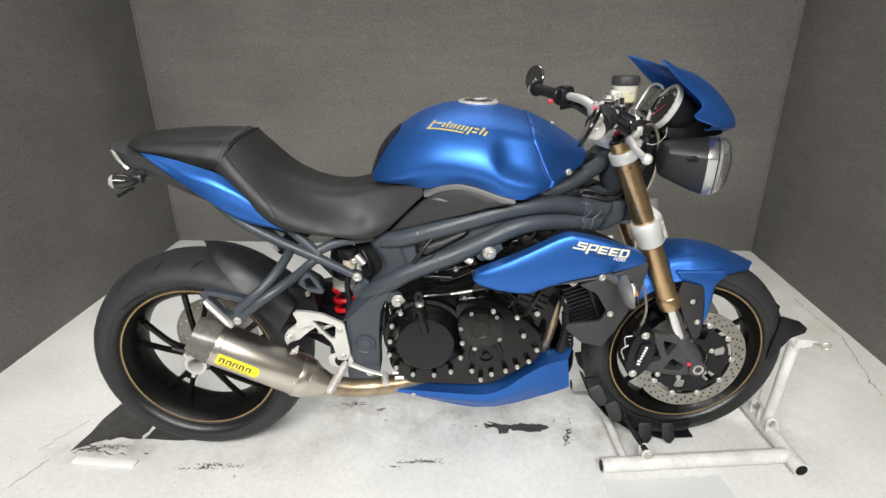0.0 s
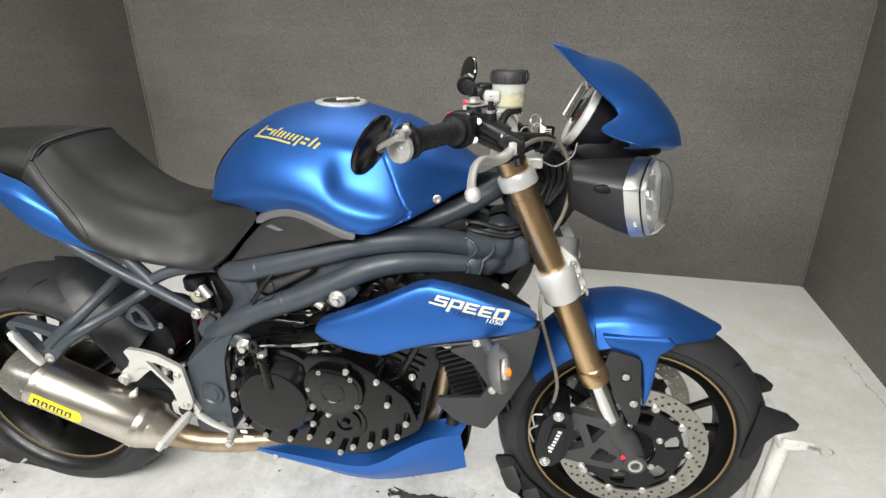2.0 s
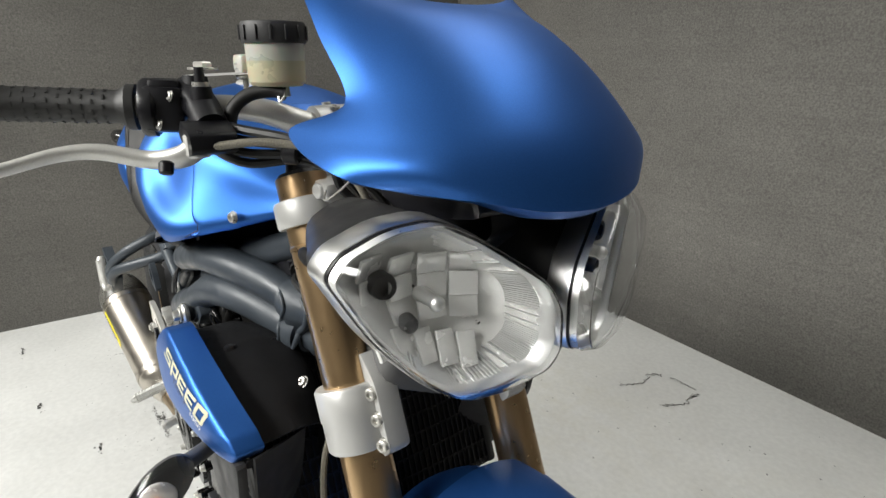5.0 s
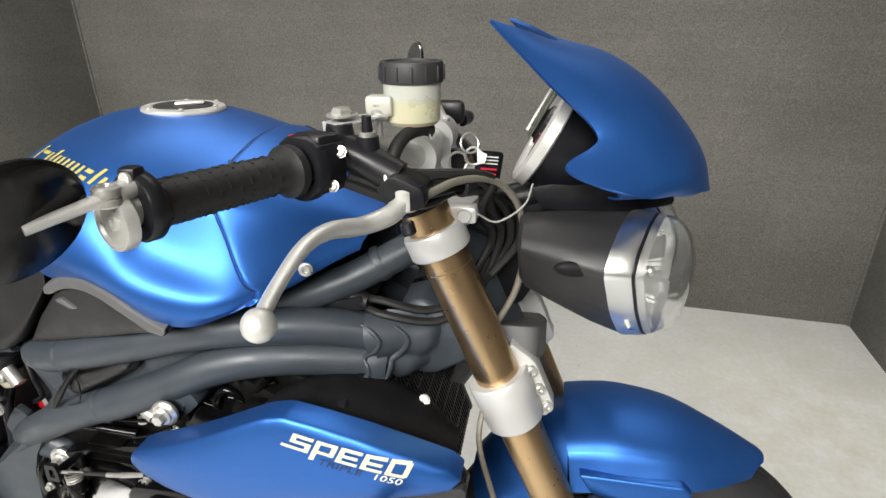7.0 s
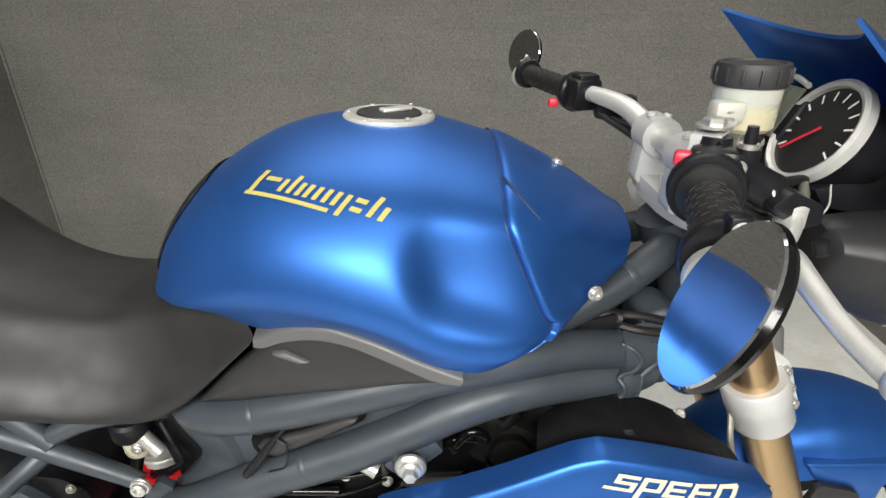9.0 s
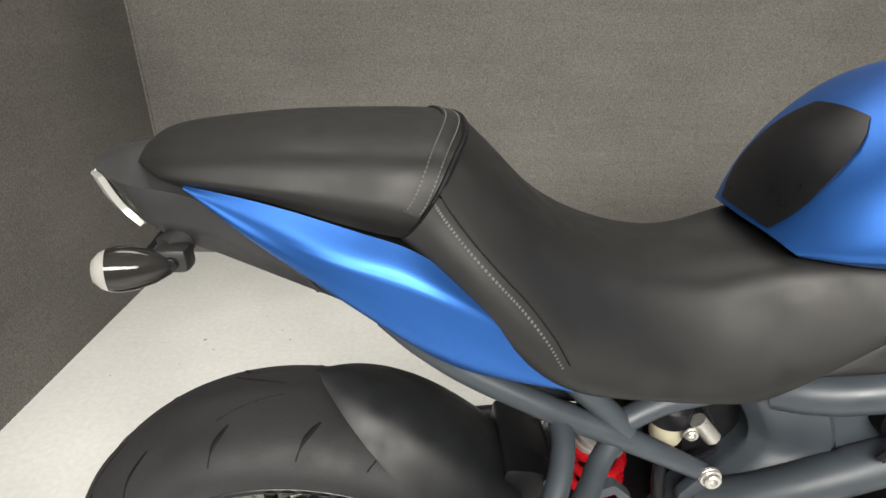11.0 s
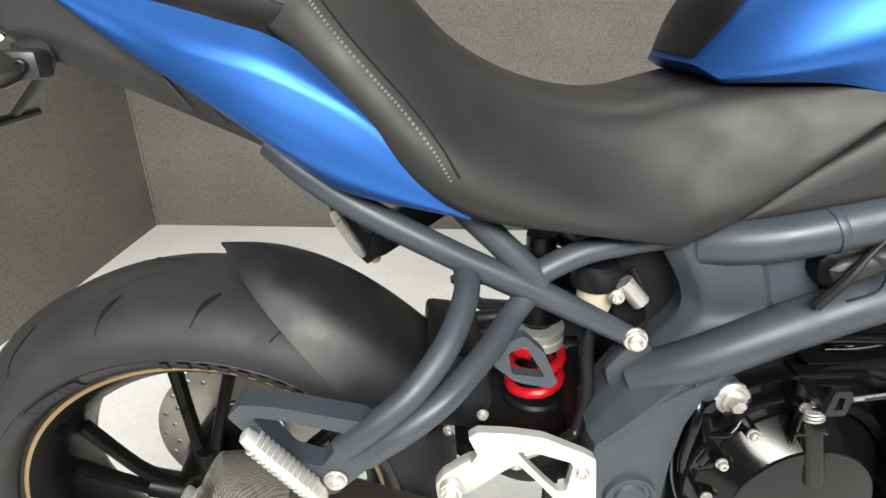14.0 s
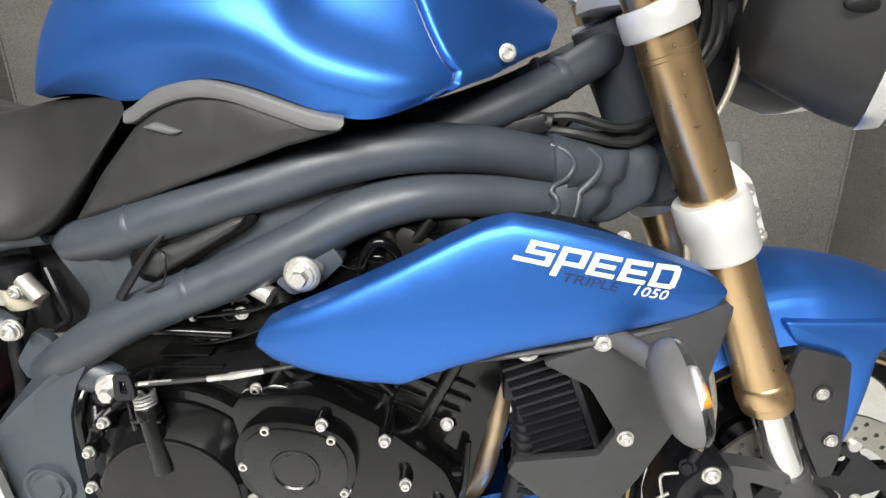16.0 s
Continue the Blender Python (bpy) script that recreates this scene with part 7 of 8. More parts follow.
part("tag_small_print", join(*[bar(-0.011 + 0.002 * (k % 2), 0.010, 0.019 - 0.004 * k, 0.0205 - 0.004 * k, TM, 2) for k in range(3)], bar(-0.011, 0.006, -0.012, -0.0105, TM, 2)), WHITETXT, key)
part("key_ring", pieces(*[lathe([(r, -0.0007), (r + 0.0014, 0), (r, 0.0007), (r - 0.0014, 0)], p, ax, 24) for p, ax, r in (((1.200, -0.040, 1.000), (0.2, -1, 0.1), 0.010), ((1.196, -0.045, 1.016), (0.5, -0.8, 0.3), 0.011))]), BOLT, key)
part("pull_tab", slab([(1.205, 0.992), (1.214, 0.994), (1.216, 1.004), (1.210, 1.006), (1.204, 1.012)], -0.046, -0.044, 0.0005), WHITETXT, key)

# ---- dials ----
DN = Vector((-0.88, 0.0, 0.48)).normalized()
DC = Vector((1.277, -0.034, 1.027))
dial = part("dial_housing", lathe([(0, -0.085), (0.030, -0.080), (0.044, -0.065), (0.053, -0.035), (0.056, -0.008), (0.059, 0.0)], DC, DN, 40), MATTBLACK, BIKE, "round tachometer in a black housing")
part("dial_rim", lathe([(0.051, -0.002), (0.052, 0.004), (0.056, 0.006), (0.0605, 0.003), (0.0605, -0.008), (0.058, -0.010)], DC, DN, 48), ALU, dial, "silver dial rim")
part("dial_face", lathe([(0, 0.0), (0.052, 0.0)], DC - DN * 0.001, DN, 40), DIAL, dial)
t_, a_, b_ = basis(DN)
DU = (Vector((0, 0, 1)) - DN * DN.z).normalized()
DR = DU.cross(DN)
marks = []
for k in range(12):
    w = radians(215 - k * 22)
    p = DR * math.cos(w) + DU * math.sin(w)
    q = DN.cross(p)
    mm = Matrix(((p.x, q.x, DN.x, 0), (p.y, q.y, DN.y, 0), (p.z, q.z, DN.z, 0), (0, 0, 0, 1)))
    marks.append(bar(0.036, 0.047, -0.0011, 0.0011, Matrix.Translation(DC) @ mm, 2))
part("dial_marks", join(*marks), WHITETXT, dial)
w = radians(225)
p = DR * math.cos(w) + DU * math.sin(w)
q = DN.cross(p)
mm = Matrix.Translation(DC + DN * 0.002) @ Matrix(((p.x, q.x, DN.x, 0), (p.y, q.y, DN.y, 0), (p.z, q.z, DN.z, 0), (0, 0, 0, 1)))
part("dial_needle", join(bar(-0.008, 0.042, -0.0018, 0.0018, mm, 2)), REDTAG, dial)
LC = DC + Vector((-0.004, 0.085, 0.008))
LM = Matrix.Translation(LC) @ Matrix(((DR.x, DU.x, DN.x, 0), (DR.y, DU.y, DN.y, 0), (DR.z, DU.z, DN.z, 0), (0, 0, 0, 1)))
lcd = part("display", block(-0.055, 0.045, -0.040, 0.040, -0.05, 0.0, 0.016, LM), MATTBLACK, BIKE, "black digital display beside the dial")
part("display_rim", join(tube([LM @ Vector(v) for v in ((-0.05, -0.036, 0.001), (-0.054, 0.0, 0.001), (-0.045, 0.036, 0.001), (0.0, 0.042, 0.001), (0.035, 0.036, 0.001))], 0.0035, 8, 5)), ALU, lcd)
part("display_glass", block(-0.046, 0.034, -0.030, 0.032, -0.001, 0.002, 0.001, LM), LCD, lcd)
part("dial_bracket", join(slab([(1.265, 0.975), (1.33, 0.99), (1.40, 1.00), (1.42, 0.965), (1.33, 0.945), (1.28, 0.955)], -0.075, 0.075, 0.008), tube([(1.22, 0, 0.93), (1.30, 0, 0.955)], 0.02, 12, 1, False)), MATTBLACK, BIKE)
part("lamp_bracket", slab([(1.235, 0.93), (1.36, 0.965), (1.37, 0.93), (1.30, 0.87), (1.26, 0.80), (1.225, 0.80)], -0.018, 0.018, 0.006), MATTBLACK, BIKE)

# ---- engine fittings ----
part("timing_cover", slab([(0.748, 0.548), (0.760, 0.565), (0.835, 0.568), (0.900, 0.530), (0.965, 0.475), (0.984, 0.418), (0.952, 0.378), (0.870, 0.330), (0.820, 0.318), (0.790, 0.345), (0.770, 0.400)], -0.190, -0.13, 0.010), ENGINE, BIKE, "satin black timing cover")
ALT = [(0.752, 0.506), (0.760, 0.532), (0.777, 0.546), (0.806, 0.549), (0.840, 0.543), (0.863, 0.532), (0.875, 0.511), (0.876, 0.482), (0.864, 0.457), (0.845, 0.441), (0.812, 0.434), (0.780, 0.444), (0.758, 0.470)]
alternator = part("alternator_cover", slab(ALT, -0.208, -0.15, 0.006, 0.4), ENGINE, BIKE, "black alternator cover with a shiny chamfered rim")
part("cover_face", slab([(0.814 + (x - 0.814) * 0.87, 0.491 + (z - 0.491) * 0.87) for x, z in ALT], -0.2105, -0.200, 0.002, 0.4), COVER, alternator, "satin black flat face")
part("cover_boss", lathe([(0.0265, -0.001), (0.0250, 0.0014), (0.0225, 0.0014), (0.0205, -0.0004), (0.0, -0.0004)], (0.814, -0.2106, 0.491), (0, -1, 0), 48), COVER, alternator)
part("oil_cap", join(lathe([(0.046, -0.02), (0.046, 0.0), (0.044, 0.003), (0.034, 0.003), (0.033, 0.008), (0.018, 0.009), (0.017, 0.004), (0.0, 0.004)], (0.829, -0.190, 0.407), (0, -1, 0), 44), lathe([(0, 0.012), (0.009, 0.012), (0.010, 0.004)], (0.829, -0.190, 0.407), (0, -1, 0), 6)), ENGINE, BIKE, "round black inspection cap")
BOLTS = [(0.649, 0.557), (0.763, 0.559), (0.772, 0.566), (0.788, 0.538), (0.844, 0.543), (0.853, 0.527), (0.604, 0.525), (0.580, 0.487), (0.573, 0.440), (0.569, 0.399), (0.586, 0.357), (0.631, 0.335), (0.689, 0.332), (0.735, 0.342), (0.761, 0.495), (0.765, 0.450), (0.798, 0.434), (0.862, 0.462), (0.761, 0.405), (0.791, 0.363), (0.844, 0.352), (0.882, 0.362), (0.912, 0.374), (0.942, 0.391), (0.962, 0.426), (0.815, 0.335), (0.906, 0.524), (0.925, 0.470)]
for bx, bz in BOLTS:
    part("engine_bolt", join(tube([(bx, -0.150, bz), (bx, -0.204 if bx > 0.755 and bz < 0.55 else -0.176, bz)], 0.0075, 10, 1, False)), ENGINE, BIKE)
    part("engine_bolt", bolt((bx, -0.204 if bx > 0.755 and bz < 0.55 else -0.176, bz), (0, -1, 0), 0.0050, 0.007), BOLT, BIKE, "zinc cover bolt")
CYL = Matrix.Translation((0.905, 0, 0.515)) @ Matrix.Rotation(radians(27), 4, "Y")
cylinder = part("cylinder_block", block(-0.072, 0.075, -0.146, 0.140, -0.04, 0.13, 0.008, CYL), COVER, BIKE, "satin black cylinder block with thin cooling ribs")
ribs = []
for k in range(8):
    z = -0.018 + 0.0175 * k
    for x0, x1 in ((-0.068, -0.020), (-0.004, 0.030), (0.044, 0.072)):
        if (k + int(x0 * 100)) % 5:
            ribs.append(block(x0, x1 - 0.004 * (k % 2), -0.1515, -0.14, z, z + 0.0042, 0.001, CYL))
part("cooling_rib", ribs, ENGINE, cylinder)
part("stud_column", pieces(*[tube([CYL @ Vector((x, -0.143, -0.03)), CYL @ Vector((x, -0.145, 0.12))], 0.0085, 12, 1, False) for x in (-0.012, 0.037)]), COVER, cylinder)
head = [block(-0.085, 0.088, -0.148, 0.148, 0.13, 0.205, 0.014, CYL), block(-0.06, 0.07, -0.13, 0.13, 0.20, 0.235, 0.012, CYL)]
head += [tube([CYL @ Vector((x, -0.148, 0.17)), CYL @ Vector((x, -0.158, 0.17))], 0.024, 16, 1, False) for x in (-0.04, 0.045)]
part("cylinder_head", join(*head), SHADEBLACK, BIKE, "gloss black cylinder head")
part("cylinder_stud", pieces(*[bolt(CYL @ Vector((x, -0.152, z)), (0, -1, 0), 0.006, 0.007) for x, z in ((-0.05, 0.0), (0.06, 0.02), (-0.03, 0.12), (0.07, 0.14))]), BOLT, BIKE)
part("clutch_boss", join(lathe([(0.0, 0.000), (0.0115, 0.000), (0.0125, 0.003), (0.0125, 0.012), (0.0115, 0.013), (0.0105, 0.014), (0.0105, 0.070), (0.0095, 0.076), (0.0, 0.078)], (0.6560, -0.180, 0.548), (0.17, -0.16, -0.97), 22), block(0.6395, 0.6425, -0.186, -0.176, 0.520, 0.556, 0.001), block(0.640, 0.672, -0.188, -0.176, 0.531, 0.535, 0.001)), COVER, BIKE, "dark straight boss of the clutch release shaft")
part("release_spring", spring((0.6560, -0.180, 0.546), (0.6545, -0.178, 0.562), 0.0100, 0.0015, 4), BOLT, BIKE, "small return spring")
part("clutch_arm", join(tube([(0.654, -0.164, 0.560), (0.653, -0.164, 0.578)], 0.008, 12, 1, False), plate_holes([(0.643, 0.572), (0.663, 0.572), (0.664, 0.585), (0.662, 0.600), (0.646, 0.600), (0.644, 0.585)], [[(0.650, 0.579), (0.658, 0.579), (0.657, 0.593), (0.651, 0.593)]], -0.206, -0.200, 0.2), tube([(0.653, -0.164, 0.576), (0.653, -0.190, 0.580), (0.653, -0.203, 0.576)], 0.006, 10, 3)), MATTBLACK, BIKE, "slotted clutch release arm")
part("clutch_cable", tube([(0.665, -0.202, 0.587), (0.74, -0.198, 0.592), (0.80, -0.195, 0.600), (0.90, -0.180, 0.613), (1.00, -0.165, 0.622)], 0.0026, 8, 6), GRIP, BIKE, "black clutch cable")
part("cable_adjuster", tube([(0.735, -0.199, 0.5915), (0.755, -0.198, 0.5935), (0.757, -0.198, 0.594), (0.79, -0.196, 0.5985)], [0.0030, 0.0030, 0.0040, 0.0030], 8, 1, False), BOLT, BIKE, "zinc cable adjuster")
part("cable_end", tube([(0.668, -0.202, 0.5875), (0.70, -0.200, 0.5895)], 0.0024, 8, 1, False), BOLT, BIKE)
part("gearbox_top", join(slab([(0.57, 0.55), (0.58, 0.60), (0.70, 0.625), (0.80, 0.66), (0.83, 0.62), (0.76, 0.575)], -0.125, 0.125, 0.008), block(0.655, 0.728, -0.150, -0.12, 0.5735, 0.5765, 0.001), block(0.648, 0.727, -0.152, -0.12, 0.5615, 0.5645, 0.001), block(0.660, 0.715, -0.150, -0.12, 0.588, 0.5905, 0.001), block(0.690, 0.745, -0.142, -0.12, 0.604, 0.6065, 0.001)), SHADEBLACK, BIKE)
part("throttle_body", join(slab([(0.70, 0.62), (0.78, 0.70), (0.88, 0.76), (0.98, 0.765), (0.96, 0.72), (0.86, 0.66)], -0.115, 0.115, 0.01), tube([(0.88, -0.12, 0.715), (0.905, -0.135, 0.725), (0.92, -0.138, 0.700)], 0.010, 10, 4), tube([(0.90, -0.13, 0.700), (0.935, -0.14, 0.712), (0.955, -0.138, 0.735)], 0.008, 10, 4), tube([(0.79, -0.13, 0.665), (0.80, -0.145, 0.645)], 0.012, 10, 1, False)), SHADEBLACK, BIKE)
part("loom_plug", pieces(tube([(0.775, -0.150, 0.668), (0.792, -0.155, 0.660)], 0.010, 10, 1, False), bolt((0.75, -0.135, 0.632), (0, -1, 0), 0.006, 0.005), bolt((0.80, -0.135, 0.622), (0, -1, 0), 0.006, 0.005), bolt((0.715, -0.127, 0.60), (0, -1, 0), 0.005, 0.005)), BOLT, BIKE)
for pts, r in (([(0.86, -0.128, 0.672), (0.875, -0.14, 0.69), (0.90, -0.142, 0.697), (0.915, -0.138, 0.685)], 0.005), ([(0.90, -0.13, 0.66), (0.93, -0.145, 0.69), (0.945, -0.14, 0.715), (0.96, -0.13, 0.72)], 0.004), ([(0.84, -0.13, 0.66), (0.80, -0.14, 0.655), (0.77, -0.142, 0.64), (0.72, -0.14, 0.632), (0.66, -0.138, 0.628)], 0.0028), ([(0.60, -0.13, 0.60), (0.63, -0.142, 0.615), (0.68, -0.143, 0.615), (0.74, -0.14, 0.61)], 0.006),
               ([(0.565, -0.13, 0.55), (0.560, -0.15, 0.52), (0.556, -0.15, 0.47), (0.565, -0.15, 0.42)], 0.006), ([(0.572, -0.14, 0.52), (0.577, -0.155, 0.49), (0.570, -0.155, 0.47)], 0.009), ([(0.83, -0.14, 0.60), (0.86, -0.165, 0.592), (0.89, -0.165, 0.575), (0.91, -0.16, 0.55)], 0.006), ([(0.93, -0.15, 0.45), (0.955, -0.165, 0.455), (0.98, -0.155, 0.445)], 0.008), ([(0.975, -0.15, 0.40), (0.985, -0.16, 0.43), (0.99, -0.15, 0.48)], 0.005), ([(0.882, -0.14, 0.676), (0.885, -0.15, 0.694), (0.895, -0.152, 0.712), (0.907, -0.152, 0.716), (0.918, -0.148, 0.704), (0.921, -0.14, 0.690)], 0.0055),
               ([(0.69, -0.13, 0.592), (0.72, -0.140, 0.600), (0.76, -0.142, 0.612), (0.80, -0.142, 0.632)], 0.0022), ([(0.84, -0.148, 0.700), (0.86, -0.150, 0.692), (0.878, -0.148, 0.685)], 0.0016), ([(0.575, -0.155, 0.505), (0.588, -0.165, 0.515), (0.600, -0.16, 0.528)], 0.004), ([(0.570, -0.155, 0.46), (0.577, -0.165, 0.475), (0.582, -0.16, 0.49)], 0.0045)):
    part("engine_hose", tube(pts, r, 10, 5), ENGINE, BIKE)
for bx, bz, by, br in ((0.905, 0.640, -0.150, 0.014), (0.93, 0.668, -0.15, 0.012), (0.75, 0.640, -0.13, 0.013), (0.70, 0.605, -0.13, 0.011), (0.862, 0.585, -0.158, 0.016), (0.815, 0.588, -0.16, 0.024), (0.955, 0.452, -0.165, 0.013), (0.792, 0.543, -0.176, 0.027), (0.735, 0.628, -0.128, 0.010), (0.835, 0.640, -0.140, 0.012)):
    part("engine_boss", lathe([(br, -0.03), (br, 0.0), (br * 0.85, 0.003), (br * 0.6, 0.003), (br * 0.55, 0.0), (0, 0.0)], (bx, by, bz), (0, -1, 0), 20), ENGINE, BIKE)
part("wire_clip", pieces(*[lathe([(0.0045, -0.003), (0.006, -0.002), (0.006, 0.002), (0.0045, 0.003)], p, d, 12) for p, d in (((0.80, -0.14, 0.655), (1, 0, 0.3)), ((0.70, -0.14, 0.631), (1, 0, 0.1)), ((0.935, -0.146, 0.698), (0.5, 0, 0.9)))]), BOLT, BIKE)
part("sight_label", pieces(block(0.576, 0.592, -0.186, -0.184, 0.342, 0.350, 0.001), block(0.582, 0.606, -0.187, -0.185, 0.326, 0.336, 0.001)), WHITETXT, BIKE, "small white sticker with grey bars")
part("airbox", slab([(0.60, 0.72), (0.66, 0.80), (0.80, 0.835), (1.00, 0.825), (1.07, 0.79), (1.00, 0.775), (0.86, 0.75), (0.70, 0.725)], -0.100, 0.100, 0.01), DEEP, BIKE)
part("seat_base", slab([(0.17, 0.86), (0.22, 0.80), (0.30, 0.755), (0.40, 0.735), (0.54, 0.715), (0.62, 0.80), (0.55, 0.80), (0.38, 0.79), (0.26, 0.83)], -0.07, 0.07, 0.01), DEEP, BIKE)
part("battery_box", slab([(0.47, 0.72), (0.60, 0.72), (0.60, 0.45), (0.52, 0.46), (0.49, 0.60)], -0.06, 0.09, 0.01), DEEP, BIKE)
for y in (-0.095, 0.0, 0.095):
    part("header_pipe", tube([(1.000, y, 0.605), (1.030, y * 1.02, 0.585), (1.035, y * 1.02, 0.545), (1.022, y, 0.450), (1.005, y * 0.9, 0.370), (0.960, y * 0.7, 0.300), (0.860, y * 0.4, 0.262), (0.740, y * 0.2 - 0.02, 0.255)], 0.0150, 16, 6), HEAT, BIKE, "heat-tinted steel header pipe")
part("sump", slab([(0.60, 0.30), (0.62, 0.265), (0.84, 0.255), (0.90, 0.31), (0.86, 0.33)], -0.09, 0.09, 0.012), ENGINE, BIKE)
for bx, bz in ((0.628, 0.246), (0.912, 0.252)):
    both("pan_screw", lambda: bolt((bx, -0.148, bz), (0, -1, -0.1), 0.006, 0.004), BOLT, BIKE)
part("pan_floor", skin([[(0.565, 0, 0.232), (0.673, 0, 0.200), (0.823, 0, 0.170), (0.975, 0, 0.198), (1.06, 0, 0.250)], [(0.565, -0.108, 0.238), (0.673, -0.116, 0.207), (0.823, -0.118, 0.177), (0.975, -0.119, 0.207), (1.06, -0.118, 0.252)]], 20, 8, thick=0.003), BLUE, BIKE)
part("pan_front", skin([[(1.082, 0, 0.36), (1.085, 0, 0.31), (1.058, 0, 0.262)], [(1.084, -0.118, 0.366), (1.082, -0.12, 0.315), (1.060, -0.118, 0.262)]], 10, 8, thick=0.003), DEEP, BIKE)

# ---- radiator and its panels ----
RAD = Matrix.Translation((1.105, 0, 0.60)) @ Matrix.Rotation(radians(-20), 4, "Y")
radiator = part("radiator", join(block(-0.016, 0.016, -0.185, 0.185, -0.155, 0.140, 0.004, RAD), block(-0.075, -0.010, -0.166, 0.166, -0.13, 0.02, 0.01, RAD)), RADIATOR, BIKE, "black finned radiator")
part("fin", pieces(*[block(-0.019, 0.019, -0.171 + 0.0095 * k, -0.171 + 0.0095 * k + 0.0022, -0.148, 0.135, 0, RAD) for k in range(37)]), MATTBLACK, radiator)
part("radiator_fin", pieces(*[block(-0.0185, 0.0185, -0.172, 0.172, -0.145 + 0.028 * k, -0.142 + 0.028 * k, 0, RAD) for k in range(11)]), MATTBLACK, radiator)
both("side_slat", lambda: pieces(*[block(-0.080, -0.010, -0.180, -0.164, -0.135 + 0.0115 * k, -0.1315 + 0.0115 * k, 0, RAD) for k in range(14)]), MATTBLACK, radiator)
part("radiator_tank", pieces(block(-0.02, 0.02, -0.185, -0.168, -0.155, 0.145, 0.006, RAD), block(-0.02, 0.02, 0.168, 0.185, -0.155, 0.145, 0.006, RAD)), MATTBLACK, radiator)
both("rad_shroud", lambda: slab([(1.055, 0.622), (1.222, 0.684), (1.205, 0.590), (1.158, 0.497), (1.126, 0.446), (1.072, 0.458), (1.028, 0.500), (1.034, 0.512), (1.115, 0.520), (1.130, 0.547), (1.100, 0.598)], -0.222, -0.212, 0.003, 0.15), GREYPLASTIC, BIKE, "dark grey radiator shroud")
both("shroud_bolt", lambda: pieces(bolt((1.108, -0.223, 0.645), (0, -1, 0), 0.0075, 0.007), bolt((1.138, -0.223, 0.542), (0, -1, 0), 0.0065, 0.006), bolt((1.047, -0.190, 0.617), (0, -1, 0), 0.009, 0.006)), BOLT, BIKE)
both("scoop_lip", lambda: tube([(0.940, -0.190, 0.604), (1.02, -0.216, 0.628), (1.10, -0.220, 0.644), (1.18, -0.214, 0.660), (1.216, -0.206, 0.676)], 0.007, 10, 5, flat=0.6), GREYPLASTIC, BIKE)
INNER = [
    [(0.965, -0.208, 0.725), (0.995, -0.216, 0.736), (1.025, -0.218, 0.740), (1.080, -0.216, 0.733), (1.150, -0.210, 0.708), (1.205, -0.204, 0.684)],
    [(0.975, -0.155, 0.725), (1.000, -0.150, 0.738), (1.034, -0.148, 0.742), (1.085, -0.145, 0.735), (1.150, -0.142, 0.713), (1.200, -0.140, 0.684)],
    [(0.985, -0.11, 0.705), (1.010, -0.105, 0.716), (1.050, -0.100, 0.726), (1.100, -0.098, 0.720), (1.150, -0.098, 0.695), (1.180, -0.100, 0.655)],
    [(1.00, -0.11, 0.68), (1.020, -0.105, 0.690), (1.060, -0.10, 0.690), (1.100, -0.095, 0.670), (1.130, -0.098, 0.640), (1.150, -0.10, 0.600)],
]
both("inner_shroud", lambda: skin(INNER, 24, 20, False, thick=0.003), DEEP, BIKE, "black inner shroud")
both("front_shroud", lambda: skin([[(1.222, -0.203, 0.684), (1.206, -0.203, 0.590), (1.160, -0.203, 0.500), (1.128, -0.203, 0.448)], [(1.198, -0.165, 0.672), (1.182, -0.168, 0.585), (1.140, -0.170, 0.495), (1.112, -0.172, 0.455)], [(1.165, -0.125, 0.655), (1.150, -0.130, 0.580), (1.112, -0.135, 0.490), (1.09, -0.14, 0.455)]], 16, 12, False, thick=0.003), GREYPLASTIC, BIKE, "dark grey front shroud")
both("shroud_screw", lambda: bolt((1.152, -0.118, 0.708), (0.1, -0.7, 0.7), 0.006, 0.005), BOLT, BIKE)
part("oil_hose", pieces(tube([(1.045, -0.120, 0.545), (1.055, -0.125, 0.50), (1.056, -0.125, 0.44), (1.045, -0.12, 0.37)], 0.013, 14, 6), *[lathe([(0.012, -0.004), (0.0165, -0.001), (0.0165, 0.001), (0.012, 0.004)], (1.055 + 0.001 * k, -0.125, 0.492 - 0.012 * k), (0, 0, 1), 16) for k in range(9)]), MATTBLACK, BIKE, "ribbed black hose")
part("hose_bracket", join(block(1.03, 1.075, -0.140, -0.110, 0.525, 0.555, 0.004)), MATTBLACK, BIKE)
part("bracket_bolt", bolt((1.05, -0.141, 0.54), (0, -1, 0), 0.008, 0.006), BOLT, BIKE)

# ---- indicators ----


def indicator(c, way, L, r, lens_mat, face=0.30):
    """A teardrop turn signal on a stalk."""
    body = lathe([(0.0, -L * 0.62), (r * 0.40, -L * 0.54), (r * 0.74, -L * 0.32), (r * 0.95, -L * 0.06), (r, 0.12 * L), (r * 0.93, 0.27 * L)], c, way, 28)
    lens = lathe([(r * 0.93, 0.27 * L), (r * 0.82, 0.36 * L), (r * 0.55, 0.46 * L), (0.0, 0.5 * L)], c, way, 24)
    return body, lens


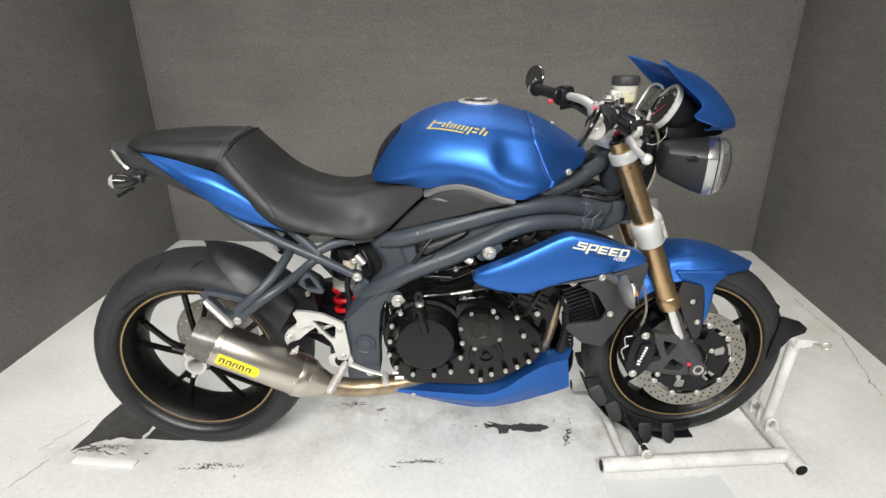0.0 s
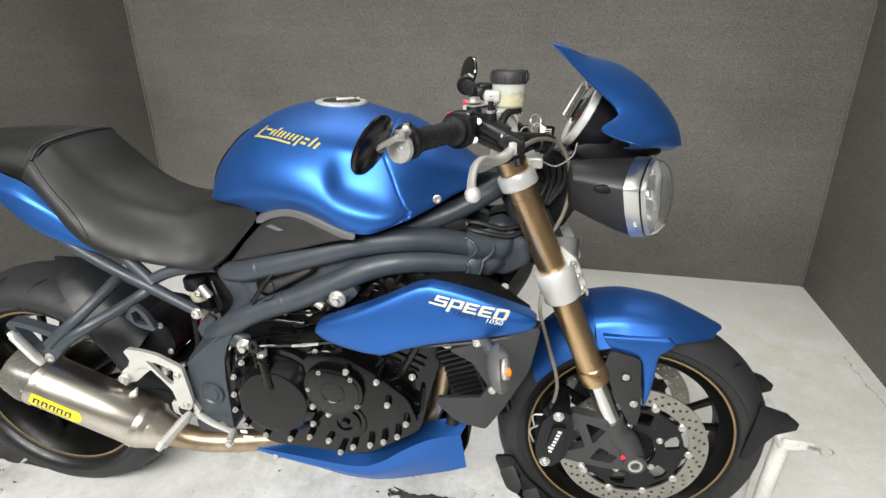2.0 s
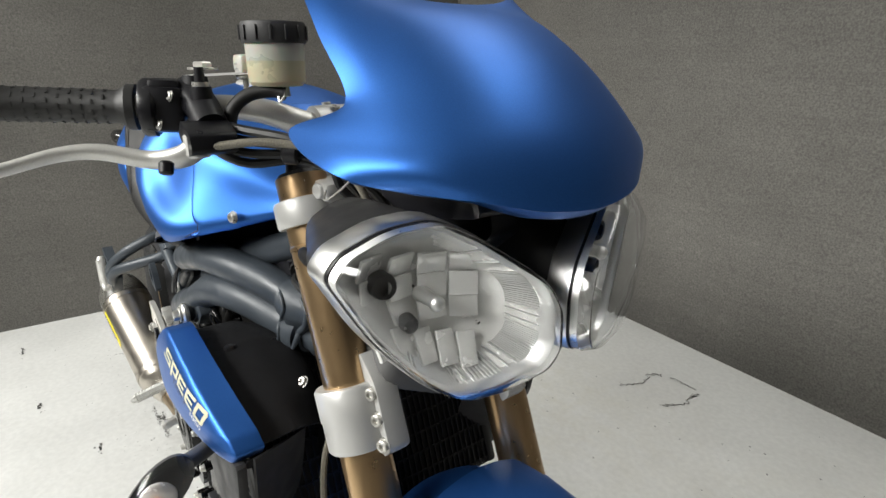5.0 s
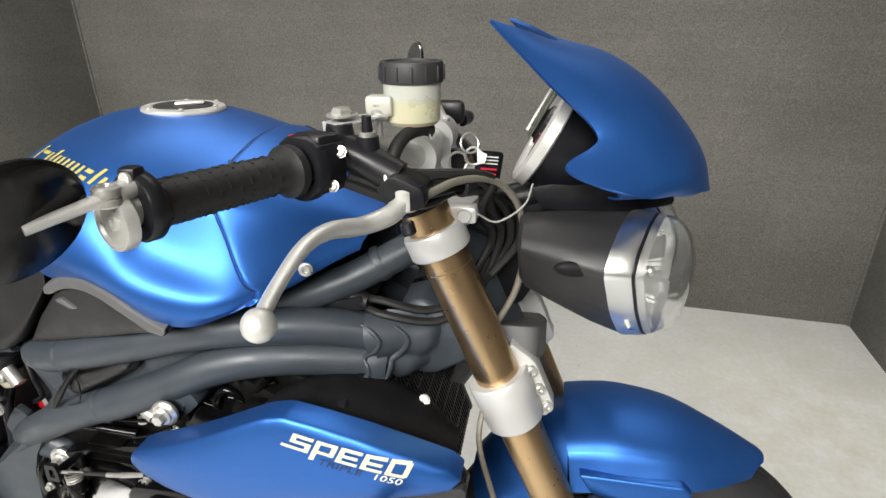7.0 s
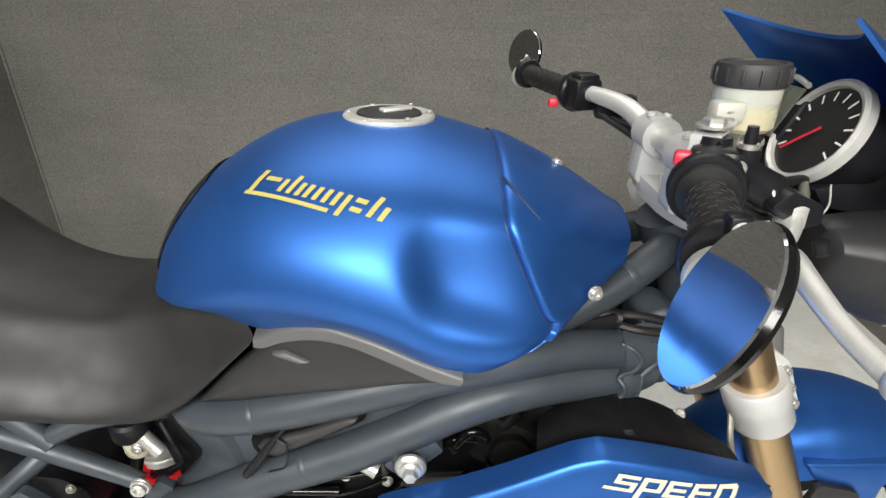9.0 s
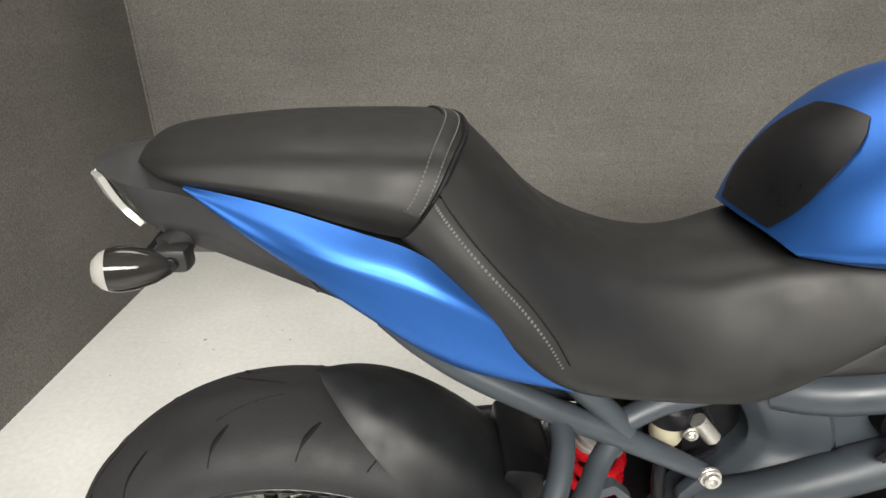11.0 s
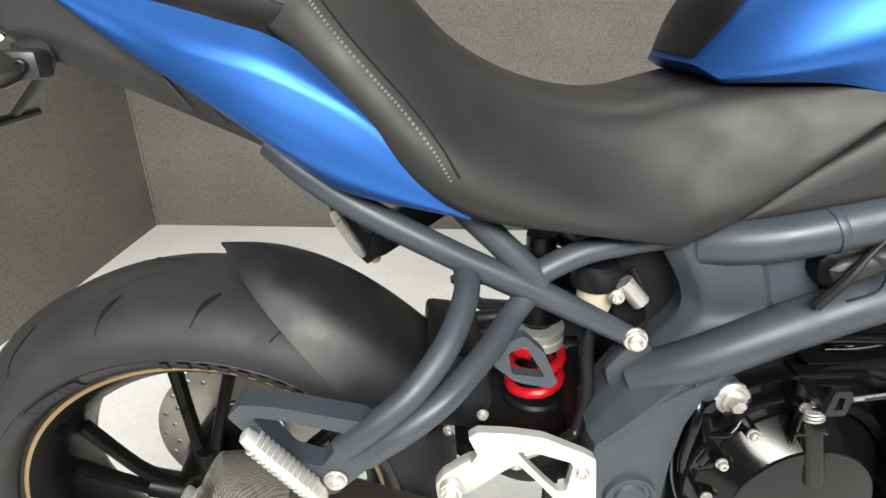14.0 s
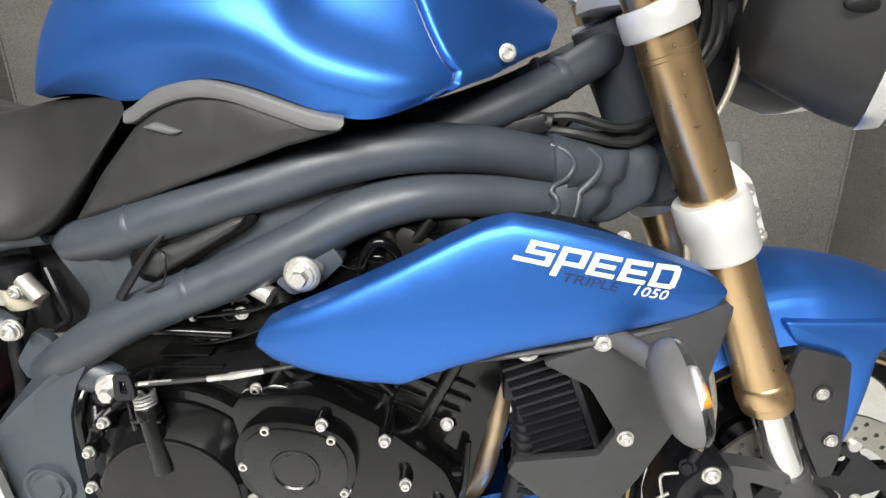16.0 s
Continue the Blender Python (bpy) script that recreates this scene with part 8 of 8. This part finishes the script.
def leaf_signal(c, way, s):
    """A flattened leaf: black rear half and clear front half."""
    c, t = Vector(c), Vector(way).normalized()
    f = (Vector((1, s * 0.15, 0)) - t * t.x).normalized()
    h = t.cross(f)

    def half(lo, hi, deep):
        rows = []
        for i in range(15):
            w = math.pi * i / 14
            r = math.sin(w) ** 0.8
            rows.append([list(c - t * 0.044 * math.cos(w) + h * (0.025 * r * math.cos(a)) + f * (deep * r * math.sin(a))) for a in np.linspace(radians(lo), radians(hi), 13)])
        return grid_bm(np.array(rows))
    return half(180, 360, 0.024), half(0, 180, 0.016)


for s in (-1, 1):
    ind, lens = leaf_signal((1.155, s * 0.288, 0.637), (0.1, s * 0.78, -0.62), s)
    ind = part("front_indicator", join(ind, tube([(1.110, s * 0.200, 0.650), (1.122, s * 0.225, 0.648), (1.140, s * 0.262, 0.648)], [0.013, 0.010, 0.010], 12, 4), block(1.098, 1.130, s * 0.200 - 0.008, s * 0.200 + 0.008, 0.636, 0.665, 0.004)), TRIMGREY, BIKE, "smoky grey leaf-shaped front indicator with clear lens")
    part("indicator_lens", lens, GLASS, ind, "clear ribbed lens").visible_shadow = False
    part("lens_backing", ball((1.158, s * 0.290, 0.636), 0.020, (0.25, 0.9, 0.9)), REFLECTOR, ind)
    part("indicator_bulb", ball((1.166, s * 0.292, 0.632), 0.0085), AMBER, ind, "amber bulb")
    b, l = indicator((-0.077, s * 0.117, 0.872), (-0.95, s * 0.28, 0.05), 0.060, 0.0205, GLASS)
    ri = part("rear_indicator", b, SMOKED, BIKE, "smoked rear indicator with clear tip")
    part("indicator_lens", l, LENSGREY, ri, "clear tip")
    part("indicator_stalk", join(tube([(-0.055, s * 0.09, 0.877), (-0.045, s * 0.075, 0.882)], 0.014, 12, 1, False), block(-0.062, -0.030, s * 0.100 - 0.012, s * 0.100 + 0.012, 0.862, 0.886, 0.006)), PLASTIC, ri)
    part("mount_screw", bolt((-0.043, s * 0.113, 0.874), (0, s, 0), 0.005, 0.003), MATTBLACK, ri)
part("tail_lamp", skin([[(-0.139, 0, 0.938), (-0.120, 0, 0.912), (-0.100, 0, 0.897)], [(-0.134, -0.030, 0.936), (-0.116, -0.040, 0.911), (-0.093, -0.046, 0.893)], [(-0.120, -0.046, 0.934), (-0.102, -0.058, 0.912), (-0.085, -0.060, 0.892)]], 12, 16, thick=0.006), LENSGREY, BIKE, "clear ribbed tail lamp")
part("lamp_flute", pieces(*[tube([(-0.137 + 0.0135 * k * 0.5, -0.030 - 0.0022 * k, 0.935 - 0.002 * k), (-0.098 + 0.0068 * k * 0.3, -0.047 - 0.0015 * k, 0.896)], 0.0012, 5, 1, False) for k in range(7)]), CHROME, BIKE)
part("plate_bracket", join(tube([(-0.075, 0, 0.880), (-0.105, 0.0, 0.850), (-0.145, 0.0, 0.810)], [0.010, 0.008, 0.007], 8, 3, flat=0.5), tube([(-0.142, -0.038, 0.812), (-0.142, 0.038, 0.812)], 0.005, 8, 1, False)), MATTBLACK, BIKE, "black number plate bracket")
both("tail_rib", lambda: pieces(*[tube([(0.063 + 0.029 * k, -0.1040, 0.863 - 0.015 * k), (0.072 + 0.029 * k, -0.1035, 0.850 - 0.013 * k), (0.080 + 0.029 * k, -0.0990, 0.836 - 0.012 * k)], 0.0022, 6, 4) for k in range(3)]), GREYPLASTIC, BIKE)
part("seat_seam", tube([(0.166, -0.119, 0.898), (0.188, -0.121, 0.930), (0.207, -0.098, 0.962), (0.219, -0.05, 0.970), (0.222, 0, 0.972), (0.219, 0.05, 0.970), (0.207, 0.098, 0.962), (0.188, 0.121, 0.930), (0.166, 0.119, 0.898)], 0.0030, 8, 6), DEEP, BIKE, "dark gap between the seats")
SEAM = spline([(0.185, -0.13, 0.937), (0.198, -0.14, 0.918), (0.217, -0.142, 0.894), (0.242, -0.152, 0.866), (0.263, -0.16, 0.843), (0.286, -0.166, 0.813), (0.302, -0.167, 0.786)], 100)
for side in (1, -1):
    threads = [tube([SEAM[k] * (1, side, 1), (SEAM[k] + (SEAM[k + 1] - SEAM[k]) * 0.9) * (1, side, 1)], 0.0012, 5, 1, False) for k in range(0, 100, 2)]
    part("seat_stitching", pieces(*[drape(b, SEAT_TREE, (0, side, 0), 0.0008) for b in threads]), CLOTHGREY, BIKE, "grey seat stitching")
part("seat_seam_line", tube([tuple(drape_point(p, SEAT_TREE)) for p in SEAM[::4] + np.array((0.006, 0, 0.004))], 0.0011, 6, 2), DEEP, BIKE, "dark seam beside the stitching")


# seat piping and the strap over the pillion pad
def on_skin(G, u, v, lift):
    """A point of a skinned form, pushed out along its normal."""
    nu, nv = G.shape[0] - 1, G.shape[1] - 1
    i, j = min(max(int(u * nu), 1), nu - 1), min(max(int(v * nv), 1), nv - 1)
    a, b = u * nu - i, v * nv - j
    q = G[i, j] + (G[i + 1, j] - G[i, j]) * a + (G[i, j + 1] - G[i, j]) * b
    n = np.cross(G[i + 1, j] - G[i - 1, j], G[i, j + 1] - G[i, j - 1])
    n = n / (np.linalg.norm(n) or 1)
    if n[2] < 0:
        n = -n
    return q + n * lift


PG = grid_points(PILLION, 36, 48)
G = np.array([[on_skin(PG, u, v, 0.0022) for v in np.linspace(0.14, 0.86, 41)] for u in np.linspace(0.80, 0.93, 6)])
part("pillion_strap", grid_bm(G, thick=0.0025), VINYL, BIKE, "black vinyl strap across the pillion pad")
for u in (0.815, 0.915):
    part("strap_stitching", join(*[tube([on_skin(PG, u, v, 0.0030), on_skin(PG, u, v + 0.008, 0.0030)], 0.0007, 5, 1, False) for v in np.arange(0.15, 0.85, 0.0125)]), CLOTHGREY, BIKE, "grey strap stitching")

# ---- wheel chock ----
CH = thing("wheel_chock", (1.46, 0, 0), "white tubular steel wheel chock gripping the front tyre", "wheel chock")
for s in (-1, 1):
    part("side_tube", tube([(1.175, 0.195 * s, 0.023), (1.735, 0.165 * s, 0.023)], 0.022, 20, 1, False), STANDWHITE, CH)
    part("tube_mouth", disc((1.1745, 0.195 * s, 0.023), (-1, 0, 0), 0.017, 0.0012, 0.1, 20), DEEP, CH)
    part("upright", tube([(1.740, 0.045 * s, 0.040), (1.754, 0.055 * s, 0.352)], 0.0170, 18, 1, False), STANDWHITE, CH)
    part("lug", pieces(*[slab([(1.722, 0.030), (1.720, 0.074), (1.734, 0.084), (1.750, 0.080), (1.768, 0.040), (1.766, 0.026)], 0.045 * s + w - 0.003, 0.045 * s + w + 0.003, 0.001) for w in (-0.024, 0.024)]), STANDWHITE, CH)
    part("lug_bolt", pieces(bolt((1.737, 0.045 * s - 0.027, 0.062), (0, -1, 0), 0.009, 0.008, True), bolt((1.737, 0.045 * s + 0.027, 0.062), (0, 1, 0), 0.009, 0.008, True)), BOLT, CH, "zinc pivot bolt")
    part("tyre_cheek", join(slab([(1.670, 0.296), (1.683, 0.395), (1.687, 0.441), (1.742, 0.424), (1.768, 0.402), (1.766, 0.386), (1.728, 0.370), (1.706, 0.336), (1.688, 0.296)], 0.064 * s, 0.070 * s, 0.002, 0.12)), MATTBLACK, CH, "black steel tyre cheek")
    part("cradle_cheek", join(slab([(1.138, 0.240), (1.180, 0.245), (1.215, 0.185), (1.290, 0.110), (1.40, 0.070), (1.485, 0.083), (1.478, 0.043), (1.40, 0.036), (1.337, 0.044), (1.27, 0.076), (1.217, 0.136), (1.155, 0.192)], 0.064 * s, 0.072 * s, 0.002)), MATTBLACK, CH, "black steel cradle cheek")
    part("hinge", pieces(*[slab([(1.292, 0.026), (1.290, 0.064), (1.300, 0.074), (1.318, 0.072), (1.328, 0.026)], 0.178 * s + w - 0.0025, 0.178 * s + w + 0.0025, 0.001) for w in (-0.014, 0.014)]), STANDWHITE, CH)
    part("hinge_pin", pieces(tube([(1.308, 0.158 * s, 0.058), (1.308, 0.200 * s, 0.058)], 0.0055, 10, 1, False), bolt((1.308, 0.196 * s, 0.058), (0, s, 0), 0.010, 0.006, True)), BOLT, CH, "zinc hinge pin")
    part("hinge_arm", tube([(1.308, 0.178 * s, 0.058), (1.285, 0.120 * s, 0.085), (1.270, 0.072 * s, 0.110)], 0.0085, 10, 3), MATTBLACK, CH)
part("cross_tube", tube([(1.745, -0.225, 0.023), (1.745, 0.225, 0.023)], 0.022, 20, 1, False), STANDWHITE, CH)
part("tube_mouth", disc((1.745, -0.2255, 0.023), (0, -1, 0), 0.017, 0.0012, 0.1, 20), DEEP, CH)
part("cross_tube", tube([(1.250, -0.19, 0.020), (1.250, 0.19, 0.020)], 0.012, 14, 1, False), STANDWHITE, CH)
part("cradle_plate", grid_bm(np.array([[[x, y, z] for y in (-0.068, 0.068)] for x, z in ((1.160, 0.170), (1.215, 0.100), (1.300, 0.040), (1.40, 0.006), (1.50, 0.010))]), thick=0.004), MATTBLACK, CH)
for x, z, lean in ((1.340, 0.062, 0.0), (1.412, 0.060, 0.0), (1.172, 0.200, -0.5), (1.228, 0.140, -0.4)):
    m = Matrix.Translation((x, -0.070, z)) @ Matrix.Rotation(lean, 4, "Y") @ Matrix.Rotation(radians(-25), 4, "X")
    part("cradle_finger", slab([(-0.020, 0.010), (0.020, 0.010), (0.019, -0.040), (0.006, -0.055), (-0.006, -0.052), (-0.019, -0.036)], -0.006, 0.0, 0.002, 0.3, m), GRIP, CH, "hanging black rubber finger")
part("top_bar", join(block(1.736, 1.774, -0.080, 0.080, 0.340, 0.362, 0.005), plate_holes([(1.738, 0.345), (1.740, 0.372), (1.800, 0.366), (1.802, 0.352), (1.772, 0.345)], [[(1.764, 0.353), (1.772, 0.353), (1.772, 0.361), (1.764, 0.361)]], -0.082, -0.076, 0.2)), STANDWHITE, CH, "white steel top bar")
part("lynch_pin", join(tube([(1.788, -0.085, 0.358), (1.812, -0.087, 0.354)], 0.004, 8, 1, False), lathe([(0.012, -0.0015), (0.0135, 0), (0.012, 0.0015), (0.0105, 0)], (1.823, -0.088, 0.352), (0.2, 1, 0.3), 20)), BOLT, CH, "ring pin")
